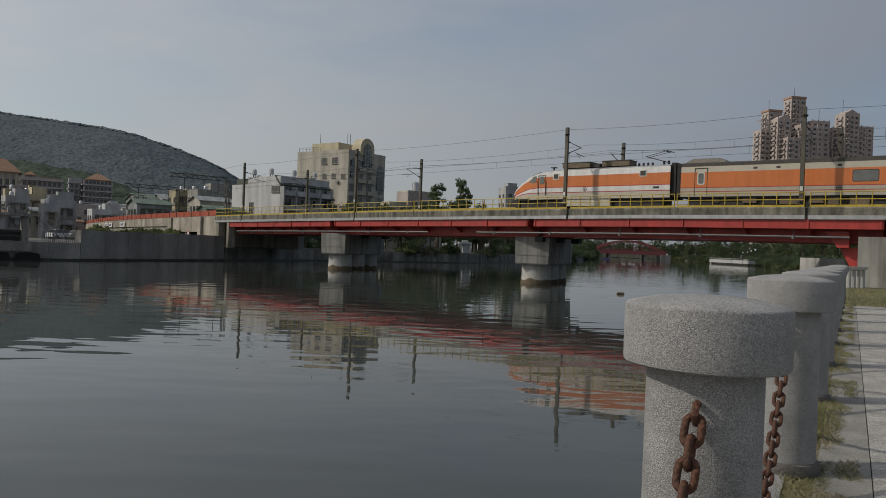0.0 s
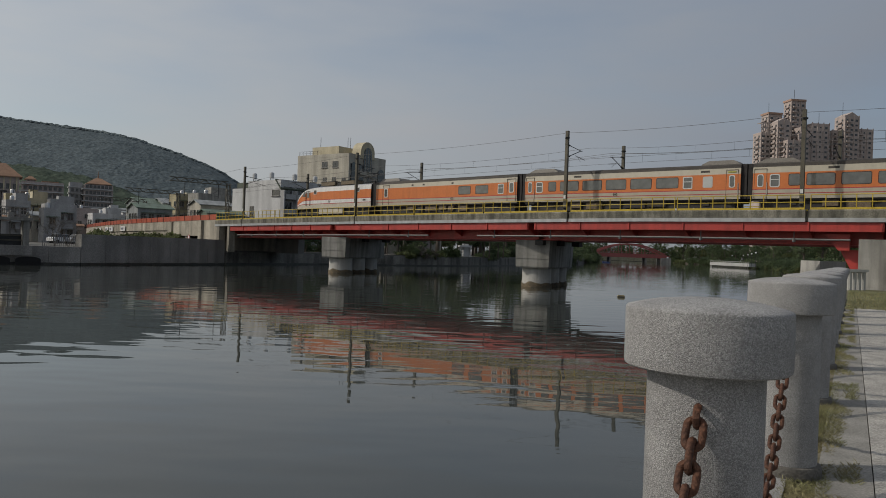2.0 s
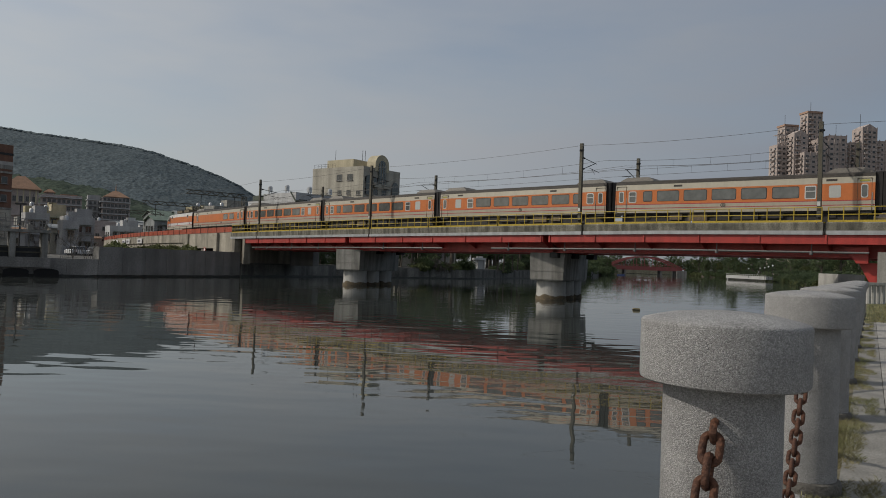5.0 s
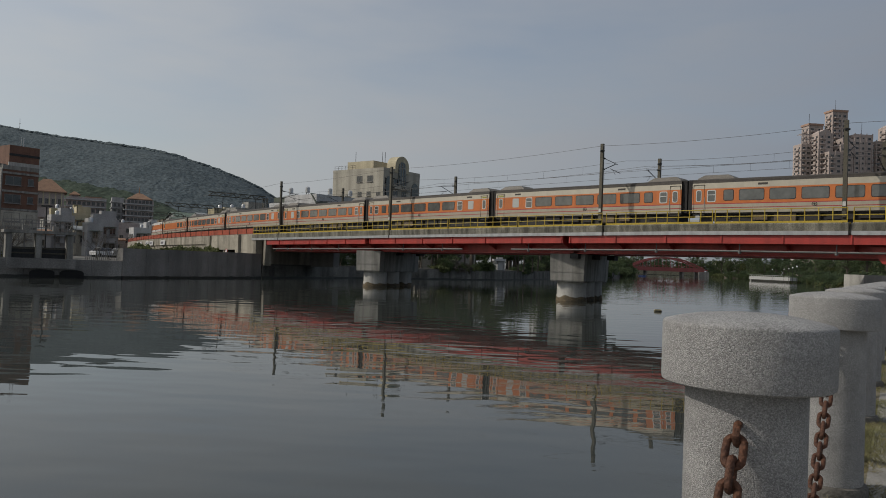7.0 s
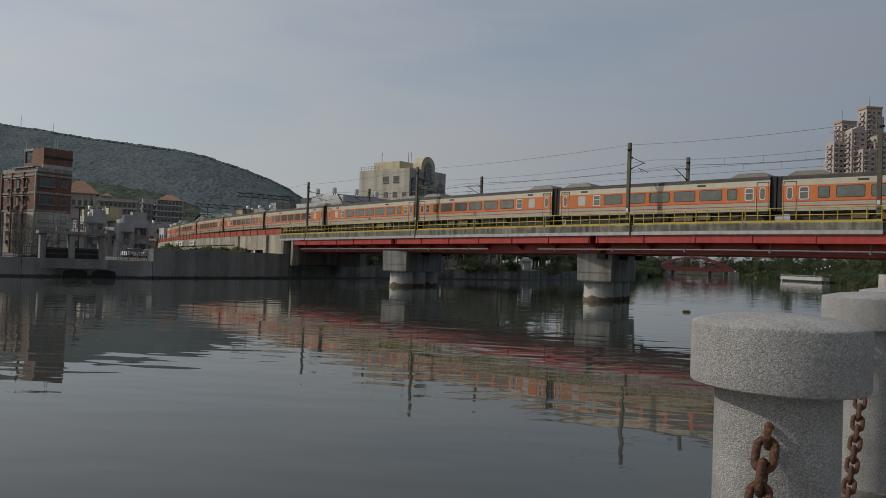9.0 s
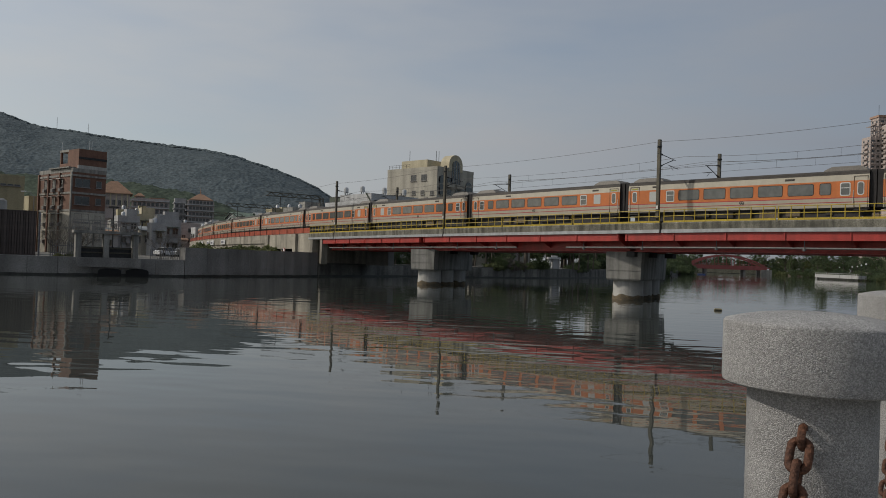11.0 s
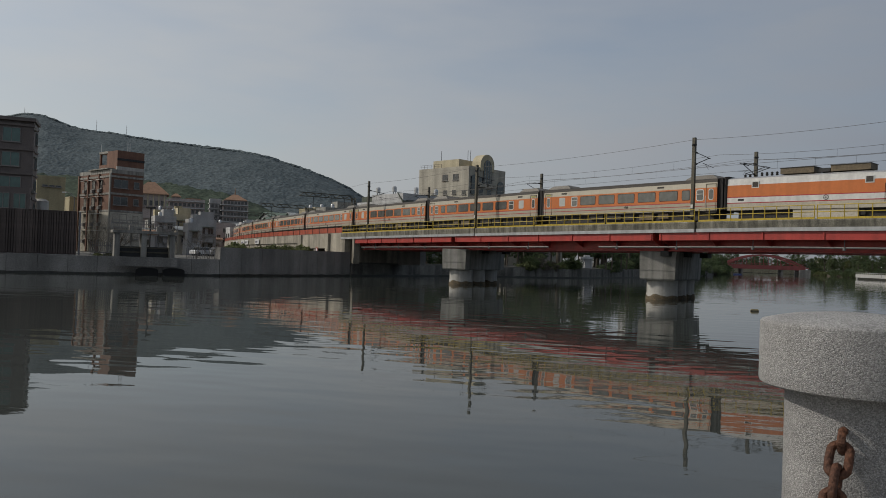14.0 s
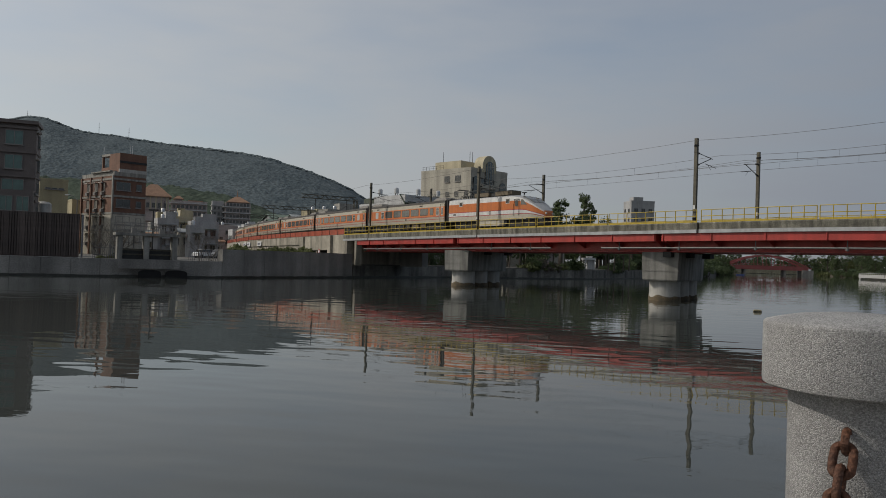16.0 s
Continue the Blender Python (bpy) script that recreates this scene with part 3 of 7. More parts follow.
def cantilever(s, z):
    p = thing("catenary_gantry", "green-brown lattice cantilever gantry over both tracks", "catenary gantry", "catenary gantries")
    b = bp(s, -6.3, -0.4)
    post = Geo()
    top = bp(s, -6.3, 0)
    top.z = z + 0.1
    hh = line_frame(s)[1]
    lat = Vector((hh.y, -hh.x, 0))
    for i, j in ((-1, -1), (-1, 1), (1, -1), (1, 1)):
        post.beam(b + hh * 0.28 * i + lat * 0.28 * j, top + hh * 0.28 * i + lat * 0.28 * j, 0.1, 0.1, hh)
    for k in range(9):
        za, zb = b.lerp(top, k / 9), b.lerp(top, (k + 1) / 9)
        sg = 1 if k % 2 else -1
        for w, q in ((hh, lat), (lat, hh)):
            post.beam(za + w * 0.28 * sg + q * 0.28, zb - w * 0.28 * sg + q * 0.28, 0.07, 0.07, hh + lat)
    part("lattice_post", post, POLE, p)
    beam = Geo()
    e0, e1 = top.copy(), bp(s, 3.4, 0)
    e1.z = z + 0.1
    for i in (-1, 1):
        for dz in (-0.3, 0.3):
            beam.beam(e0 + hh * 0.22 * i + Vector((0, 0, dz)), e1 + hh * 0.22 * i + Vector((0, 0, dz)), 0.09, 0.09)
    n = 12
    for k in range(n):
        pa, pb = e0.lerp(e1, k / n), e0.lerp(e1, (k + 1) / n)
        sg = 0.3 if k % 2 else -0.3
        for i in (-1, 1):
            beam.beam(pa + hh * 0.22 * i + Vector((0, 0, sg)), pb + hh * 0.22 * i - Vector((0, 0, sg)), 0.06, 0.06)
    part("lattice_beam", beam, POLE, p)
    for o in (-4.6, 1.0):
        q = bp(s, o, 0)
        q.z = z - 0.2
        arm = Geo().bar(q, q - Vector((0, 0, 2.3)), 0.06, seg=6).bar(q - Vector((0, 0, 0.9)), bp(s, o + 0.9, 4.7), 0.03, seg=5).bar(q - Vector((0, 0, 2.0)), bp(s, o + 1.2, 4.4), 0.03, seg=5)
        part("drop_arm", arm, DARKST, p)


for s, z in GANTRY:
    cantilever(s, z)

stops = [(-170, 0)] + [(s, 0) for s, _ in GANTRY[::-1]] + [(s, 0) for s, _ in NEAR_POLES] + [(90, 0)]
for off, z, sag, nm in ((0.0, 4.55, 0.0, "contact_wire"), (0.0, 5.5, 0.35, "messenger_wire"), (-3.8, 4.55, 0.0, "contact_wire"), (-3.8, 5.5, 0.35, "messenger_wire"), (4.0, 6.25, 0.25, "feeder_wire"), (-7.8, 6.0, 0.25, "feeder_wire")):
    gg = Geo()
    for (a, _), (b, _) in zip(stops, stops[1:]):
        n = 8
        last = None
        for i in range(n + 1):
            t = i / n
            q = bp(a, off, z).lerp(bp(b, off, z), t) - Vector((0, 0, 4 * sag * t * (1 - t)))
            if last is not None:
                gg.bar(last, q, 0.014, seg=4)
            last = q
        if nm == "messenger_wire":
            for i in range(1, 6):
                t = i / 6
                q = bp(a, off, z).lerp(bp(b, off, z), t) - Vector((0, 0, 4 * sag * t * (1 - t)))
                gg.bar(q, Vector((q.x, q.y, q.z - 0.95 + 4 * sag * t * (1 - t))), 0.008, seg=4)
    w = solid(nm, gg, WIRE, "thin dark overhead railway wire", "overhead wire", "overhead wires")

# right-hand abutment and approach viaduct
ab = thing("abutment_east", "tall stained concrete bridge abutment", "bridge abutment", kind="structure")
part("abutment_wall", ribbon(Geo(), 37.6, 39.6, [(3.6, 1.0), (-7.6, 1.0), (-7.6, 4.75), (3.6, 4.75)], 2, True), CONC, ab)
part("end_pillar", ribbon(Geo(), 39.35, 41.2, [(4.3, 0.5), (-7.6, 0.5), (-7.6, 7.55), (4.3, 7.55)], 2, True), CONC_E, ab)
part("viaduct_deck", ribbon(Geo(), 41.3, 330, rect(-7.4, 3.5, -1.6, -0.95), 12), CONC, ab)
for i in range(24):
    part("viaduct_pier", ribbon(Geo(), 52 + i * 12, 53.4 + i * 12, [(2.5, 0.5), (-6.4, 0.5), (-6.4, 5.5), (2.5, 5.5)], 2, True), CONC, ab)
br = Geo()
br.loft([[bp(36.2, o, 4.05, True), bp(37.6, o, 4.05, True), bp(37.6, o, 2.3, True), bp(37.1, o, 2.3, True)] for o in (1.5, 1.9)])
br.loft([[bp(35.4, o, 5.1, True), bp(36.9, o, 5.1, True), bp(36.9, o, 4.0, True), bp(36.2, o, 4.0, True)] for o in (2.3, 2.6)])
part("end_bracket", br, RED, bridge, "red steel end bracket")

# left-hand viaduct with red parapet
vi = thing("viaduct_west", "weathered concrete railway viaduct with rust-red parapet panels", "viaduct", kind="structure")
part("viaduct_wall", ribbon(Geo(), -300, -60.5, [(3.1, 1.7), (3.1, 5.0), (-7.1, 5.0), (-7.1, 1.7)], 5, True), CONC_V, vi)
part("viaduct_deck", ribbon(Geo(), -300, -42.7, rect(-7.3, 3.3, -1.6, -0.25), 5), CONC_V, vi)
part("buttress", ribbon(Geo(), -60.4, -58.6, rect(-7.1, 3.6, -4.6, -0.3), 2), CONC_V, vi)
part("wall_panel", ribbon(Geo(), -58.4, -48.0, rect(2.9, 3.35, -2.5, -0.3), 3), CONC_V, vi)
part("buttress", ribbon(Geo(), -47.9, -46.9, rect(-7.1, 3.7, -4.6, -0.3), 2), CONC_V, vi)
part("wall_panel", ribbon(Geo(), -46.8, -42.9, rect(-7.1, 3.34, -4.6, -0.3), 2), CONC_V, vi)
part("back_wall", ribbon(Geo(), -58.4, -43.0, rect(-7.1, -6.6, -4.6, -1.0), 3), CONC_D, vi)
for s in (-53.4,):
    part("post", ribbon(Geo(), s - 0.25, s + 0.25, rect(2.5, 3.2, -4.6, -2.45), 1), CONC_V, vi)
for a, b in ((-42.5, -41.3), (-38.9, -38.3)):
    part("abutment_column", ribbon(Geo(), a, b, rect(2.6, 3.5, -4.7, -1.0), 1), CONC_V, vi)
part("abutment_back", ribbon(Geo(), -42.4, -36.0, rect(-7.0, -6.0, -4.7, -1.1), 2), CONC_D, vi)
par = thing("parapet", "rust-red steel parapet panels with a thin rail above", "parapet")
s = -300.0
while s < -42.7:
    e = min(s + 3.0, -42.65)
    part("panel", ribbon(Geo(), s + 0.03, e - 0.03, rect(3.3, 3.36, -0.22, 0.52), 3), RED_PANEL, par)
    part("post", Geo().bar(bp(s + 0.1, 3.4, -0.3), bp(s + 0.1, 3.4, 1.0), 0.03, seg=5), DARKST, par)
    s = e
for z in (0.75, 1.0):
    part("rail_bar", ribbon(Geo(), -300, -42.7, rect(3.38, 3.42, z - 0.02, z + 0.02), 4), DARKST, par)

# ---- left bank walls ----
SLIME = mat("black_tide_slime", (0.045, 0.045, 0.036), 0.5, var=0.4, scale=1.5, fine=10, bump=0.4)


def wall_run(name, pts, z0, z1, th, material, label):
    """River wall cast in bays with open joints, a coping and a slimy tide band."""
    w = thing(name, label, "retaining wall", kind="structure")
    rw = random.Random(len(label))
    for (x0, y0), (x1, y1) in zip(pts, pts[1:]):
        a, b = Vector((x0, y0, 0)), Vector((x1, y1, 0))
        ln = (b - a).length
        d = (b - a).normalized()
        n = Vector((-d.y, d.x, 0))
        k = max(1, round(ln / 3.2))
        for i in range(k):
            p, q = a + d * (ln * i / k + 0.015), a + d * (ln * (i + 1) / k - 0.015)
            j = n * rw.uniform(0, 0.02)
            gg = Geo().prism([(v.x, v.y) for v in (p + j, q + j, q + n * th, p + n * th)], z0, z1 + rw.uniform(-0.015, 0.015))
            part("wall_bay", gg, material, w)
        gg = Geo()
        m_ = max(2, int(ln / 0.5))
        gg.loft([[a + d * (ln * i / m_) - n * 0.03 + Vector((0, 0, -0.4)), a + d * (ln * i / m_) - n * 0.03 + Vector((0, 0, 0.2 + 0.12 * noise.noise(Vector((x0 + i * 0.5, y0, 0))))), a + d * (ln * i / m_) + n * 0.1 + Vector((0, 0, 0.25))] for i in range(m_ + 1)])
        part("tide_band", gg, SLIME, w, "black slimy band at the waterline")
    return w


wall_run("wall_low", [(-140, 19.6), (-56.1, 66.5), (-49.4, 71.6), (-44.2, 75.7), (-39.5, 79.9)], -1.6, 1.95, 1.2, CONC_D, "damp low concrete river wall")
wall_run("wall_high", [(-39.48, 79.95), (-29.6, 99.3)], -1.6, 3.35, 1.0, CONC_D, "tall streaked concrete river wall")
# Darker than the other walls: shade put into the colour; streaks are dirt.
wall_run("wall_under_bridge", [(-29.4, 99.4), (-19.8, 119.6), (-9.3, 128.4), (3.4, 143.2), (16.3, 172.5), (37.2, 221.5)], -1.6, 1.7, 1.0, mat("mossy_dark_concrete", (0.22, 0.21, 0.185), 0.9, var=0.35, scale=0.35, fine=6, bump=0.4, streak=0.55), "low concrete river wall beyond the bridge")

# pale sacks left on the walkway
for i, (s_k, o_k, w_k) in enumerate(((24.9, 2.7, 0.42), (25.6, 2.5, 0.5), (26.3, 2.75, 0.38), (28.4, 2.6, 0.36), (30.6, 2.6, 0.46), (20.3, 2.6, 0.3))):
    c_ = bp(s_k, o_k, -0.355)
    sk = thing("sack", "crumpled white sack on the bridge walkway", "sack", "sacks on the bridge", m=Matrix.Translation(c_))
    gg = Geo()
    w_k *= 0.62
    gg.loft([[Vector((math.cos(q * math.tau / 10) * w_k * r_ * (1 + 0.25 * noise.noise(Vector((q, i, z_ * 3)))), math.sin(q * math.tau / 10) * w_k * r_ * 0.7, z_ * (1 + 0.2 * noise.noise(Vector((q * 0.7, i * 3.0, 1)))))) for q in range(10)] for r_, z_ in ((0.9, 0.0), (1.05, 0.08), (0.9, 0.15), (0.5, 0.2), (0.15, 0.22))])
    part("cloth", gg, mat("sack_white", (0.62, 0.62, 0.64), 0.8, var=0.15, scale=6, fine=30, bump=0.4), sk)

# ---- the train ----
COACH, LOCO = 20.0, 16.0           # pitch over the couplings


def side_y(z, hw, z1):
    """Half width of the body side at height z: slightly drawn in at the bottom and curved in at the roof."""
    if z < 1.6:
        return hw * (0.965 + 0.035 * (z - 0.9) / 0.7)
    t = max(0.0, (z - 2.6) / (z1 - 2.6))
    return hw * (1 - 0.06 * t * t)


BANDS = [("lower_panel", 0.98, 1.33, "C"), ("red_line", 1.33, 1.385, "R"), ("lower_panel", 1.385, 1.64, "C"), ("red_line", 1.64, 1.70, "R"),
         ("orange_band", 1.70, 2.87, "O"), ("upper_panel", 2.87, 3.34, "C")]


def coach_body(car, white=False):
    x0, x1 = -COACH / 2 + 0.42, COACH / 2 - 0.42
    mats = {"C": WHITE if white else CREAM, "R": TRED, "O": ORANGE}
    for nm, a, b, k in BANDS:
        for sg in (-1, 1):
            gg = Geo()
            ya, yb = side_y(a, 1.43, 3.5), side_y(b, 1.43, 3.5)
            gg.loft([[Vector((x, sg * ya, a)), Vector((x, sg * yb, b)), Vector((x, sg * (yb - 0.06), b)), Vector((x, sg * (ya - 0.06), a))] for x in (x0, x1)])
            part(nm, gg, mats[k], car)
    yb = side_y(3.34, 1.43, 3.5)
    prof = [(-yb - 0.012, 3.32), (-yb + 0.02, 3.52), (-yb + 0.14, 3.62), (-0.7, 3.70), (0, 3.72), (0.7, 3.70), (yb - 0.14, 3.62), (yb - 0.02, 3.52), (yb + 0.012, 3.32)]
    gg = Geo()
    gg.loft([[Vector((x, y, z)) for y, z in prof] for x in (x0, x1)])
    part("roof", gg, ROOF, car, "dusty grey-brown roof", smooth=40)
    for x in (x0, x1):
        sg = 1 if x > 0 else -1
        part("end_wall", Geo().box(min(x, x - 0.06 * sg), max(x, x - 0.06 * sg), -1.36, 1.36, 0.95, 3.5), BELLOW, car)
        part("gangway", Geo().box(min(x, x + 0.40 * sg), max(x, x + 0.40 * sg), -1.22, 1.22, 1.0, 3.62), BELLOW, car, "dark rubber gangway")
    part("floor_pan", Geo().box(x0, x1, -1.30, 1.30, 0.88, 1.0), UNDER, car)


def rounded_panel(x0, x1, z0, z1, r, sg, y, th):
    """Flat panel with rounded corners on the side wall; y: its inner face."""
    pts = []
    for cx, cz, a0 in ((x1 - r, z1 - r, 0), (x0 + r, z1 - r, 90), (x0 + r, z0 + r, 180), (x1 - r, z0 + r, 270)):
        for k in range(4):
            a = radians(a0 + 30 * k)
            pts.append((cx + r * math.cos(a), cz + r * math.sin(a)))
    gg = Geo()
    gg.loft([[Vector((x, sg * (y + d), z)) for x, z in pts] for d in (0, th)])
    return gg


def side_window(car, x, w, z0, z1, sg, framed=False, r=0.13):
    y = 1.425
    if framed:
        f = part("window", rounded_panel(x - w / 2 - 0.07, x + w / 2 + 0.07, z0 - 0.07, z1 + 0.07, r, sg, y - 0.05, 0.065), TFRAME, car, "window in a pale metal frame")
        part("pane", rounded_panel(x - w / 2, x + w / 2, z0, z1, r * 0.7, sg, y, 0.022), TGLASS, f)
        part("sash_bar", Geo().box(x - w / 2, x + w / 2, min(sg * y, sg * (y + 0.03)), max(sg * y, sg * (y + 0.03)), (z0 + z1) / 2 + 0.06, (z0 + z1) / 2 + 0.11), TFRAME, f)
    else:
        f = part("window", rounded_panel(x - w / 2 - 0.04, x + w / 2 + 0.04, z0 - 0.04, z1 + 0.04, r, sg, y - 0.05, 0.057), BELLOW, car, "tinted window in a black gasket")
        part("pane", rounded_panel(x - w / 2, x + w / 2, z0, z1, r * 0.8, sg, y, 0.014), TGLASS, f)


def bogie(car, x):
    b = part("bogie", Geo().box(-1.5, 1.5, -1.0, -0.86, 0.45, 0.72).box(-1.5, 1.5, 0.86, 1.0, 0.45, 0.72).box(-0.25, 0.25, -1.1, 1.1, 0.5, 0.88).box(-1.75, 1.75, -0.8, 0.8, 0.2, 0.6), UNDER, car, m=Matrix.Translation((x, 0, 0)))
    for wx in (-1.05, 1.05):
        part("wheelset", Geo().bar((wx, -0.62, 0.43), (wx, -0.50, 0.43), 0.43, seg=18).bar((wx, 0.50, 0.43), (wx, 0.62, 0.43), 0.43, seg=18).bar((wx, -0.9, 0.43), (wx, 0.9, 0.43), 0.08, seg=8), DARKST, b)


def emblem(car, x, sg, zc=1.74, k=1.0):
    gg = Geo()
    n = 16
    y = 1.418
    for i in range(n):
        a, b = i * math.tau / n, (i + 1) * math.tau / n
        gg.loft([[Vector((x + r * math.cos(q), sg * (y + d), zc + k * r * math.sin(q))) for q in (a, b) for r in ((0.15, 0.19) if q == a else (0.19, 0.15))] for d in (0, 0.02)])
    gg.box(x - 0.11, x + 0.11, min(sg * y, sg * (y + 0.02)), max(sg * y, sg * (y + 0.02)), zc - 0.02, zc + 0.02)
    gg.box(x - 0.02, x + 0.02, min(sg * y, sg * (y + 0.02)), max(sg * y, sg * (y + 0.02)), zc - 0.11 * k, zc + 0.11 * k)
    part("emblem", gg, DARKST, car, "round dark emblem")


def roof_unit(car, x0, x1, up):
    gg = Geo()
    gg.loft([[Vector((x0 + i, -1.05 + i * 0.3, z)), Vector((x1 - i, -1.05 + i * 0.3, z)), Vector((x1 - i, 1.05 - i * 0.3, z)), Vector((x0 + i, 1.05 - i * 0.3, z))] for i, z in ((0, 3.6), (0.1, 3.74), (0.55, up), (0.6, up + 0.01))])
    u = part("roof_unit", gg, mat("roof_unit_grey", (0.15, 0.135, 0.115), 0.6, var=0.2, scale=1.5, fine=8), car, "grey air-conditioning hood")
    for k in range(2):
        xm = x0 + (x1 - x0) * (0.36 + 0.28 * k)
        part("grille", Geo().box(xm - 0.42, xm + 0.42, -0.6, 0.6, up, up + 0.03), ROOF, u)


def underfloor(car, seed, x0, x1):
    part("underframe", Geo().box(x0 - 4.2, x1 + 4.2, -1.02, 1.02, 0.2, 0.92), UNDER, car)
    r = random.Random(seed)
    x = x0
    while x < x1 - 0.8:
        w = r.uniform(0.7, 2.0)
        part("equipment_box", Geo().box(x, min(x + w, x1), -1.2, 1.2, r.uniform(0.32, 0.5), 0.9), TBOX if r.random() < 0.5 else UNDER, car)
        x += w + r.uniform(0.15, 0.7)


def coach(label):
    car = thing("railway_coach", label, "railway coach", "coaches of the train")
    coach_body(car)
    for sg in (-1, 1):
        for k in range(5):
            side_window(car, -5.0 + 2.22 * k, 1.78, 1.93, 2.72, sg)
        side_window(car, -6.72, 0.72, 1.93, 2.72, sg)
        part("blind_window", rounded_panel(6.74, 7.5, 1.88, 2.74, 0.1, sg, 1.39, 0.045), mat("pale_blind", (0.45, 0.46, 0.44), 0.4, var=0.06, bump=0), car, "pale opaque window")
        side_window(car, -8.05, 0.55, 1.88, 2.70, sg, True)
        side_window(car, 5.55, 0.62, 1.88, 2.70, sg, True, 0.1)
        for x in (-9.05, 8.95):
            ya, yb = min(sg * 1.38, sg * 1.436), max(sg * 1.38, sg * 1.436)
            d = part("door", Geo().box(x - 0.445, x - 0.42, ya, yb, 1.0, 3.2).box(x + 0.42, x + 0.445, ya, yb, 1.0, 3.2).box(x - 0.42, x + 0.42, ya, yb, 3.175, 3.2), TBOX, car, "folding door in the band colours")
            part("door_surround", rounded_panel(x - 0.22, x + 0.22, 1.84, 2.78, 0.13, sg, 1.40, 0.04), TFRAME, d)
            part("pane", rounded_panel(x - 0.165, x + 0.165, 1.90, 2.72, 0.12, sg, 1.43, 0.02), TGLASS, d)
            if x > 0:
                part("sign_strip", Geo().box(x - 0.3, x + 0.3, min(sg * 1.40, sg * 1.447), max(sg * 1.40, sg * 1.447), 2.98, 3.08), mat("yellow_green_strip", (0.42, 0.40, 0.06), 0.5, bump=0), car)
            part("step", Geo().box(x - 0.45, x + 0.45, min(sg * 1.25, sg * 1.42), max(sg * 1.25, sg * 1.42), 0.78, 0.86), UNDER, car)
            part("handle", Geo().bar((x + 0.47, sg * 1.46, 1.3), (x + 0.47, sg * 1.46, 2.2), 0.02, seg=5), TFRAME, car)
        emblem(car, -0.6, sg, 1.51, 0.8)
        for x in (-4.2, 6.9):
            part("side_plate", Geo().box(x - 0.35, x + 0.35, min(sg * 1.36, sg * 1.405), max(sg * 1.36, sg * 1.405), 3.04, 3.2), ROOF, car)
    roof_unit(car, -9.4, -6.4, 3.99)
    roof_unit(car, 6.4, 9.4, 3.99)
    bogie(car, -6.9), bogie(car, 6.9)
    underfloor(car, 3, -4.9, 4.9)
    return car


def service_coach():
    car = thing("railway_coach", "orange and cream railway coach with a long windowless side", "railway coach", "coaches of the train")
    coach_body(car)
    for sg in (-1, 1):
        for x in (3.2, 5.4):
            side_window(car, x, 1.52, 1.93, 2.68, sg)
        side_window(car, 7.7, 0.55, 1.88, 2.70, sg, True, 0.1)
        for x in (-8.0, 8.95):
            d = part("door", Geo().box(x - 0.5, x - 0.46, min(sg * 1.39, sg * 1.437), max(sg * 1.39, sg * 1.437), 1.08, 3.2).box(x + 0.46, x + 0.5, min(sg * 1.39, sg * 1.437), max(sg * 1.39, sg * 1.437), 1.08, 3.2).box(x - 0.46, x + 0.46, min(sg * 1.39, sg * 1.437), max(sg * 1.39, sg * 1.437), 3.15, 3.2), ROOF, car, "service door outline")
            part("door_surround", rounded_panel(x - 0.28, x + 0.28, 1.9, 2.86, 0.1, sg, 1.39, 0.045), TFRAME, d)
            part("pane", rounded_panel(x - 0.2, x + 0.2, 1.98, 2.78, 0.08, sg, 1.43, 0.018), TGLASS, d)
        for x in (-4.0, -2.4, 1.6):
            part("vent", Geo().box(x - 0.14, x + 0.14, min(sg * 1.36, sg * 1.41), max(sg * 1.36, sg * 1.41), 3.0, 3.16), ROOF, car)
        emblem(car, 1.6, sg, 1.51, 0.8)
    roof_unit(car, -9.4, -6.2, 3.99)
    bogie(car, -6.9), bogie(car, 6.9)
    underfloor(car, 8, -4.9, 4.9)
    return car


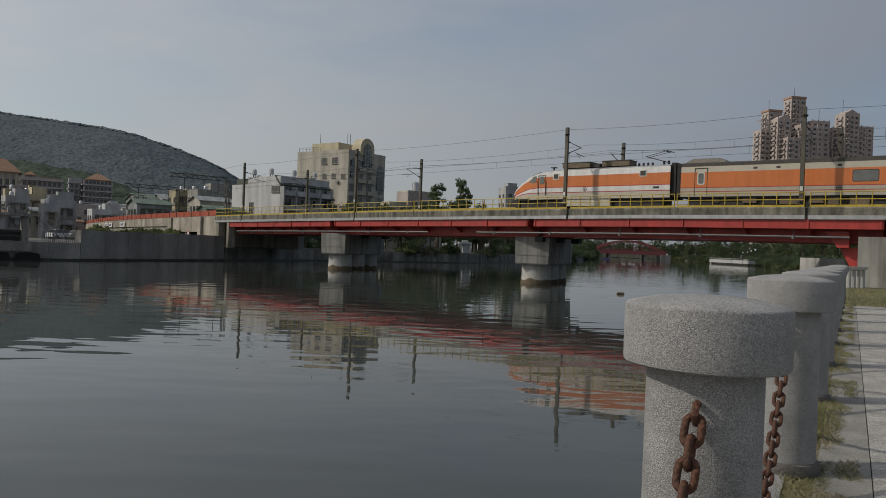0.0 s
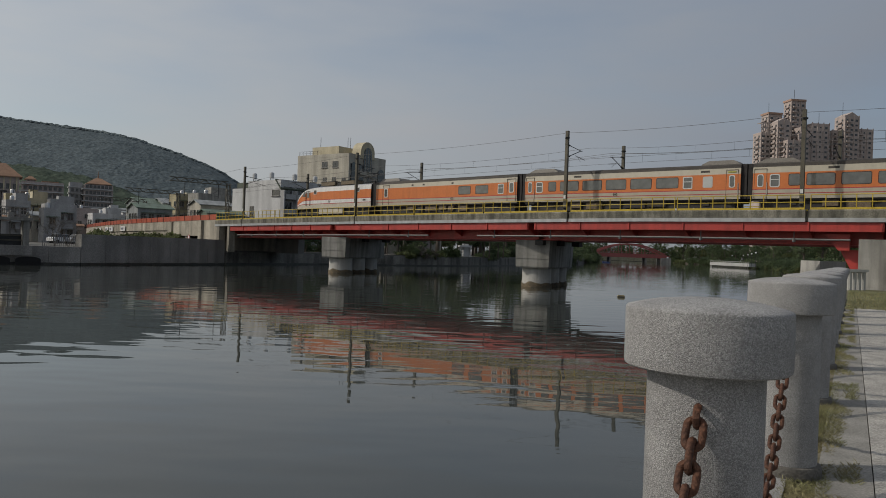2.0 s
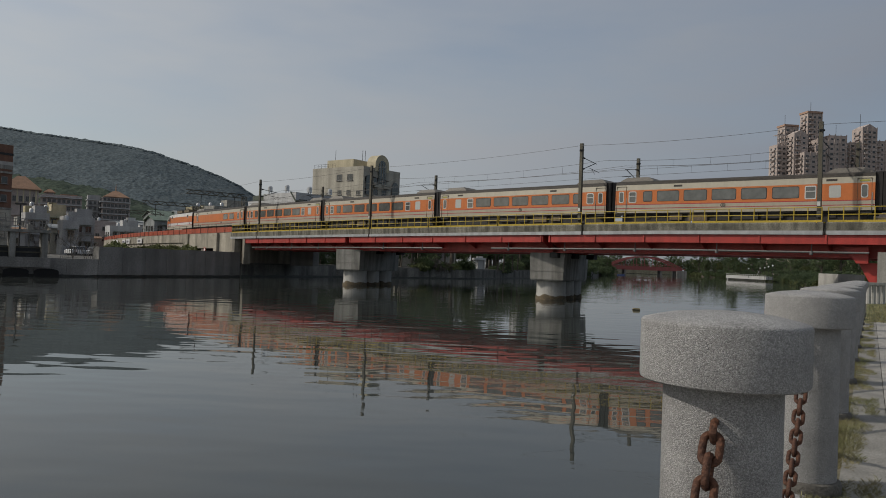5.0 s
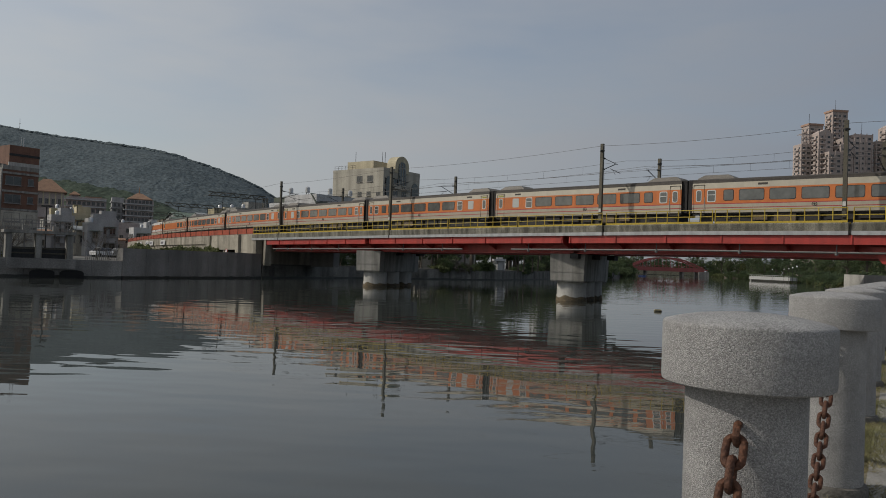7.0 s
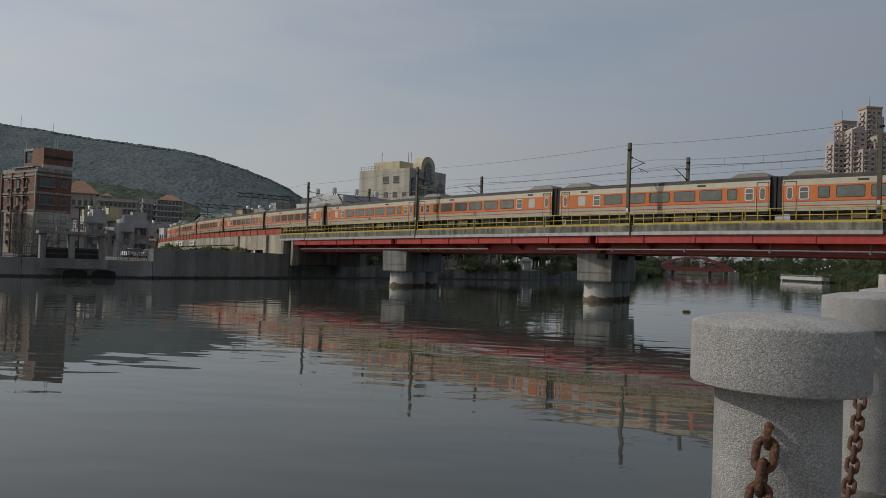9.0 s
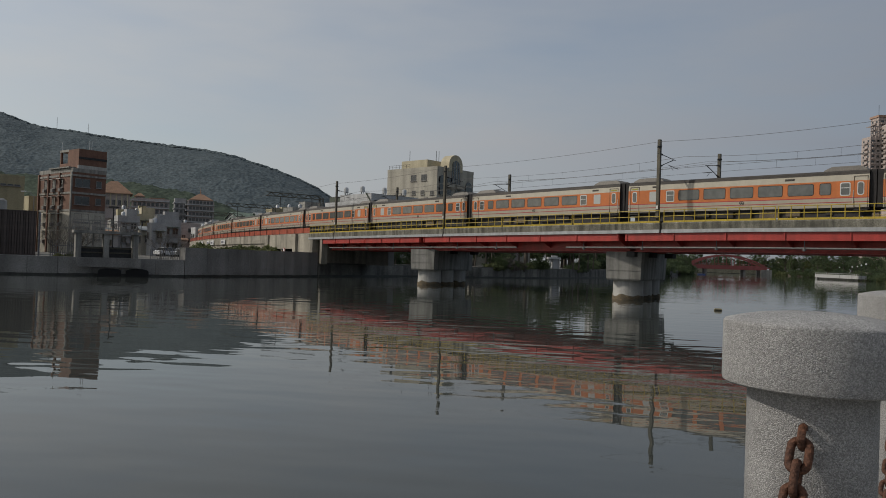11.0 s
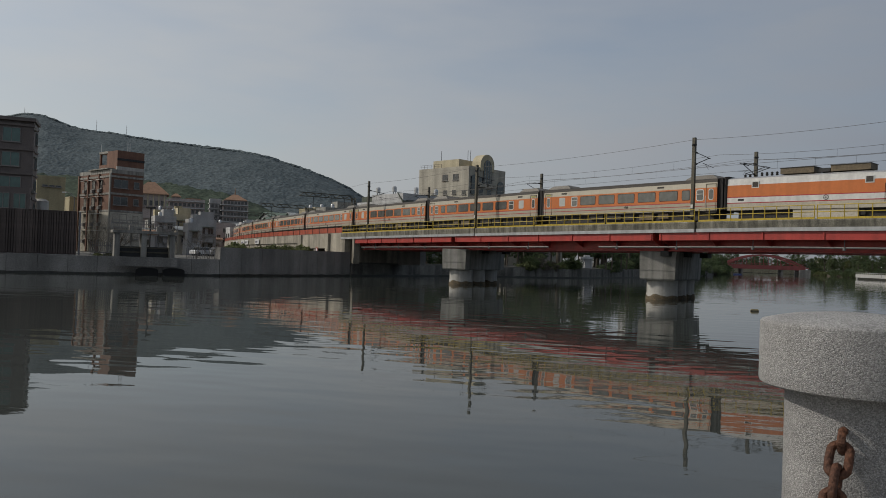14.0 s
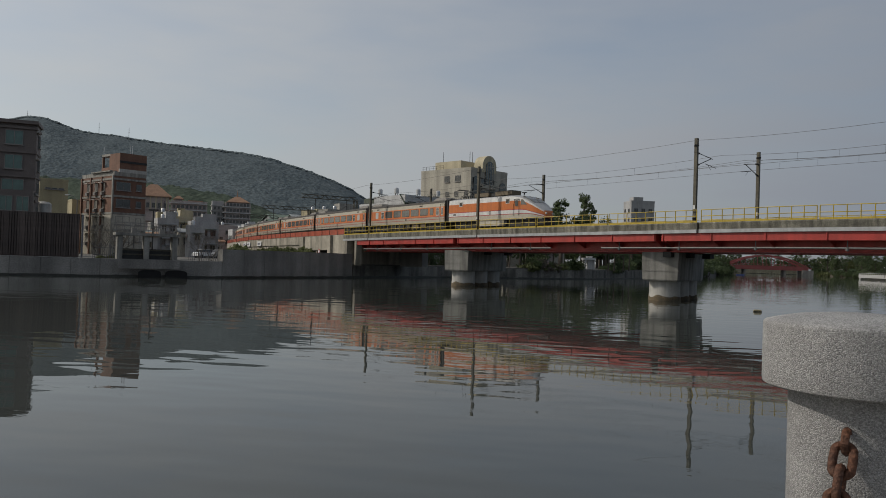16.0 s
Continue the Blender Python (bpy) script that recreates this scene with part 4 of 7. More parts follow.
def loco():
    """Wedge-nosed electric locomotive; its nose points to -x."""
    car = thing("locomotive", "wedge-nosed orange and white electric locomotive with roof equipment", "locomotive", "locomotives of the train")
    xr = LOCO / 2 - 0.4
    # station: x, half width, then the band levels from the bottom up to the roof edge and the crown
    st = [(-7.75, 0.62, 0.98, 1.12, 1.18, 1.30, 1.36, 1.62, 1.74, 1.80),
          (-7.35, 0.88, 0.92, 1.22, 1.29, 1.42, 1.48, 1.86, 2.02, 2.08),
          (-6.6, 1.14, 0.92, 1.38, 1.45, 1.62, 1.68, 2.28, 2.46, 2.55),
          (-5.7, 1.32, 0.92, 1.46, 1.53, 1.85, 1.92, 2.68, 2.95, 3.08),
          (-4.7, 1.41, 0.92, 1.46, 1.53, 1.93, 2.0, 2.88, 3.28, 3.46),
          (-3.6, 1.43, 0.92, 1.46, 1.53, 1.93, 2.0, 2.93, 3.40, 3.60),
          (-2.4, 1.43, 0.92, 1.46, 1.53, 1.93, 2.0, 2.93, 3.44, 3.66),
          (xr, 1.43, 0.92, 1.46, 1.53, 1.93, 2.0, 2.93, 3.44, 3.66)]
    kinds = [("skirt", mat("loco_skirt", (0.48, 0.44, 0.36), 0.55, var=0.12, scale=1, fine=8)), ("red_line", TRED), ("white_panel", WHITE), ("red_line", TRED), ("orange_band", ORANGE), ("silver_band", WHITE)]
    for sg in (-1, 1):
        for k, (nm, m_) in enumerate(kinds):
            gg = Geo()
            rings = []
            for x, hw, *zz in st:
                a, b = zz[k], zz[k + 1]
                ya, yb = side_y(max(a, 1.0), hw, 3.55), side_y(max(b, 1.0), hw, 3.55)
                rings.append([Vector((x, sg * ya, a)), Vector((x, sg * yb, b)), Vector((x, sg * (yb - 0.06), b)), Vector((x, sg * (ya - 0.06), a))])
            gg.loft(rings)
            part(nm, gg, m_, car, smooth=50)
    gg = Geo()
    rings = []
    for x, hw, *zz in st:
        e, c = zz[6], zz[7]
        y = side_y(max(e, 1.0), hw, 3.55)
        rings.append([Vector((x, q * y, e + (c - e) * (1 - abs(q) ** 2.6))) for q in (-1, -0.85, -0.6, -0.3, 0, 0.3, 0.6, 0.85, 1)])
    gg.loft(rings)
    part("roof", gg, mat("loco_roof_silver", (0.42, 0.42, 0.42), 0.45, 0.2, var=0.12, scale=1, fine=8, streak=0.15, bump=0), car, "silver-grey roof running down to the nose", smooth=50)
    x, hw, *zz = st[0]
    gg = Geo()
    gg.loft([[Vector((-7.75, -hw, 0.98)), Vector((-7.75, hw, 0.98)), Vector((-7.75, hw, 1.78)), Vector((-7.75, -hw, 1.78))], [Vector((-7.86, -hw * 0.85, 1.02)), Vector((-7.86, hw * 0.85, 1.02)), Vector((-7.86, hw * 0.85, 1.6)), Vector((-7.86, -hw * 0.85, 1.6))]])
    part("nose_plate", gg, ORANGE, car)
    # windscreen lies on the slope
    gg = Geo()

    def crown(x):
        return float(np.interp(x, [s[0] for s in st], [s[9] for s in st]))
    gg.loft([[Vector((x, -w, crown(x) - 0.035)), Vector((x, w, crown(x) - 0.035)), Vector((x, w, crown(x) + 0.03)), Vector((x, -w, crown(x) + 0.03))] for x, w in ((-6.35, 0.78), (-5.7, 0.95), (-4.85, 0.98))])
    part("windscreen", gg, TGLASS, car, "dark sloping windscreen")
    part("windscreen_bar", Geo().bar((-6.35, 0, crown(-6.35) + 0.05), (-4.85, 0, crown(-4.85) + 0.05), 0.03, seg=5), DARKST, car)
    for sg in (-1, 1):
        gg = Geo()
        tri = [(-5.85, 2.42), (-4.98, 2.46), (-4.98, 3.02), (-5.25, 3.02)]
        gg.loft([[Vector((x, sg * (float(np.interp(x, [s[0] for s in st], [s[1] for s in st])) * 0.992 + d), z)) for x, z in tri] for d in (-0.02, 0.03)])
        part("cab_window", gg, TGLASS, car)
        y0_, y1_ = min(sg * 1.39, sg * 1.437), max(sg * 1.39, sg * 1.437)
        d = part("cab_door", Geo().box(-4.74, -4.70, y0_, y1_, 1.3, 3.08).box(-4.0, -3.96, y0_, y1_, 1.3, 3.08).box(-4.70, -4.0, y0_, y1_, 3.04, 3.08), ROOF, car, "cab door outline with window")
        part("pane", rounded_panel(-4.58, -4.12, 2.3, 2.95, 0.12, sg, 1.425, 0.022), TGLASS, d)
        for x in (-4.8, -3.9):
            part("handrail", Geo().bar((x, sg * 1.47, 1.35), (x, sg * 1.47, 2.6), 0.02, seg=5), DARKST, car)
        for x in (-2.9, 6.2 - 0.9):
            w = part("vent_window", Geo().box(x - 0.3, x + 0.3, min(sg * 1.36, sg * 1.44), max(sg * 1.36, sg * 1.44), 2.66, 3.2), TFRAME, car, "square vent in a pale frame")
            part("louvre", Geo().box(x - 0.23, x + 0.23, min(sg * 1.40, sg * 1.45), max(sg * 1.40, sg * 1.45), 2.73, 3.13), ROOF, w)
        emblem(car, 0.0, sg)
        part("marking", Geo().box(6.2, 6.7, min(sg * 1.4, sg * 1.436), max(sg * 1.4, sg * 1.436), 1.66, 1.82), DARKST, car)
        part("headlight", Geo().bar((-7.74, sg * 0.45, 1.5), (-7.92, sg * 0.45, 1.48), 0.11, 0.1, 12), TFRAME, car)
        part("side_box", Geo().box(-2.2, 2.4, min(sg * 0.95, sg * 1.3), max(sg * 0.95, sg * 1.3), 0.3, 0.93), mat("loco_skirt", (0.3, 0.27, 0.2)), car)
    part("pilot", Geo().loft([[Vector((-7.9, -0.8, 0.3)), Vector((-7.9, 0.8, 0.3)), Vector((-7.9, 0.85, 0.9)), Vector((-7.9, -0.85, 0.9))], [Vector((-7.0, -1.1, 0.25)), Vector((-7.0, 1.1, 0.25)), Vector((-7.0, 1.15, 0.95)), Vector((-7.0, -1.15, 0.95))]]), UNDER, car)
    part("coupler", Geo().bar((-8.25, 0, 0.85), (-7.7, 0, 0.85), 0.11, seg=8).box(-8.4, -8.2, -0.16, 0.16, 0.72, 0.98), DARKST, car)
    part("end_wall", Geo().box(xr - 0.06, xr, -1.36, 1.36, 0.95, 3.5), BELLOW, car)
    part("gangway", Geo().box(xr, xr + 0.38, -1.2, 1.2, 1.0, 3.7), BELLOW, car)
    part("floor_pan", Geo().box(-7.2, xr, -1.28, 1.28, 0.86, 1.0), UNDER, car)
    boxm = mat("roof_equipment", (0.15, 0.115, 0.07), 0.7, var=0.25, scale=1.5, fine=8)
    for a, b in ((-2.7, 0.0), (1.2, 3.7)):
        u = part("resistor_box", Geo().box(a, b, -0.7, 0.7, 3.72, 4.16), boxm, car, "brown roof equipment box")
        part("rim", Geo().box(a - 0.04, b + 0.04, -0.74, 0.74, 4.16, 4.2), DARKST, u)
    part("roof_pod", Geo().box(0.15, 0.9, -0.5, 0.5, 3.74, 4.02), DARKST, car)
    part("horn", Geo().bar((-4.0, 0.0, 3.6), (-4.0, 0.0, 3.92), 0.07, seg=8).box(-4.25, -3.75, -0.18, 0.18, 3.86, 3.94), DARKST, car)
    for x in (4.1, 4.5, 4.9, 5.3, 6.6, 7.0):
        part("insulator", Geo().lathe([(0.09, 3.7), (0.12, 3.8), (0.07, 3.85), (0.12, 3.92), (0.05, 4.0)], 8, (x, 0.35 if int(x * 10) % 2 else -0.35, 0)), DARKST, car)
    pg = Geo()
    for y in (-0.45, 0.45):
        pg.bar((6.6, y, 3.95), (5.0, y * 0.7, 4.42), 0.03, seg=5).bar((5.0, y * 0.7, 4.42), (6.7, y * 0.8, 4.78), 0.025, seg=5)
    pg.bar((6.65, -0.75, 4.8), (6.65, 0.75, 4.8), 0.035, seg=6).bar((6.95, -0.75, 4.78), (6.95, 0.75, 4.78), 0.035, seg=6).bar((6.6, -0.5, 3.95), (6.6, 0.5, 3.95), 0.03, seg=6).bar((5.0, -0.4, 4.42), (5.0, 0.4, 4.42), 0.03, seg=6)
    part("pantograph", pg, DARKST, car, "folded dark pantograph")
    bogie(car, -4.9), bogie(car, 4.9)
    underfloor(car, 11, -2.6, 2.6)
    return car


TRAIN = []
lead = loco()
TRAIN.append((lead, LOCO / 2, False))
service = service_coach()
TRAIN.append((service, LOCO + COACH / 2, False))
std = coach("orange and silver-cream railway coach with dark tinted windows")
TRAIN.append((std, LOCO + COACH * 1.5, False))
for i in range(2, 12):
    TRAIN.append((copy_thing(std, Matrix.Identity(4)), LOCO + COACH * (i + 0.5), i % 2 == 1))
TRAIN.append((copy_thing(lead, Matrix.Identity(4)), LOCO * 1.5 + COACH * 12, True))


def car_pose(s, half, flip):
    """Pose of a vehicle whose middle is at s, borne by bogies half metres before and behind it."""
    a, b = (bp(q, 0, -track_drop(q)) for q in (s - half, s + half))
    x = (b - a).normalized() * (-1 if flip else 1)
    y = Vector((0, 0, 1)).cross(x).normalized()
    m = Matrix((x, y, x.cross(y))).transposed().to_4x4()
    m.translation = (a + b) / 2
    return m

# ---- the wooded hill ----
# Far forest: distance haze is mixed into the colour, greyed and blued.
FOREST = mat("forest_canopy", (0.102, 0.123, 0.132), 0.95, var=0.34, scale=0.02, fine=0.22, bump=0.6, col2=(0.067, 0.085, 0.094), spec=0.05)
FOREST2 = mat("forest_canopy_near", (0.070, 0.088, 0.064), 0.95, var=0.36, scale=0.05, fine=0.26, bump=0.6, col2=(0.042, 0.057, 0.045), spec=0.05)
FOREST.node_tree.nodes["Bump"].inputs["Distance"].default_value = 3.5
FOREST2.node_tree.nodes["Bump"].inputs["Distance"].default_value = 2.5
# The ridge crowns carry the same painted haze.
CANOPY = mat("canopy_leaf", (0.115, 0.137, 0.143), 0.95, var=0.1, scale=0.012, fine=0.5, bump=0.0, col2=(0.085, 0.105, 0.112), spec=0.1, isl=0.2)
RIDGE_U = [-1.5, -1.2, -1.0, -0.8692, -0.8398, -0.804, -0.7718, -0.7398, -0.714, -0.6887, -0.6644, -0.6392, -0.5661, -0.4946, -0.4394, -0.3959, -0.3633, -0.3183, -0.3, -0.288, -0.272, -0.2, -0.1]
RIDGE_E = [0.12, 0.16, 0.185, 0.19, 0.1943, 0.1986, 0.1874, 0.1763, 0.1695, 0.1696, 0.1662, 0.1613, 0.1532, 0.1462, 0.1392, 0.1258, 0.1164, 0.0985, 0.0925, 0.085, 0.07, 0.03, 0.004]


def hill(name, material, label, us, es, d0, d1, nu, nd, tree):
    """A hill front rising from d0 to its ridge at d1; us, es: bearing and slope of the ridge."""
    vs, fs = [], []
    ev = [float(np.mean([np.interp(us[0] + (us[-1] - us[0]) * i / nu + k * 0.006, us, es) for k in range(-4, 5)])) for i in range(nu + 1)]
    for j in range(nd + 3):
        for i in range(nu + 1):
            u = us[0] + (us[-1] - us[0]) * i / nu
            if j <= nd:
                t = j / nd
                d = d0 + (d1 - d0) * t
                top = ev[i] * d1 + 3
                z = 1 + (top - 1) * (0.35 * t + 0.65 * t * t * (3 - 2 * t)) if t < 1 else top
            else:
                d = d1 + 90 * (j - nd)
                z = (ev[i] * d1 + 3) * (1 - 0.35 * (j - nd))
            p = Vector((u * d, d, z))
            amp = min(1.0, j / 6)
            fold = noise.noise(Vector((p.x * 0.006, p.y * 0.004, 3.0))) * 16 * amp * (1 - t if j <= nd else 0)
            q = Vector((p.x, p.y, p.z)) / tree
            p.z += fold + (1.7 * noise.noise(q) + 1.1 * noise.noise(q * 2.1) + 2.2 * noise.noise(q * 0.35)) * amp * (1.25 if j >= nd - 1 else 0.55)
            vs.append(p)
    w = nu + 1
    for j in range(nd + 2):
        for i in range(nu):
            fs.append((j * w + i, j * w + i + 1, (j + 1) * w + i + 1, (j + 1) * w + i))
    me = Geo().add(vs, fs).mesh(name, material, 180.0)
    tagged(new(name, me), label, "hill", kind="structure")
    return np.array([tuple(v) for v in vs]).reshape(nd + 3, w, 3)


def canopy(grid, count, rad, jmin, jmax, imin, imax, material, seed, label):
    """Many lumpy tree crowns standing close together on a hill front, joined."""
    r = np.random.default_rng(seed)
    seg, lat = 6, (0.0, 0.5, 0.85)
    a = np.arange(seg) * math.tau / seg
    base = np.concatenate([np.stack([math.sqrt(1 - q * q) * np.cos(a + k), math.sqrt(1 - q * q) * np.sin(a + k), np.full(seg, q)], 1) for k, q in enumerate(lat)] + [np.array([[0.0, 0.0, 1.05]])])
    nv = len(base)
    faces = [(k * seg + i, k * seg + (i + 1) % seg, (k + 1) * seg + (i + 1) % seg, (k + 1) * seg + i) for k in range(len(lat) - 1) for i in range(seg)]
    tops = [((len(lat) - 1) * seg + i, (len(lat) - 1) * seg + (i + 1) % seg, nv - 1) for i in range(seg)]
    j = jmin + (jmax - jmin) * r.random(count)
    i = imin + (imax - imin) * r.random(count)
    seat = grid[j.astype(int), i.astype(int)] + (grid[j.astype(int) + 1, i.astype(int) + 1] - grid[j.astype(int), i.astype(int)]) * r.random((count, 1))
    size = rad * r.uniform(0.55, 1.35, (count, 1, 1)) * np.array([1.0, 1.0, 0.62])
    wob = r.uniform(0.85, 1.15, (count, nv, 1))
    vs = (seat[:, None, :] + base[None] * size * wob).reshape(-1, 3)
    fs = []
    for c in range(count):
        o = c * nv
        fs += [tuple(q + o for q in f) for f in faces] + [tuple(q + o for q in f) for f in tops]
    me = bpy.data.meshes.new("tree_canopy")
    me.from_pydata(vs.tolist(), [], fs)
    me.materials.append(material)
    me.polygons.foreach_set("use_smooth", [True] * len(me.polygons))
    me.update()
    tagged(new("tree_canopy", me), label, "forest", kind="stuff")



far_grid = hill("hill_far", FOREST, "long hill of dense forest, its green blued by distance haze", RIDGE_U,
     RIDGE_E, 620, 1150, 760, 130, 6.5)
hill("hill_near", FOREST2, "lower wooded spur in front of the hill", [-1.3, -0.9, -0.75, -0.61, -0.53, -0.468, -0.42, -0.36], [0.10, 0.105, 0.105, 0.098, 0.090, 0.075, 0.062, 0.035], 430, 590, 360, 55, 5.5)
canopy(far_grid, 6000, 3.2, 122, 131, 150, 715, CANOPY, 3, "row of uneven tree crowns along the hill ridge, green greyed by haze")
for u, e, h in ((-0.6505, 0.166, 20), (-0.70, 0.171, 24), (-0.822, 0.197, 15)):
    d = 1150
    m_ = thing("radio_mast", "thin lattice radio mast on the hill ridge", "radio mast", "radio masts", m=Matrix.Translation((u * d, d, e * d)))
    part("lattice", Geo().bar((0, 0, -5), (0, 0, h), 0.45, 0.2, 6).bar((-1.2, 0, h * 0.6), (1.2, 0, h * 0.6), 0.3, seg=5).bar((-0.9, 0, h * 0.8), (0.9, 0, h * 0.8), 0.3, seg=5), STEEL_L, m_)

# ---- buildings ----
DGLASS = glass("dark_window_glass", (0.03, 0.033, 0.035), 0.1)
GGLASS = glass("green_window_glass", (0.05, 0.12, 0.105), 0.08)
FRAME = mat("window_frame_grey", (0.2, 0.19, 0.18), 0.6, var=0.1, bump=0)
TANK = mat("steel_water_tank", (0.5, 0.5, 0.5), 0.35, 0.7, var=0.1, bump=0)
SHAPES = {}


def window_mesh(w, h, kind):
    key = (round(w, 2), round(h, 2), kind)
    if key not in SHAPES:
        fr = Geo()
        t = 0.07
        fr.box(-w / 2, w / 2, -0.08, 0.02, 0, t).box(-w / 2, w / 2, -0.08, 0.02, h - t, h).box(-w / 2, -w / 2 + t, -0.08, 0.02, t, h - t).box(w / 2 - t, w / 2, -0.08, 0.02, t, h - t)
        if w > 1.0:
            fr.box(-t / 2, t / 2, -0.07, 0.02, t, h - t)
        fr.box(-w / 2 - 0.12, w / 2 + 0.12, -0.2, 0.02, -0.12, -0.003)
        pane = Geo().box(-w / 2 + t, w / 2 - t, -0.03, 0.0, t, h - t)
        SHAPES[key] = (fixed(fr.mesh("window", FRAME)), fixed(pane.mesh("pane", GGLASS if kind == "green" else DGLASS)))
    return SHAPES[key]


class House:
    """A building whose near corner stands at c; local x runs along its right-hand street side, y along its left-hand one."""

    def __init__(self, name, label, c, yaw, wr, wl_, z1, wall, group="", z0=1.85, category="building"):
        self.t = thing(name, label, category, group, m=pose(c[0], c[1], 0, 0, 0, yaw))
        self.wr, self.wl, self.z0, self.z1 = wr, wl_, z0, z1
        self.wall = part("wall", Geo().box(0, wr, 0, wl_, z0, z1), wall, self.t)
        self.facing = wall

    def block(self, x0, x1, y0, y1, z0, z1, m_=None, name="wall", label=""):
        return part(name, Geo().box(x0, x1, y0, y1, z0, z1), m_ or self.facing, self.t, label)

    def win(self, side, a, z, w=1.4, h=1.3, kind="dark", out=0.0):
        f, p = window_mesh(w, h, kind)
        m = pose(a, -0.025 - out, z) if side == "r" else pose(-0.025 - out, a, z, 0, 0, -90)
        o = part("window", f, None, self.t, m=m)
        part("pane", p, None, o)

    def grid(self, side, a0, a1, n, z0, floors, step, w=1.4, h=1.3, kind="dark", skip=0.0, seed=1):
        r = random.Random(seed)
        for k in range(floors):
            for i in range(n):
                if r.random() >= skip:
                    self.win(side, a0 + (a1 - a0) * (i + 0.5) / n, z0 + k * step, w, h, kind)

    def parapet(self, h=0.9, m_=None):
        g = Geo()
        z, a, b, t = self.z1, self.wr, self.wl, 0.2
        g.box(-0.03, a + 0.03, -0.03, t, z, z + h).box(-0.03, a + 0.03, b - t, b + 0.03, z, z + h).box(-0.03, t, t, b - t, z, z + h).box(a - t, a + 0.03, t, b - t, z, z + h)
        part("parapet", g, m_ or self.facing, self.t)

    def slab(self, z, m_=None, out=0.15, h=0.25):
        part("floor_band", Geo().box(-out, self.wr, -out, self.wl, z, z + h), m_ or CONC, self.t)

    def tank(self, x, y, z, r=0.6, h=1.5):
        t = part("water_tank", Geo().lathe([(r, 0.5), (r, 0.5 + h), (r * 0.6, 0.7 + h), (0.05, 0.78 + h)], 14, (x, y, z)), TANK, self.t, "steel rooftop water tank", smooth=40)
        part("tank_leg", Geo().bar((x - r * 0.6, y, z), (x - r * 0.6, y, z + 0.5), 0.05, seg=5).bar((x + r * 0.6, y, z), (x + r * 0.6, y, z + 0.5), 0.05, seg=5).bar((x, y + r * 0.6, z), (x, y + r * 0.6, z + 0.5), 0.05, seg=5), DARKST, t)

    def aircon(self, side, a, z):
        g = Geo().box(-0.4, 0.4, -0.5, 0.0, 0, 0.55)
        part("air_conditioner", g, FRAME, self.t, m=pose(a, -0.02, z) if side == "r" else pose(-0.02, a, z, 0, 0, -90))


W_BEIGE = mat("beige_render", (0.47, 0.44, 0.37), 0.85, var=0.15, scale=0.25, fine=5, bump=0.15, streak=0.3)
W_CREAM = mat("cream_render", (0.53, 0.47, 0.33), 0.85, var=0.12, scale=0.3, fine=5, bump=0.1, streak=0.2)
W_GREY = mat("grey_render", (0.40, 0.40, 0.40), 0.85, var=0.15, scale=0.3, fine=5, bump=0.15, streak=0.25)
W_WHITE = mat("whitewashed_wall", (0.52, 0.52, 0.52), 0.8, var=0.12, scale=0.3, fine=5, bump=0.1, streak=0.22)
W_DARK = mat("dark_brown_tile", (0.14, 0.117, 0.109), 0.6, var=0.2, scale=0.6, fine=7, bump=0.2)
W_PINK = mat("pink_grey_tile", (0.40, 0.345, 0.325), 0.75, var=0.18, scale=0.2, fine=2.5, bump=0.1, streak=0.15)
W_TOWER = mat("beige_pink_tile", (0.46, 0.385, 0.35), 0.75, var=0.12, scale=0.15, fine=1.5, bump=0.1, streak=0.15)
W_YEL = mat("yellow_beige_wall", (0.40, 0.35, 0.22), 0.85, var=0.15, scale=0.3, fine=5, streak=0.25)
BRICK = mat("brown_red_brick", (0.205, 0.105, 0.07), 0.8, var=0.25, scale=0.5, fine=9, bump=0.25, streak=0.2)
TILE_OR = mat("orange_roof_tile", (0.31, 0.18, 0.11), 0.75, var=0.2, scale=0.6, fine=6, bump=0.3)
TIN = mat("corrugated_tin", (0.36, 0.38, 0.38), 0.5, 0.4, var=0.2, scale=0.4, fine=6, bump=0.1, streak=0.3)
TIN_G = mat("green_tin_roof", (0.16, 0.22, 0.17), 0.6, 0.2, var=0.2, scale=0.4, fine=6, streak=0.3)
DGREEN = mat("dark_green_roofing", (0.07, 0.085, 0.06), 0.7, var=0.25, scale=0.5, fine=6)

# dark tiled office building
h = House("office_building", "dark brown tiled office building with green-tinted windows", (-70.8, 88.0), 122, 4.5, 26, 19.3, W_DARK)
for k in range(5):
    z = 3.5 + 3.25 * k
    for a in (2.6, 6.4, 9.6, 13.2, 17.0):
        h.win("l", a, z, 2.6 if k < 3 else 2.1, 1.9, "green")
    h.win("r", 2.5, z, 1.6, 1.7, "green")
    h.block(-0.25, 4.6, -0.12, 26, z + 2.15, z + 2.45, W_DARK, "floor_band")
h.block(-1.3, -0.03, 0.0, 6.2, 6.6, 10.4, W_DARK, "bay", "projecting curved bay")
h.block(-1.0, -0.03, 4.6, 9.0, 12.2, 13.4, W_DARK, "balcony")
h.block(-0.6, 4.7, -0.25, 26, 19.3, 19.75, W_DARK, "cornice")
for a in (1.2, 3.1, 5.0):
    h.win("l", a, 7.6, 1.5, 2.0, "green", out=1.3)
for z in (9.8, 14.6, 18.2):
    h.block(-0.4, 1.2, -0.3, -0.03, z, z + 0.3, CONC_D, "ledge")

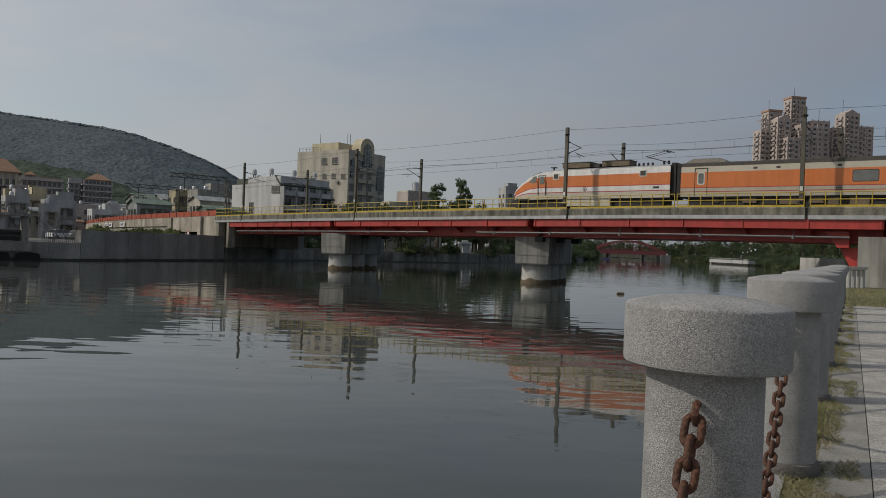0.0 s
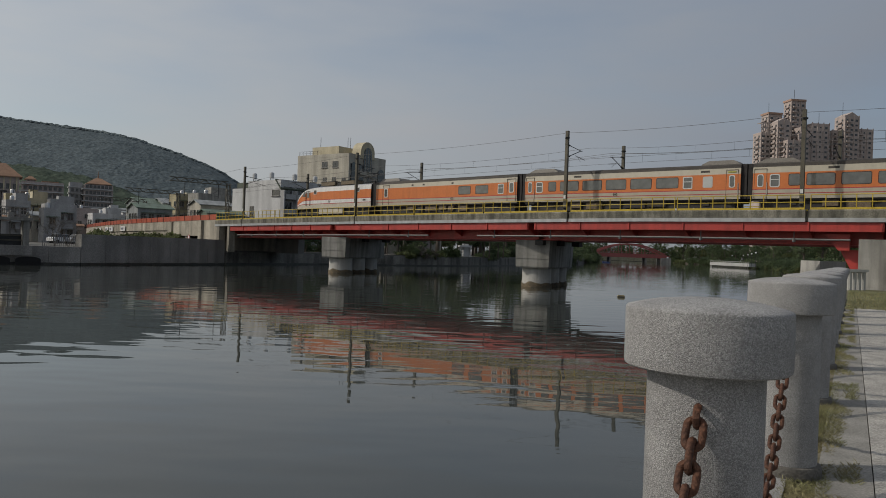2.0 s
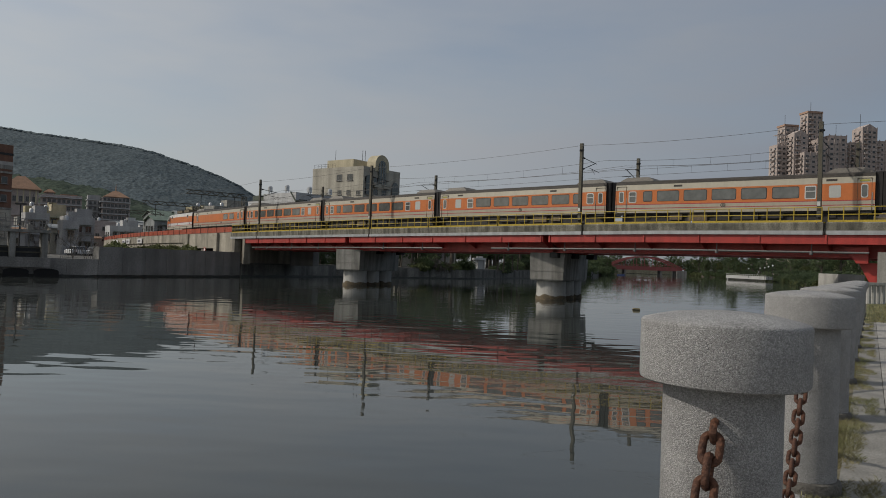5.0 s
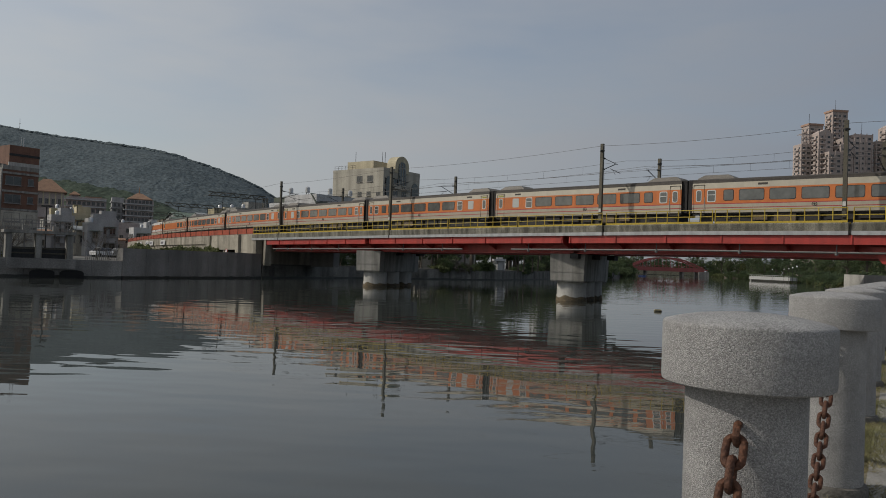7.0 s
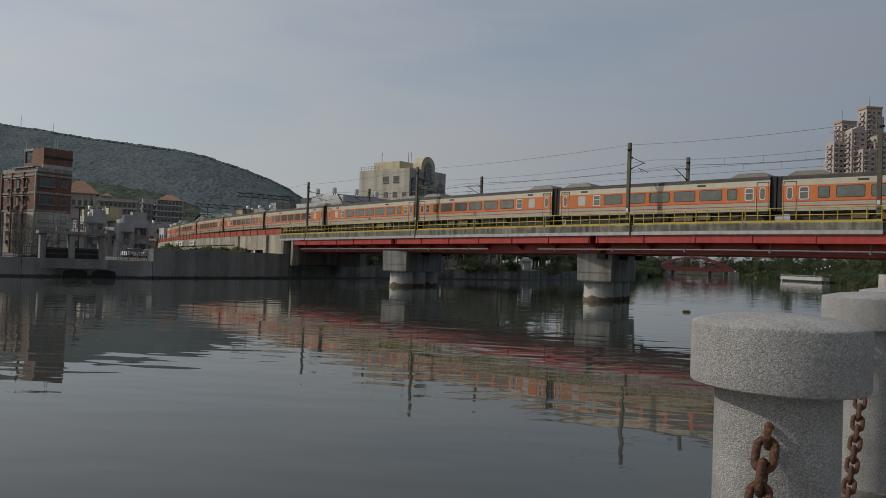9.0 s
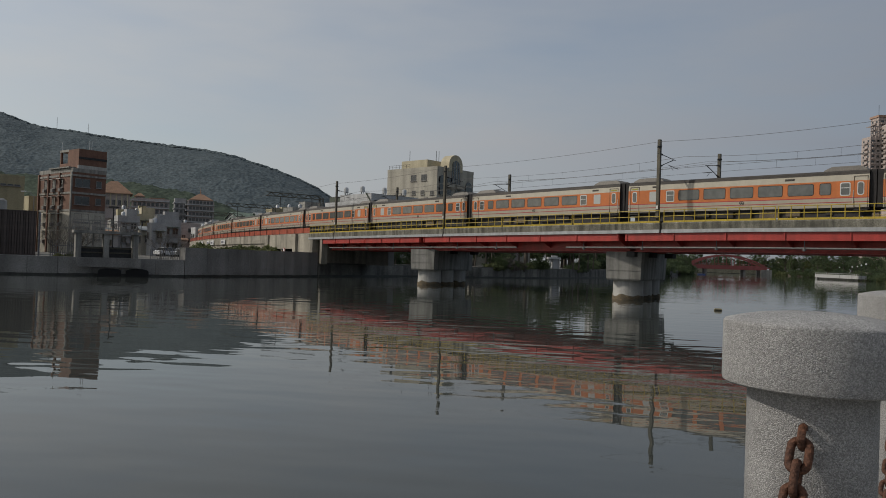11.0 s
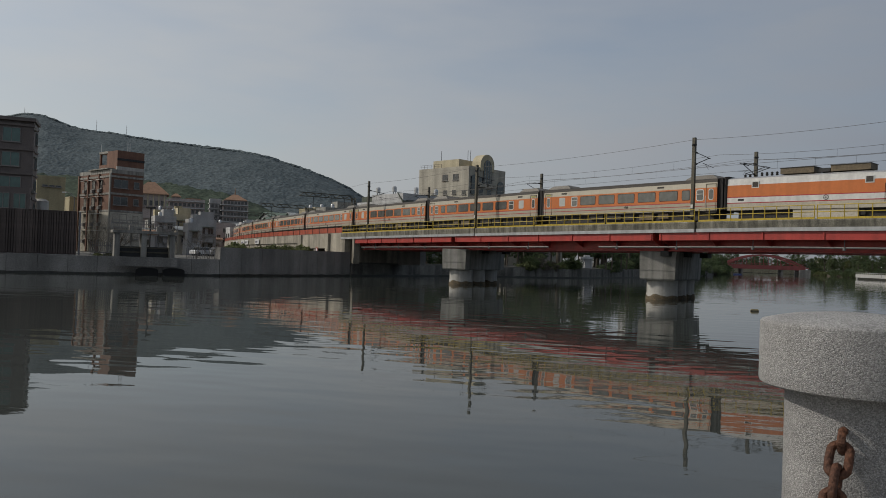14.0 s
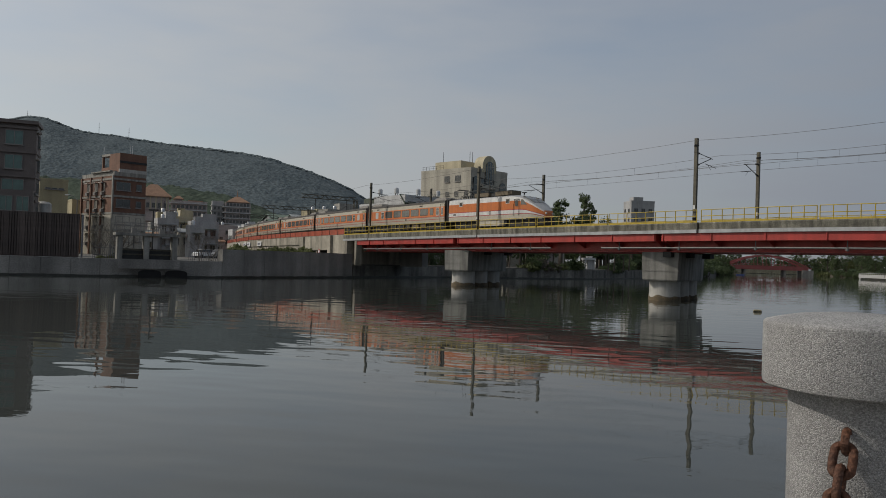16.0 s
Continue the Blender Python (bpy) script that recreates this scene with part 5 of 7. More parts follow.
# cream block behind it
h = House("cream_block", "pale yellow plastered block with a roof ledge", (-91.6, 115.0), 50, 4.6, 9, 14.6, W_YEL)
h.parapet(0.5)
h.grid("r", 0.8, 4.0, 3, 13.2, 1, 3, 0.9, 0.3)
h.block(-0.8, -0.03, 1.0, 5.0, 9.2, 10.2, W_YEL, "balcony")
h.grid("l", 0.5, 6, 3, 4, 3, 3.1)
h = House("low_annex", "low yellow-beige annex wall", (-96.2, 130.0), 50, 3.4, 8, 12.2, W_YEL)
h.parapet(0.3)

# brick apartment house
h = House("brick_apartments", "brown brick apartment house with concrete bands, worn rooftop frame", (-80.6, 120.0), 58, 5.9, 13.6, 16.2, BRICK)
for z in (4.6, 7.7, 10.8, 13.9):
    for a in (3.2, 6.2, 9.6):
        h.win("l", a + 1, z - 0.4, 1.2, 1.5)
        h.aircon("l", a + 1, z - 1.1)
        part("awning", Geo().box(-0.7, -0.03, a + 0.2, a + 1.8, z + 1.15, z + 1.22), TFRAME, h.t)
    h.win("r", 1.7, z - 0.3, 2.6, 1.5)
    h.win("r", 4.6, z - 0.2, 1.0, 1.2)
    h.block(-0.12, 6.0, -0.12, 13.7, z + 1.55, z + 1.9, CONC, "floor_band")
for y in (0.0, 4.6, 9.2, 13.3):
    h.block(-0.25, -0.03, y, y + 0.4, 1.85, 16.2, BRICK if y > 1 else CONC, "pilaster")
h.block(-0.06, 6.0, -0.06, 13.7, 1.85, 9.2, W_BEIGE, "lower_wall", "pale stained lower storeys")
h.parapet(0.7, CONC)
h.block(0.9, 5.9, 0.0, 7.5, 16.2, 18.0, BRICK, "roof_room")
h.block(0.9, 5.9, 0.0, 4.0, 18.0, 20.4, BRICK, "roof_room")
h.block(0.86, 5.94, -0.05, 0.3, 16.9, 17.5, CONC_L, "roof_band")
# Solid dark strip on the brick, painted as the shade within a gap.
h.block(0.86, 5.94, -0.08, -0.02, 18.6, 19.0, DARKST, "opening")
for y in (4.2, 7.2):
    for x in (1.0, 5.5):
        h.block(x, x + 0.35, y, y + 0.35, 18.0, 20.3, BRICK, "roof_post")
h.block(0.9, 5.9, 4.0, 7.6, 20.1, 20.5, CONC, "roof_slab")
h.block(-0.35, 0.9, 1.0, 9.0, 16.95, 17.15, CONC, "roof_slab")
for x, y in ((1.2, 7.4), (3.0, 0.6), (3.4, 0.6)):
    part("antenna", Geo().bar((x, y, 20.4), (x, y, 22.0), 0.06, seg=5), TFRAME, h.t)

tk = thing("water_tank", "round ribbed steel water tank behind the plank fence", "water tank", m=Matrix.Translation((-73.3, 93.0, 1.85)))
part("tank_body", Geo().lathe([(1.0, 5.6), (1.05, 5.8), (1.0, 6.0), (1.05, 6.2), (1.0, 6.4), (1.05, 6.6), (1.0, 6.8), (1.02, 7.2), (0.6, 7.5), (0.1, 7.55)], 20), CONC_L, tk, smooth=30)
part("tank_stand", Geo().bar((-0.8, 0, 0), (-0.8, 0, 5.62), 0.08).bar((0.8, 0, 0), (0.8, 0, 5.62), 0.08).bar((0, 0.8, 0), (0, 0.8, 5.62), 0.08).bar((0, -0.8, 0), (0, -0.8, 5.62), 0.08), DARKST, tk)

# temple-like buildings at the hill's foot
def hip(h, x0, x1, y0, y1, z0, z1, over=0.9):
    g = Geo()
    a, b, c, d = x0 - over, x1 + over, y0 - over, y1 + over
    mx, my = (x1 - x0) * 0.38, (y1 - y0) * 0.45
    g.loft([[Vector((a, c, z0)), Vector((b, c, z0)), Vector((b, d, z0)), Vector((a, d, z0))], [Vector((a + 0.2, c + 0.2, z0 + 0.35)), Vector((b - 0.2, c + 0.2, z0 + 0.35)), Vector((b - 0.2, d - 0.2, z0 + 0.35)), Vector((a + 0.2, d - 0.2, z0 + 0.35))],
            [Vector((x0 + mx, y0 + my, z1)), Vector((x1 - mx, y0 + my, z1)), Vector((x1 - mx, y1 - my, z1)), Vector((x0 + mx, y1 - my, z1))]])
    part("roof", g, TILE_OR, h.t, "orange glazed-tile hipped roof")


h = House("temple_hall", "pink-grey temple hall with an orange tiled hipped roof", (-189.5, 300.0), 32, 13, 14, 27.0, W_PINK)
hip(h, 0, 13, 0, 14, 27.0, 33.0, 1.2)
h.grid("r", 0.5, 12.5, 5, 22, 1, 3.2, 1.3, 2.2)
h.slab(21, W_PINK, 0.8), h.slab(16, W_PINK, 1.4)
for i in range(6):
    h.block(0.3 + i * 2.3, 0.8 + i * 2.3, -0.3, -0.03, 21.3, 27, W_CREAM, "pilaster")
h = House("terraced_hall", "pink-grey terraced hall with small roof pavilions", (-191, 330.0), 30, 17, 14, 27.4, W_PINK)
for k in range(6):
    h.slab(9.5 + 3.3 * k, W_WHITE, 1.0, 0.5)
    h.grid("r", 0.5, 16.5, 8, 7.3 + 3.3 * k, 1, 3, 1.3, 1.6)
hip(h, 1.5, 5.5, 1, 5, 28.2, 30.0, 0.5)
h.block(1.8, 5.2, 1.2, 4.8, 27.3, 28.3)
h.block(8, 15, 1, 6, 27.3, 27.9, TILE_OR, "roof_edge")
h = House("pagoda_tower", "pink-grey tiered tower with an orange pagoda roof", (-172.5, 350.0), 30, 12.6, 13, 28.3, W_PINK)
for k in range(8):
    z = 5.6 + 2.9 * k
    h.slab(z, W_WHITE, 0.9, 0.5)
    h.grid("r", 0.4, 12.2, 7, z + 0.75, 1, 3, 1.3, 1.5)
    h.grid("l", 0.4, 12.6, 5, z + 0.75, 1, 3, 1.3, 1.5)
hip(h, 1.5, 11.4, 1.5, 11.5, 28.6, 32.0, 0.9)
part("spire", Geo().bar((6.4, 6.5, 31.7), (6.4, 6.5, 35.4), 0.35, 0.05, 8), TILE_OR, h.t)
h = House("stair_tower", "pale stair tower beside the pagoda building", (-180.6, 352.0), 30, 5.6, 8, 29.3, W_GREY)
for k in range(8):
    h.slab(6.5 + 2.9 * k, W_WHITE, 0.5, 0.4)
    h.grid("r", 0.4, 6.2, 3, 4.6 + 2.9 * k, 1, 3, 1.1, 1.4)

# white terrace house and beige apartment block behind the bridge
h = House("white_terrace", "white-grey terrace house with balconies, dark green roof edge", (-31.5, 140.0), 50, 12.4, 15.8, 13.6, W_WHITE)
h.block(0.0, 12.2, 0.0, 10.5, 13.6, 15.4, W_WHITE, "top_storey")
g = Geo()
g.loft([[Vector((-0.2, -0.3, 13.7)), Vector((-0.2, 1.6, 15.6)), Vector((-0.2, 1.8, 15.6)), Vector((-0.2, -0.1, 13.5))], [Vector((12.5, -0.3, 13.7)), Vector((12.5, 1.6, 15.6)), Vector((12.5, 1.8, 15.6)), Vector((12.5, -0.1, 13.5))]])
part("roof_edge", g, DGREEN, h.t, "dark green sloping roof edge")
h.win("l", 1.4, 12.3, 2.4, 1.2)
h.win("l", 9.0, 8.2, 1.3, 2.2)
for k in range(4):
    z = 3.0 + 2.9 * k
    for i in range(4):
        x = 0.4 + 3.0 * i
        h.block(x, x + 2.5, -1.1, -0.03, z, z + 0.95, W_WHITE if i % 2 else W_GREY, "balcony")
        h.win("r", x + 1.25, z + 1.05, 2.0, 1.4)
    h.block(-0.02, 12.4, -0.05, -0.02, z - 0.3, z - 0.02, CONC, "floor_band")
for x in (0.1, 3.15, 6.15, 9.15, 12.1):
    h.block(x - 0.12, x + 0.12, -1.15, -0.04, 1.85, 13.4, W_GREY, "pier")
for x, y in ((1.0, 9.8), (1.2, 4.5), (5.2, 2.5), (10.0, 2.0)):
    h.tank(x, y, 15.4 if y < 10.5 else 13.6, 0.46, 0.95)
h.parapet(0.4)
h.block(0.5, 4.5, 11.2, 15.0, 13.6, 15.2, DGREEN, "roof_shed")

h = House("apartment_block", "tall beige apartment block with an arched roof gable", (-24.7, 185.0), 55, 14.4, 18.3, 25.9, W_BEIGE)
h.parapet(0.8)
h.block(2.0, 9.5, 5.5, 15.0, 25.9, 29.0, W_CREAM, "roof_room", "cream rooftop room")
for a, z in ((4.6, 23.2), (8.4, 23.2), (1.6, 19.4), (5.0, 19.6), (8.2, 19.6), (12.8, 18.6), (5.6, 15.6), (12.2, 19.0), (4.0, 11.6), (1.4, 11.2), (4.0, 8.0), (1.4, 7.6), (10.5, 14.0)):
    h.win("l", a, z, 1.9 if z > 22 else 1.3, 1.6 if z > 22 else 1.1)
for a, z in ((1.4, 10.6), (1.4, 7.0), (3.4, 18.2)):
    h.aircon("l", a, z)
for k in range(7):
    z = 4.2 + 3.05 * k
    for i, x in enumerate((1.0, 4.3, 7.6, 12.4)):
        if k < 6 or i < 3:
            h.win("r", x + 0.4, z + 0.2, 1.7, 1.5, "green" if i == 3 else "dark")
        if 0 < i < 3:
            h.block(x - 0.9, x + 1.8, -1.0, -0.03, z - 0.9, z + 0.1, W_BEIGE, "balcony")
    h.block(-0.02, 14.4, -0.14, -0.03, z - 1.2, z - 0.95, W_GREY, "floor_band")


def arch_gable(h, x0, x1, y, z0, zs, th, name, m_):
    r = (x1 - x0) / 2
    pts = [(x0, z0), (x1, z0)] + [((x0 + x1) / 2 + r * math.cos(radians(a)), zs + r * math.sin(radians(a))) for a in range(0, 181, 15)]
    g = Geo()
    g.loft([[Vector((x, yy, z)) for x, z in pts] for yy in (y, y + th)])
    return part(name, g, m_, h.t)


arch_gable(h, 4.2, 9.6, -0.2, 25.9, 27.6, 3.0, "arched_gable", W_CREAM)
arch_gable(h, 5.4, 8.4, -0.32, 22.6, 27.3, 0.1, "arched_window", DGLASS)
arch_gable(h, 11.0, 13.6, -0.3, 17.4, 22.4, 0.1, "arched_window", DGLASS)
arch_gable(h, 0.8, 2.8, -0.3, 19.5, 23.6, 0.1, "arched_window", DGLASS)
for x in (5.9, 6.9, 7.9):
    h.block(x - 0.06, x + 0.06, -0.4, -0.33, 22.6, 28.5, W_BEIGE, "mullion")
for x, y in ((4.0, 14.0), (7.0, 7.0), (7.6, 6.6)):
    part("antenna", Geo().bar((x, y, 28.9), (x, y, 32.0), 0.06, seg=5), DARKST, h.t)
g = Geo()
for i in range(7):
    y = 10 + i * 1.3
    g.bar((0.1, y, 26.7), (0.1, y, 27.7), 0.04, seg=4)
g.bar((0.1, 10, 27.7), (0.1, 18, 27.7), 0.04, seg=4).bar((0.1, 10, 27.2), (0.1, 18, 27.2), 0.03, seg=4)
part("roof_rail", g, DARKST, h.t)

# buildings further along
h = House("low_house", "small brown-beige flat-roofed house with rooftop tank", (-8.6, 170.0), 30, 6.2, 6, 15.4, W_PINK)
h.parapet(0.4, W_BEIGE)
h.tank(3.2, 2.5, 15.4, 0.8, 2.0)
h.block(-4.5, -0.1, 0.5, 5, 1.85, 13.0, W_BEIGE, "side_wing")
h.block(6.3, 9.5, 0.5, 5, 1.85, 12.4, W_BEIGE, "side_wing")
h.grid("r", 0.3, 6, 2, 12, 1, 3)
h = House("distant_flats", "distant pale grey flats with dark windows", (21.4, 260.0), 15, 8.2, 8, 24.6, W_GREY)
h.grid("r", 0.4, 8, 3, 9, 5, 3.1, 1.4, 1.2)
h.grid("l", 0.4, 8, 2, 9, 5, 3.1, 1.4, 1.2)
h.block(1, 4.5, 1, 5, 24.6, 26.6)
h.parapet(0.7)
g = Geo()
for i in range(14):
    x = i * 1.05
    g.bar((x, 0, 1.8), (x, 0, 15.5 + 2.2 * noise.noise(Vector((i * 0.9, 0, 0)))), 0.07, seg=4)
    g.bar((x, 1.5, 1.8), (x, 1.5, 15.2 + 2.2 * noise.noise(Vector((i * 0.7, 4, 0)))), 0.07, seg=4)
for k in range(9):
    for y in (0, 1.5):
        g.bar((0, y, 3 + 1.5 * k), (13.6, y, 3 + 1.5 * k), 0.06, seg=4)
sc = thing("scaffolding", "grey steel scaffolding round a building site", "scaffolding", m=pose(5.5, 232, 0, 0, 0, 8))
part("scaffold_tubes", g, TFRAME, sc)

# residential towers
def tower_vol(t, x0, x1, y, z1, depth, seed, roof=None):
    w = x1 - x0
    m = pose(x0, y, 0, 0, 0, 8)
    b = part("wall", Geo().box(0, w, 0, depth, 1.5, z1), W_TOWER, t, m=m)
    n = max(2, int(w / 3.1))
    for k in range(int((z1 - 60) / 3.05)):
        z = z1 - 3.2 - 3.05 * k
        for i in range(n):
            x = w * (i + 0.5) / n
            f, p = window_mesh(1.7 if (i + seed) % 3 else 1.1, 1.3, "dark")
            part("window", p if (i + k) % 2 else f, None, b, m=pose(x, -0.03, z))
            if not (i + k) % 2:
                part("window", p, None, b, m=pose(x, -0.04, z))
        nl = max(1, int(depth / 4))
        for i in range(nl):
            f, p = window_mesh(1.6, 1.4, "dark")
            part("window", p, None, b, m=pose(-0.04, depth * (i + 0.5) / nl, z, 0, 0, -90))
        part("balcony", Geo().box(w * 0.1, w * 0.42, -1.1, -0.03, z - 1.0, z - 0.1), W_TOWER, b)
        part("balcony", Geo().box(-1.0, -0.03, depth * 0.25, depth * 0.7, z - 1.0, z - 0.1), W_PINK, b)
    for i in range(n + 1):
        part("pilaster", Geo().box(w * i / n - 0.25, w * i / n + 0.25, -0.35, -0.03, 40, z1 + 0.6), W_TOWER, b)
    if roof == "frame":
        g = Geo()
        for i in range(5):
            x = w * (0.05 + 0.22 * i)
            g.beam((x, 0.5, z1), (x, 0.5, z1 + 6), 0.35, 0.35, (0, 1, 0)).beam((x, 0.5, z1 + 6), (x, depth * 0.6, z1 + 6), 0.35, 0.35)
        g.beam((0, 0.5, z1 + 6), (w, 0.5, z1 + 6), 0.35, 0.5).beam((0, 0.5, z1 + 3), (w, 0.5, z1 + 3), 0.3, 0.4)
        part("roof_frame", g, W_PINK, b)
    elif roof == "gable":
        g = Geo()
        g.loft([[Vector((0, yy, z1)), Vector((w, yy, z1)), Vector((w / 2, yy, z1 + w * 0.28))] for yy in (0, depth)])
        part("gable", g, W_TOWER, b)
    elif roof == "cap":
        part("roof_cap", Geo().box(-0.5, w + 0.5, -0.5, depth + 0.5, z1, z1 + 1.2), mat("salmon_tile", (0.42, 0.27, 0.2), 0.7), b)
    return b


tw = thing("residential_tower", "beige-pink tiled residential tower block with stepped roofline", "tower block", "tower blocks")
for a in ((194.5, 200.5, 456, 83.5, 9, 1, "frame"), (202.2, 211, 464, 96.5, 8, 2, "cap"), (202.0, 210.5, 450, 89.5, 8, 3, "gable"), (206, 214, 445, 77.5, 8, 4, None), (214.5, 223.8, 460, 104.5, 8, 5, "cap"), (214.5, 222, 449, 82, 9, 7, "gable"), (217.5, 232.5, 453, 87.0, 12, 6, None), (228, 239.5, 460, 91.0, 10, 8, None)):
    tower_vol(tw, *a)
for x, y, z in ((217, 462, 105), (203, 466, 97), (233, 462, 91)):
    part("antenna", Geo().bar((x, y, z), (x, y, z + 7), 0.12, seg=5), DARKST, tw)
tw = thing("residential_tower", "beige-pink residential tower with a gabled centre bay", "tower block", "tower blocks")
for a in ((243.5, 250, 465, 88, 10, 2, None), (249, 258.5, 461, 96.5, 10, 3, "gable"), (258.0, 270, 465, 89.5, 10, 5, None)):
    tower_vol(tw, *a)
part("antenna", Geo().bar((250, 466, 97), (250, 466, 106), 0.12, seg=5), DARKST, tw)

# small houses of the town, between the bank and the hill
walls = [W_WHITE, W_GREY, W_BEIGE, W_CREAM, W_PINK, W_YEL, CONC]
rt = random.Random(21)


def town_house(x, y, w, d, z1, yaw, wall, roof, bare=0.5):
    words = {"tin": "a grey tin roof", "green": "a green tin roof", "flat": "a flat roof and water tank", "tile": "an orange tiled roof"}[roof]
    h = House("town_house", "small %s town house with %s" % (wall.name.split("_")[0], words), (x, y), yaw, w, d, z1, wall, "houses of the town", category="house")
    n = max(1, int(w / (1.75 if bare < 0.1 else 2.6)))
    nl = max(1, int(d / (1.65 if bare < 0.1 else 3.0)))
    fl = max(1, int((z1 - 2.2) / 3.0))
    h.grid("r", 0.3, w - 0.3, n, z1 - 2.3 - 3.0 * (fl - 1), fl, 3.0, 1.3 if bare else 1.05, 1.2, skip=bare, seed=int(x * 10) % 97)
    h.grid("l", 0.3, d - 0.3, nl, z1 - 2.3 - 3.0 * (fl - 1), fl, 3.0, 1.2 if bare else 1.0, 1.2, skip=bare + 0.2, seed=int(y * 10) % 89)
    if bare < 0.1 and y < 200:
        for k in range(1, fl):
            h.slab(z1 - 3.0 * k + 0.1, CONC, 0.12, 0.18)
        for k in range(min(fl, 3)):
            h.aircon("r", w * 0.5, z1 - 2.9 - 3.0 * k)
            h.block(w * 0.1, w * 0.9, -0.75, -0.03, z1 - 0.95 - 3.0 * k, z1 - 0.88 - 3.0 * k, TIN if k else TIN_G, "awning")
        h.block(w * 0.15, w * 0.7, d * 0.35, d * 0.9, z1, z1 + 0.1, TIN, "roof_sheet")
    if roof == "flat":
        h.parapet(0.6)
        h.tank(w * 0.3, d * 0.3, z1, 0.42, 0.8)
        ax, ay = w * rt.uniform(0.2, 0.8), d * rt.uniform(0.1, 0.6)
        part("antenna", Geo().bar((ax, ay, z1), (ax, ay, z1 + rt.uniform(1.5, 3.2)), 0.05, seg=4), DARKST, h.t)
        if rt.random() < 0.5:
            h.block(w * 0.45, w * 0.95, d * 0.3, d * 0.9, z1, z1 + 2.2)
    else:
        g = Geo()
        g.loft([[Vector((xx, -0.4, z1 - 0.1)), Vector((xx, d / 2, z1 + d * 0.16)), Vector((xx, d + 0.4, z1 - 0.1)), Vector((xx, d + 0.4, z1 + 0.05)), Vector((xx, d / 2, z1 + d * 0.16 + 0.15)), Vector((xx, -0.4, z1 + 0.05))] for xx in (-0.4, w + 0.4)])
        part("roof", g, {"tin": TIN, "green": TIN_G, "tile": TILE_OR}[roof], h.t)
        g = Geo()
        g.loft([[Vector((xx, 0, z1 - 0.1)), Vector((xx, d, z1 - 0.1)), Vector((xx, d / 2, z1 + d * 0.155))] for xx in (0.02, w - 0.02)])
        part("gable", g, wall, h.t)


for x, y, w, d, z1, wall, roof in ((-73.6, 135, 5.4, 3.3, 8.4, W_GREY, "flat"), (-105.9, 210, 6.2, 3.7, 10.8, W_PINK, "flat"), (-91.2, 190, 7.8, 4.7, 8.8, W_WHITE, "flat"), (-77.0, 150, 2.8, 1.9, 5.3, W_PINK, "tile"),
                                 (-95.1, 165, 3.3, 2.2, 11.2, W_YEL, "flat"), (-92.9, 155, 4.3, 2.6, 11.2, W_YEL, "flat"), (-119.7, 250, 4.6, 3.0, 12.4, W_WHITE, "tin"), (-111.4, 240, 4.8, 3.2, 11.8, W_WHITE, "flat"), (-117.3, 260, 4.8, 3.0, 13.3, W_GREY, "tin"),
                                 (-100.9, 230, 4.4, 2.8, 11.2, W_WHITE, "tin"), (-106.7, 250, 4.4, 2.8, 12.7, W_WHITE, "flat"), (-65.3, 185, 8.4, 5.0, 14.6, W_CREAM, "flat"), (-45.3, 140, 7.4, 4.4, 8.5, TIN_G, "green")):
    town_house(x, y, w, d, z1, 40, wall, roof, 0.0)
for x in (-120.5, -116.6):
    tp = thing("tent_roof", "dark and white striped pointed tent roof on poles", "tent", "pointed tents", m=Matrix.Translation((x, 230, 1.85)))
    for k in range(8):
        a0, a1 = k * math.tau / 8, (k + 1) * math.tau / 8
        pts = [Vector((2.2 * math.cos(a), 2.2 * math.sin(a), 10.2)) for a in (a0, a1)]
        part("canopy_panel", Geo().loft([[pts[0], pts[1], Vector((0.3 * math.cos(a1), 0.3 * math.sin(a1), 12.4)), Vector((0.3 * math.cos(a0), 0.3 * math.sin(a0), 12.4))], [v - Vector((0, 0, 0.1)) for v in (pts[0], pts[1], Vector((0.2 * math.cos(a1), 0.2 * math.sin(a1), 12.4)), Vector((0.2 * math.cos(a0), 0.2 * math.sin(a0), 12.4)))]]), DARKST if k % 2 else CONC_L, tp)
    for k in range(4):
        part("pole", Geo().bar((2.0 * math.cos(k * 1.571), 2.0 * math.sin(k * 1.571), 0), (2.0 * math.cos(k * 1.571), 2.0 * math.sin(k * 1.571), 10.25), 0.12, seg=6), FRAME, tp)
for x, y, w, d, z1, wall, roof in ((-68.8, 126, 2.6, 4.2, 7.3, W_GREY, "flat"), (-73.6, 131, 2.4, 4.0, 6.6, W_BEIGE, "tin"), (-102.6, 200, 4, 6, 8.6, W_PINK, "flat"), (-112.6, 230, 8, 7, 9.2, W_WHITE, "flat"), (-71.2, 170, 9, 8.5, 11.4, TIN, "green"), (-66, 172, 8, 8, 11.6, TIN, "tin"),
                                 (-60.4, 165, 5.5, 5, 13.0, W_YEL, "flat"), (-53.9, 160, 8, 6, 13.0, CONC, "flat"), (-89.8, 150, 4.5, 6.4, 9.6, W_GREY, "flat"), (-92.8, 160, 6, 5, 10.6, W_CREAM, "flat"), (-62, 148, 7, 6, 9.4, TIN, "green"), (-50, 150, 7, 6, 10.6, W_BEIGE, "tin")):
    town_house(x, y, w, d, z1, 40, wall, roof, 0.0)
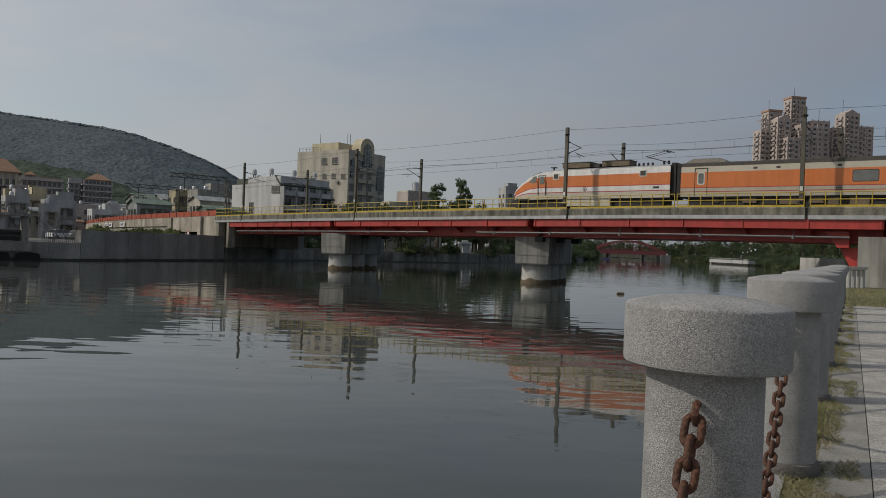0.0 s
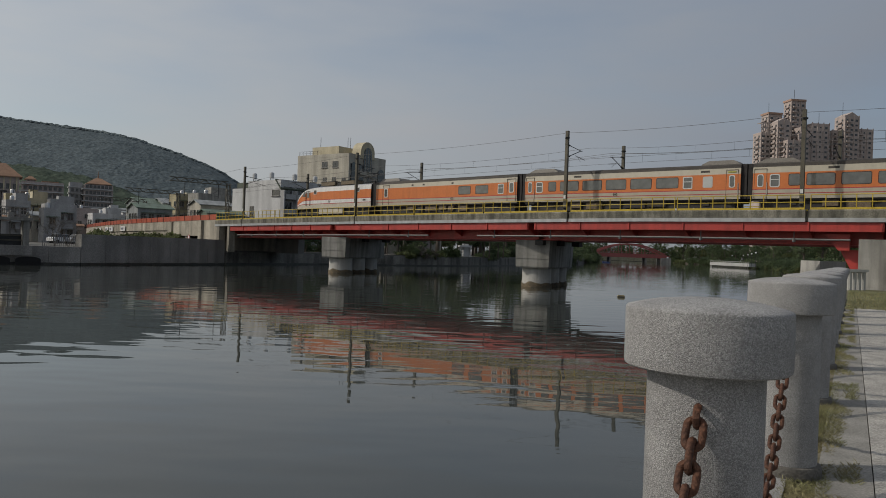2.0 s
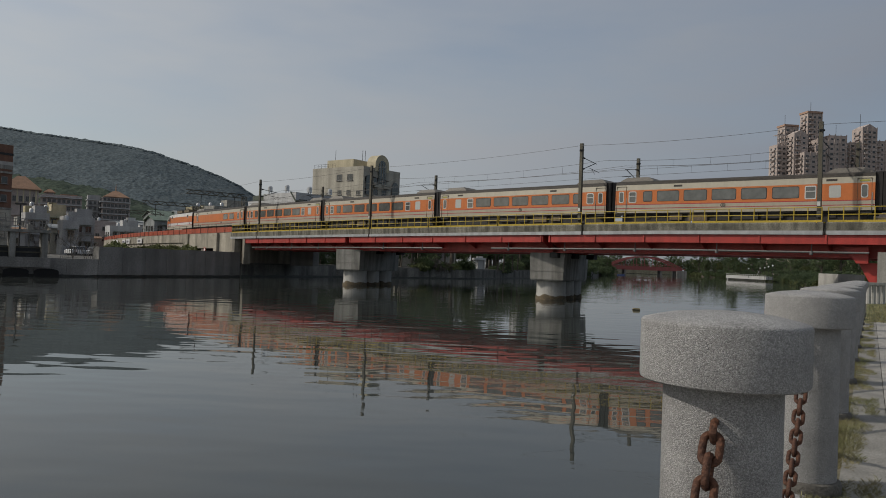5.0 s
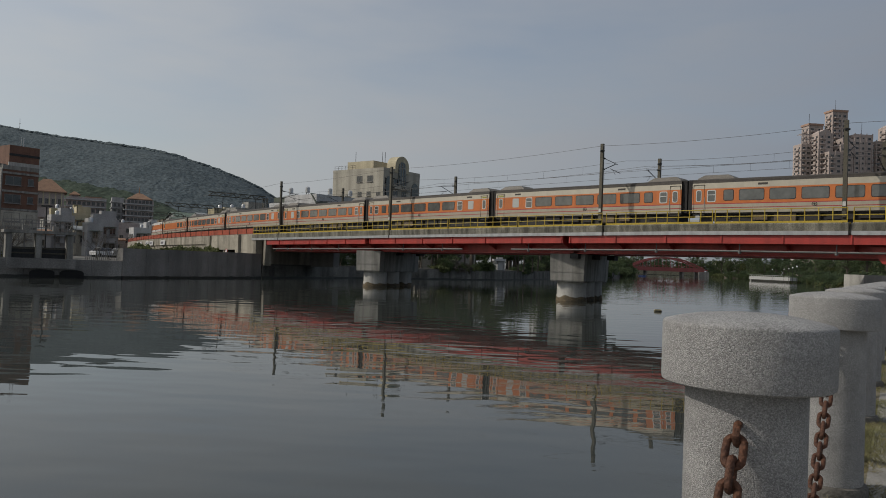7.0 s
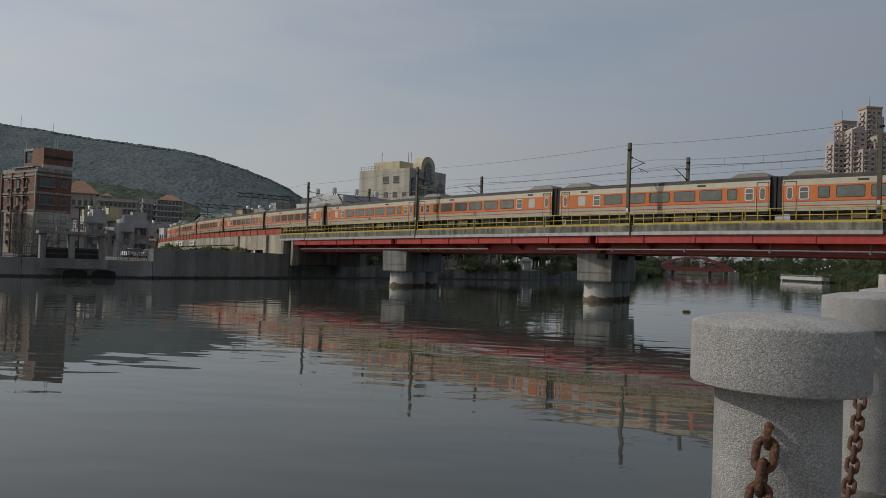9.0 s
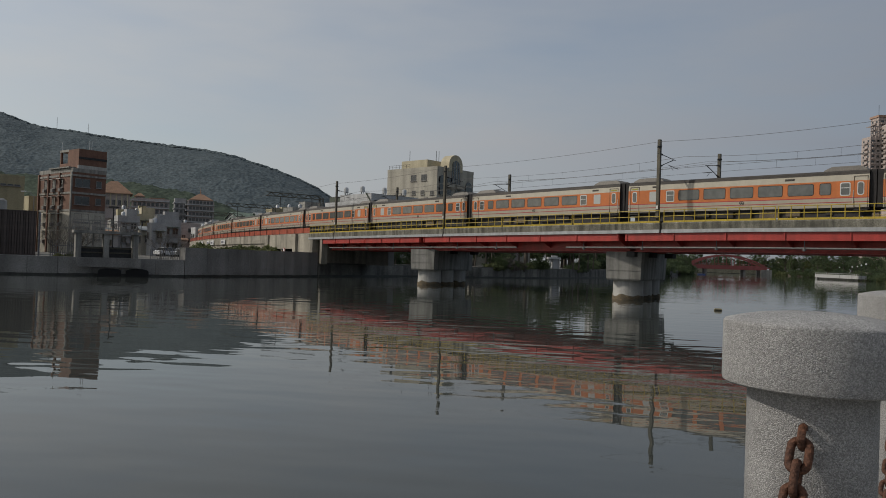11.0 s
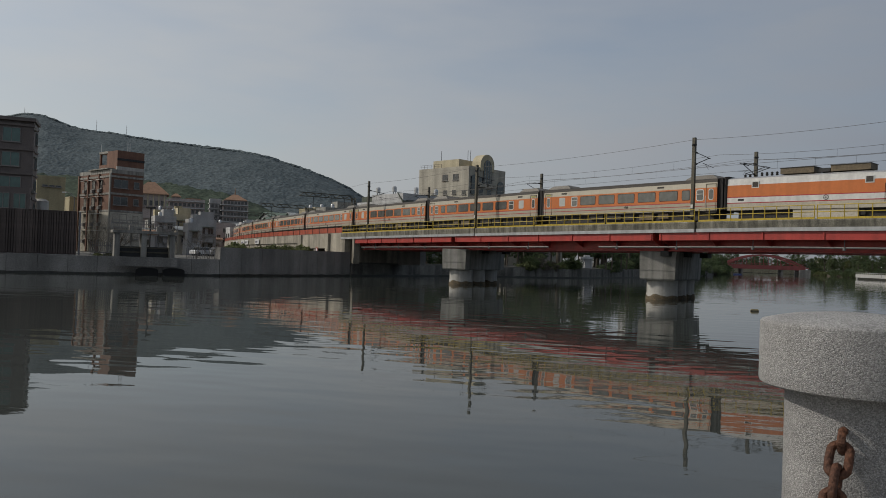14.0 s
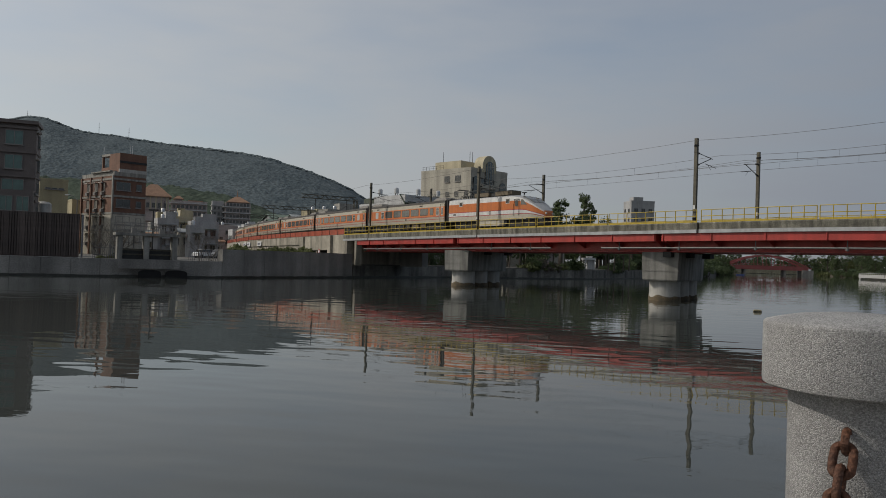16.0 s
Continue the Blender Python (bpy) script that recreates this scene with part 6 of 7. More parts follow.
for i in range(85):
    u = rt.uniform(-0.66, -0.30)
    d = rt.uniform(125, 300)
    if -0.64 < u < -0.52 and d < 150:
        continue
    near = min(((Vector((u * d, d, 0)) - bp(-40 - 4 * q, 0, 0, True)).length, q) for q in range(64))
    pl, hl = line_frame(-40 - 4 * near[1])
    if near[0] < 17 or (u > -0.47 and (Vector((u * d, d, 0)) - pl).dot(Vector((hl.y, -hl.x, 0))) > 0):
        continue
    top = 3 + d * rt.uniform(0.006, 0.026 + 0.016 * (d > 190)) - (2 if u > -0.42 else 0)
    town_house(u * d, d, rt.uniform(3, 6.5), rt.uniform(4, 7), max(5.2, top), rt.choice((30, 40, 50)), rt.choice(walls), rt.choice(("flat", "flat", "tin", "green", "tile")))

# ---- west bank: fence, sluice, cars, banners ----
FENCE = mat("brown_plank_fence", (0.115, 0.088, 0.078), 0.75, var=0.25, scale=1.2, fine=14, bump=0.25, streak=0.3, rnd=0.25)
fe = thing("plank_fence", "tall dark brown fence of upright planks on the river wall", "fence")
fa, fb = Vector((-52.0, 71.6, 0)), Vector((-75.0, 57.4, 0))
fd = (fb - fa).normalized()
fn = Vector((fd.y, -fd.x, 0))
if fn.y > 0:
    fn = -fn
rf = random.Random(4)
n = 110
plank = {}
for i in range(n):
    w, hgt, dep = rf.choice((0.16, 0.2, 0.24)), 4.62 + rf.choice((0, 0, 0.02, 0.05)), rf.choice((0.0, 0.05, 0.09))
    key = (w, hgt)
    if key not in plank:
        plank[key] = fixed(Geo().box(-w / 2, w / 2, 0, 0.06, 0, hgt).mesh("plank", FENCE))
    p = fa + fd * (0.12 + i * 0.245) + fn * dep
    part("plank", plank[key], None, fe, m=Matrix.Translation((p.x, p.y, 1.98)) @ Matrix.Rotation(math.atan2(fd.y, fd.x), 4, "Z"))
g = Geo()
for z in (2.4, 4.2, 6.4):
    g.beam(fa + Vector((0, 0, z)) - fn * 0.1, fb + Vector((0, 0, z)) - fn * 0.1, 0.1, 0.16)
g.beam(fa + Vector((0, 0, 4.3)) - fn * 0.16, fb + Vector((0, 0, 4.3)) - fn * 0.16, 0.03, 4.6)
g.beam(fa + Vector((0, 0, 6.62)), fb + Vector((0, 0, 6.62)), 0.2, 0.08)
part("fence_rail", g, FENCE, fe)
g = Geo()
g.beam(fa + Vector((0, 0, 1.95)) - fn * 0.04, fb + Vector((0, 0, 1.95)) - fn * 0.04, 0.1, 0.1)
part("sole_plate", g, TFRAME, fe, "pale metal sole plate")
part("end_board", Geo().box(-0.5, 0.5, 0, 0.08, 1.96, 6.6, Matrix.Translation((fa.x + 0.1, fa.y + 0.45, 0)) @ Matrix.Rotation(radians(120), 4, "Z")), mat("blue_grey_sheet", (0.12, 0.13, 0.16), 0.6, var=0.2), fe)

sl = thing("sluice_gate", "weathered concrete sluice gate frame with railings on top", "sluice gate")
sa_, sb_ = Vector((-48.3, 73.3, 0)), Vector((-43.9, 77.0, 0))
sd = (sb_ - sa_).normalized()
sn = Vector((-sd.y, sd.x, 0))
for k in (0.0, 0.48, 1.0):
    p = sa_.lerp(sb_, k)
    part("column", Geo().box(-0.27, 0.27, -0.3, 1.2, 1.9, 4.55, Matrix.Translation(p) @ Matrix.Rotation(math.atan2(sd.y, sd.x), 4, "Z")), CONC, sl)
m4 = Matrix.Translation(sa_) @ Matrix.Rotation(math.atan2(sd.y, sd.x), 4, "Z")
L_ = (sb_ - sa_).length
part("top_slab", Geo().box(-0.5, L_ + 0.5, -0.5, 1.6, 4.55, 4.85, m4), CONC, sl)
for k in range(2):
    x0 = 0.3 + k * L_ * 0.5
    part("gate_leaf", Geo().box(x0, x0 + L_ * 0.5 - 0.6, 0.5, 0.62, 1.9, 3.1, m4), DARKST, sl, "dark steel sluice leaf")
    part("gate_beam", Geo().box(x0, x0 + L_ * 0.5 - 0.6, 0.4, 0.5, 2.9, 3.05, m4).box(x0, x0 + L_ * 0.5 - 0.6, 0.4, 0.5, 2.4, 2.55, m4), POLE, sl)
    part("lift_screw", Geo().bar(m4 @ Vector((x0 + 1.2, 0.55, 3.0)), m4 @ Vector((x0 + 1.2, 0.55, 5.6)), 0.07, seg=6).box(x0 + 0.95, x0 + 1.45, 0.3, 0.8, 4.85, 5.4, m4), CONC_D, sl)
g = Geo()
for y in (-0.45, 1.55):
    for i in range(9):
        g.bar(m4 @ Vector((-0.45 + i * (L_ + 0.9) / 8, y, 4.85)), m4 @ Vector((-0.45 + i * (L_ + 0.9) / 8, y, 5.95)), 0.03, seg=4)
    for z in (5.2, 5.6, 5.95):
        g.bar(m4 @ Vector((-0.45, y, z)), m4 @ Vector((L_ + 0.45, y, z)), 0.025, seg=4)
part("railing", g, FRAME, sl)
part("culvert_head", Geo().box(-0.3, L_ + 0.3, -1.75, -1.5, 0.95, 1.9, m4), CONC_D, sl)
# No hole is cut: black slabs paint the shade inside the culverts.
for x0 in (1.8, 4.6):
    part("culvert_mouth", Geo().loft([[m4 @ Vector((x0 + 1.15 - 1.2 * math.cos(math.pi * k / 12), yy, -0.25 + 1.08 * math.sin(math.pi * k / 12) ** 0.22)) for k in range(13)] for yy in (-1.62, -1.55)]), mat("culvert_dark", (0.012, 0.012, 0.012), 0.9, bump=0), sl, "black slab painting the shade inside a culvert mouth")

# palisade and street lamps
g = Geo()
pa_, pb_ = Vector((-52.4, 74.6, 0)), Vector((-49.0, 75.0, 0))
fe2 = thing("palisade", "dark pointed palisade fence among weeds", "fence")
for i in range(16):
    p = pa_.lerp(pb_, i / 15)
    part("picket", Geo().bar((p.x, p.y, 1.85), (p.x, p.y, 3.5), 0.05, 0.03, 5), mat("grey_picket", (0.16, 0.16, 0.17), 0.6), fe2)
part("rail", Geo().beam((pa_.x, pa_.y, 3.1), (pb_.x, pb_.y, 3.1), 0.05, 0.08).beam((pa_.x, pa_.y, 2.3), (pb_.x, pb_.y, 2.3), 0.05, 0.08), mat("grey_picket", (0.16, 0.16, 0.17)), fe2)
fe3 = thing("palisade", "grey steel palisade beside the parking lot", "fence")
pa_, pb_ = Vector((-43.2, 79.0, 0)), Vector((-41.3, 83.5, 0))
for i in range(20):
    p = pa_.lerp(pb_, i / 19)
    part("picket", Geo().bar((p.x, p.y, 1.85), (p.x, p.y, 3.1), 0.04, 0.03, 5), mat("grey_picket", (0.16, 0.16, 0.17)), fe3)


def street_lamp(x, y, hgt, way, label):
    s = thing("street_lamp", label, "street lamp", "street lamps", m=Matrix.Translation((x, y, 1.85)))
    part("post", Geo().bar((0, 0, 0), (0, 0, hgt - 0.6), 0.08, 0.05, 8), FRAME, s)
    part("arm", Geo().bar((0, 0, hgt - 0.65), (way * 0.6, 0, hgt - 0.1), 0.04, seg=6).bar((way * 0.6, 0, hgt - 0.1), (way * 1.5, 0, hgt), 0.04, seg=6), FRAME, s)
    part("lamp_head", Geo().box(way * 1.4 - 0.3, way * 1.4 + 0.3, -0.13, 0.13, hgt - 0.05, hgt + 0.08), TFRAME, s)


street_lamp(-62.2, 85, 7.9, -1, "grey street lamp with a curved arm")
s_ = thing("lamp_post", "dark lamp post with a flat square head", "lamp post", m=Matrix.Translation((-51.5, 85, 1.85)))
part("post", Geo().bar((0, 0, 0), (0, 0, 6.1), 0.1, 0.08, 8), DARKST, s_)
part("lamp_head", Geo().box(-0.5, 0.5, -0.3, 0.3, 6.1, 6.3), DARKST, s_)


def car(x, y, yaw, paint, label):
    c = thing("parked_car", label, "car", "parked cars", m=pose(x, y, 1.9, 0, 0, yaw))
    prof = [(-2.1, 0.35), (2.1, 0.35), (2.15, 0.7), (1.9, 0.88), (1.0, 0.95), (-1.7, 1.0), (-2.1, 0.85)]
    part("body", Geo().loft([[Vector((a, yy, b)) for a, b in prof] for yy in (-0.85, 0.85)]), paint, c)
    part("cabin", Geo().loft([[Vector((-1.7, -0.8, 0.95)), Vector((1.05, -0.8, 0.95)), Vector((1.05, 0.8, 0.95)), Vector((-1.7, 0.8, 0.95))], [Vector((-1.2, -0.62, 1.45)), Vector((0.35, -0.62, 1.45)), Vector((0.35, 0.62, 1.45)), Vector((-1.2, 0.62, 1.45))]]), DGLASS, c)
    part("roof", Geo().box(-1.2, 0.35, -0.62, 0.62, 1.45, 1.5), paint, c)
    for a in (-1.35, 1.35):
        for yy in (-0.8, 0.8):
            part("wheel", Geo().bar((a, yy - 0.1, 0.32), (a, yy + 0.1, 0.32), 0.32, seg=14), DARKST, c)


CAR_W = mat("car_white", (0.7, 0.7, 0.7), 0.3, var=0.04, bump=0)
CAR_S = mat("car_silver", (0.45, 0.46, 0.48), 0.3, 0.5, var=0.04, bump=0)
CAR_D = mat("car_dark", (0.05, 0.055, 0.065), 0.3, var=0.04, bump=0)
for i, (m_, l_) in enumerate(((CAR_W, "white car parked behind the river wall"), (CAR_S, "silver car parked behind the river wall"), (CAR_W, "white car parked behind the river wall"), (CAR_D, "dark car parked behind the river wall"), (CAR_S, "silver car parked behind the river wall"), (CAR_W, "white car parked behind the river wall"))):
    car(-60.4 + 2.35 * (i % 2) - 2.4 * (i // 2), 116 + 1.2 * (i % 2) + 5.2 * (i // 2), 63, m_, l_)

bn = mat("white_banner", (0.62, 0.62, 0.62), 0.7, var=0.08, scale=2, bump=0)
for s0 in (-117.5, -113.6, -104.5, -99.8, -89.0):
    b = thing("banner", "white cloth banner with a grey printed block", "banner", "banners on the viaduct")
    part("sheet", ribbon(Geo(), s0, s0 + 3.6, rect(3.45, 3.49, -1.55, -0.62), 2), bn, b)
    part("printed_block", ribbon(Geo(), s0 + 0.5, s0 + 2.4, rect(3.49, 3.505, -1.3, -0.9), 2), mat("banner_print", (0.2, 0.2, 0.24), 0.7, bump=0), b)
sg_ = thing("road_sign", "small round red-rimmed traffic sign on the viaduct wall", "traffic sign")
c_ = bp(-51.6, 3.5, -2.75)
hh = line_frame(-51.6)[1]
ln = Vector((hh.y, -hh.x, 0))
part("sign_rim", Geo().bar(c_, c_ + ln * 0.03, 0.42, seg=20), RED, sg_)
part("sign_face", Geo().bar(c_ + ln * 0.03, c_ + ln * 0.04, 0.3, seg=20), bn, sg_)

# ---- vegetation ----
def leaf_mat(name, a, b):
    m = mat(name, a, 0.7, var=0.12, scale=0.5, fine=3, bump=0, col2=b, isl=0.4, spec=0.25)
    n, l = m.node_tree.nodes, m.node_tree.links
    tl = n.new("ShaderNodeBsdfTranslucent")
    l.new(n["Principled BSDF"].inputs["Base Color"].links[0].from_socket, tl.inputs["Color"])
    ms = n.new("ShaderNodeMixShader")
    ms.inputs["Fac"].default_value = 0.4
    l.new(n["Principled BSDF"].outputs["BSDF"], ms.inputs[1]), l.new(tl.outputs["BSDF"], ms.inputs[2])
    l.new(ms.outputs["Shader"], n["Material Output"].inputs["Surface"])
    return m


LEAF = [leaf_mat("leaf_mid", (0.105, 0.135, 0.06), (0.065, 0.09, 0.044)), leaf_mat("leaf_dark", (0.075, 0.105, 0.05), (0.05, 0.072, 0.037)), leaf_mat("leaf_light", (0.15, 0.165, 0.07), (0.095, 0.115, 0.05))]
BARK = mat("grey_bark", (0.12, 0.10, 0.08), 0.9, var=0.3, scale=2, fine=12, bump=0.5, streak=0.2)


def crown_geo(seed, w, h, z0, clumps, leaves, size):
    r = random.Random(seed)
    g = Geo()
    tips = []
    for c in range(clumps):
        a, q = r.random() * math.tau, r.random() ** 0.5
        zz = r.random()
        env = math.sin(math.pi * min(0.97, 0.12 + zz * 0.85)) ** 0.6
        p = Vector((math.cos(a) * q * w * env * r.uniform(0.75, 1.15), math.sin(a) * q * w * env * r.uniform(0.75, 1.15), z0 + zz * h))
        tips.append(p)
        rad = r.uniform(0.16, 0.30) * w
        for k in range(leaves):
            d = Vector((r.gauss(0, 1), r.gauss(0, 1), r.gauss(0, 0.75)))
            d = d.normalized() * rad * r.random() ** 0.4
            n1 = Vector((r.gauss(0, 1), r.gauss(0, 1), r.gauss(0, 1))).normalized()
            n2 = n1.orthogonal().normalized()
            s = size * r.uniform(0.6, 1.3)
            o = p + d
            g.add([o - n1 * s, o + n2 * s * 0.5, o + n1 * s, o - n2 * s * 0.5], [(0, 1, 2, 3)])
    return g, tips


def tree(label, seed, hgt, w, leaf, at, clumps=34, leaves=46, size=0.24, bare=0.35):
    t = thing("tree", label, "tree", "trees along the river", m=Matrix.Translation(at))
    g, tips = crown_geo(seed, w, hgt * (1 - bare), hgt * bare, clumps, leaves, size)
    part("crown", g, leaf, t, fix=False)
    tr = Geo().bar((0, 0, -0.3), (0.1, 0.05, hgt * bare * 1.1), 0.035 * hgt, 0.024 * hgt, 8).bar((0.1, 0.05, hgt * bare * 1.08), (0, 0.1, hgt * 0.8), 0.024 * hgt, 0.008 * hgt, 7)
    for p in tips[::3]:
        tr.bar((0.05, 0.05, min(p.z * 0.75, hgt * 0.7)), p, 0.010 * hgt, 0.003 * hgt, 5)
    part("trunk", tr, BARK, t)
    return t


def bush(label, seed, w, h, leaf, at, size=0.16):
    t = thing("bush", label, "bush", "bushes along the river", m=Matrix.Translation(at))
    g, tips = crown_geo(seed, w, h, 0.05, 30, 46, size)
    part("foliage", g, leaf, t, fix=False)
    st = Geo()
    for p in tips[::3]:
        st.bar((p.x * 0.15, p.y * 0.15, -0.2), p, 0.05, 0.015, 5)
    part("stem", st, BARK, t)
    return t


rv = random.Random(77)
base = [tree("leafy dark green broad-crowned tree on the river bank", 1, 9, 3.6, LEAF[1], (-4, 139, 1.9)), tree("leafy mid-green tree on the river bank", 2, 8, 3.0, LEAF[0], (4, 152, 1.9)), tree("tall loose-crowned green tree on the river bank", 3, 11, 3.4, LEAF[0], (16, 190, 1.9)), tree("light green young tree on the river bank", 4, 6.5, 2.4, LEAF[2], (22, 200, 1.9))]
bushes = [bush("dense dark green bush at the riverside", 11, 2.6, 2.6, LEAF[1], (-22.6, 119.5, 2.0)), bush("mid-green leafy bush at the riverside", 12, 2.2, 2.0, LEAF[0], (-5, 136.5, 2.1)), bush("pale green weedy bush behind the wall", 13, 1.6, 1.3, LEAF[2], (-43.5, 93, 2.6))]


def strew(src, x, y, z, k):
    copy_thing(src, Matrix.Translation((x, y, z)) @ Matrix.Rotation(rv.random() * math.tau, 4, "Z") @ Matrix.Diagonal((k * rv.uniform(0.9, 1.1), k * rv.uniform(0.9, 1.1), k * rv.uniform(0.85, 1.15), 1)))


def along(pts, n, off0, off1, kinds, z, k0, k1):
    segs = [(Vector(a), Vector(b)) for a, b in zip(pts, pts[1:])]
    tot = sum((b - a).length for a, b in segs)
    for i in range(n):
        t = (i + rv.random()) / n * tot
        for a, b in segs:
            if t <= (b - a).length:
                break
            t -= (b - a).length
        d = (b - a).normalized()
        p = a + d * min(t, (b - a).length) + Vector((-d.y, d.x)) * rv.uniform(off0, off1)
        strew(rv.choice(kinds), p.x, p.y, z, rv.uniform(k0, k1))


far_left = [(-19, 121.5), (-9.4, 129.5), (3.2, 144.5), (16, 173.5), (37, 222), (57, 300)]
along(far_left[3:], 22, 3.0, 10.0, base, 1.9, 0.5, 0.68)
along(far_left[1:], 44, 12.0, 26.0, base[:2], 1.9, 0.9, 1.1)
along([(10, 175), (24, 215), (40, 260)], 22, 4.0, 16.0, base[:3], 1.9, 0.9, 1.05)
along([(-9, 131.5), (3, 146)], 12, 5.0, 11.0, base, 1.9, 0.45, 0.6)
along(far_left[3:], 34, 1.0, 3.0, bushes[:2], 1.6, 0.7, 1.2)
# Hedge mostly in the palest leaf: its sunlight is put into the colour.
along([(-7.0, 132.2), (2.4, 143.4)], 14, 0.1, 0.9, [bushes[2], bushes[2], bushes[1]], 1.3, 0.85, 1.15)
along([(8.2, 155), (15.4, 171)], 8, 0.2, 1.6, bushes[:2], 1.2, 0.6, 0.95)
along([(-24, 119), (-15, 127)], 7, 1.0, 4.0, [bushes[0]], 1.9, 0.9, 1.4)
along([(30, 214), (46, 258)], 14, -1.0, 3.0, [bushes[0], bushes[1]], 0.2, 1.2, 1.9)
far_right = [(50, 90), (70, 132), (95, 204), (124, 268), (140, 330), (147, 405), (150, 452), (158, 516)]
along(far_right, 140, -28.0, -4.0, base, 1.0, 0.75, 1.15)
along(far_right[1:], 130, -4.0, 1.2, bushes, 0.0, 1.0, 1.8)
along([(60, 305), (74, 360), (94, 446)], 34, 1.0, 16.0, base, 1.0, 0.6, 1.0)
along([(60, 305), (74, 360), (94, 446)], 30, -0.5, 3.0, bushes[:2], 0.2, 1.0, 1.7)
along([(96, 524), (172, 524)], 30, 0.0, 18.0, base, 1.0, 0.8, 1.25)
along([(160, 505), (230, 460)], 16, 0.0, 20.0, base, 1.0, 1.4, 1.9)
along([(-90, 640), (330, 600)], 26, 0.0, 40.0, base, 0.5, 1.4, 2.0)
along([(-37.8, 86.5), (-33.5, 99.0)], 22, 2.5, 7.0, [bushes[2]], 2.3, 0.5, 0.9)
along([(-50, 128), (-40, 110)], 24, -6.0, 0.0, [bushes[2]], 2.2, 0.8, 1.3)
along([(-50.5, 73.0), (-45.0, 77.5)], 9, 1.4, 2.6, [bushes[2]], 1.7, 0.35, 0.6)
big = tree("tall dark leafy tree standing over the railway", 31, 14.4, 3.0, LEAF[0], (-1.4, 160, 1.9), 70, 50, 0.26, 0.42)
strew(big, 3.2, 160.5, 1.9, 0.98)
along(far_left[1:5], 34, 28.0, 55.0, base, 1.9, 0.95, 1.08)
# flowering hedge on the far bank
hd = bush("flowering hedge bush with dusty pink blossom", 40, 2.4, 2.2, mat("pink_blossom_leaf", (0.11, 0.07, 0.065), 0.8, var=0.15, scale=2.5, fine=6, bump=0, col2=(0.045, 0.06, 0.03), isl=0.4), (-4.4, 135.6, 1.2))
strew(hd, -2.2, 138.4, 1.2, 0.8)

# kiosk, fence and palms behind the far wall
ki = thing("kiosk", "small white flat-roofed riverside kiosk on pillars", "kiosk", m=pose(3.6, 148.5, 1.8, 0, 0, 20) @ Matrix.Diagonal((0.72, 0.72, 0.86, 1)))
part("roof_slab", Geo().box(-0.2, 2.9, -0.2, 2.4, 2.3, 2.75), W_WHITE, ki)
part("back_wall", Geo().box(0.9, 2.6, 0.6, 2.2, 0, 2.3), W_WHITE, ki)
for x in (0.0, 2.5):
    for y in (0.0, 2.0):
        part("pillar", Geo().box(x, x + 0.25, y, y + 0.25, 0, 2.3), W_WHITE, ki)
for x in (0.6, 1.3, 1.9):
    part("roof_box", Geo().box(x, x + 0.4, 0.6, 1.1, 2.75, 3.15), TFRAME, ki)
ft = thing("garden_fence", "pale slatted garden fence behind the river wall", "fence", m=pose(0.6, 143.5, 1.75, 0, 0, 48))
for i in range(5):
    part("slat", Geo().box(0, 3.0, -0.03, 0.03, 0.25 + 0.26 * i, 0.40 + 0.26 * i), TFRAME, ft)
for x in (0.0, 1.5, 2.9):
    part("post", Geo().box(x, x + 0.12, 0.03, 0.13, 0, 1.6), FRAME, ft)


def palm(x, y, z, hgt, seed):
    r = random.Random(seed)
    t = thing("palm", "slender palm with drooping grey-green fronds", "palm tree", "palms on the bank", m=Matrix.Translation((x, y, z)))
    part("trunk", Geo().bar((0, 0, -0.2), (0.1, 0, hgt * 0.5), 0.17, 0.13, 8).bar((0.1, 0, hgt * 0.5), (0.05, 0.1, hgt), 0.13, 0.11, 8), BARK, t)
    g = Geo()
    for i in range(16):
        a = i * 2.4 + r.uniform(-0.2, 0.2)
        up = r.uniform(-0.1, 1.0)
        out = Vector((math.cos(a), math.sin(a), 0))
        side = Vector((-out.y, out.x, 0))
        ln = r.uniform(1.5, 2.1)
        for k in range(12):
            q = (k + 0.5) / 12
            c = Vector((0.05, 0.1, hgt)) + out * (ln * q) + Vector((0, 0, ln * (up * q - (0.55 + up * 0.7) * q * q)))
            w = 0.55 * math.sin(math.pi * min(0.95, 0.15 + 0.8 * q))
            for sg in (-1, 1):
                e = c + side * sg * w + out * 0.18 - Vector((0, 0, 0.25 * w + r.uniform(0, 0.12)))
                g.add([c - out * 0.06, c + out * 0.06, e], [(0, 1, 2)])
    part("fronds", g, LEAF[0], t, fix=False)


for i, (x, y, hgt) in enumerate(((8.2, 151, 3.4), (9.6, 155, 3.9), (11.8, 160, 3.2), (13.2, 163, 4.0), (-8.5, 134, 3.6), (-7.6, 137, 4.2), (-10.3, 133, 3.3))):
    palm(x, y, 1.9, hgt, i)

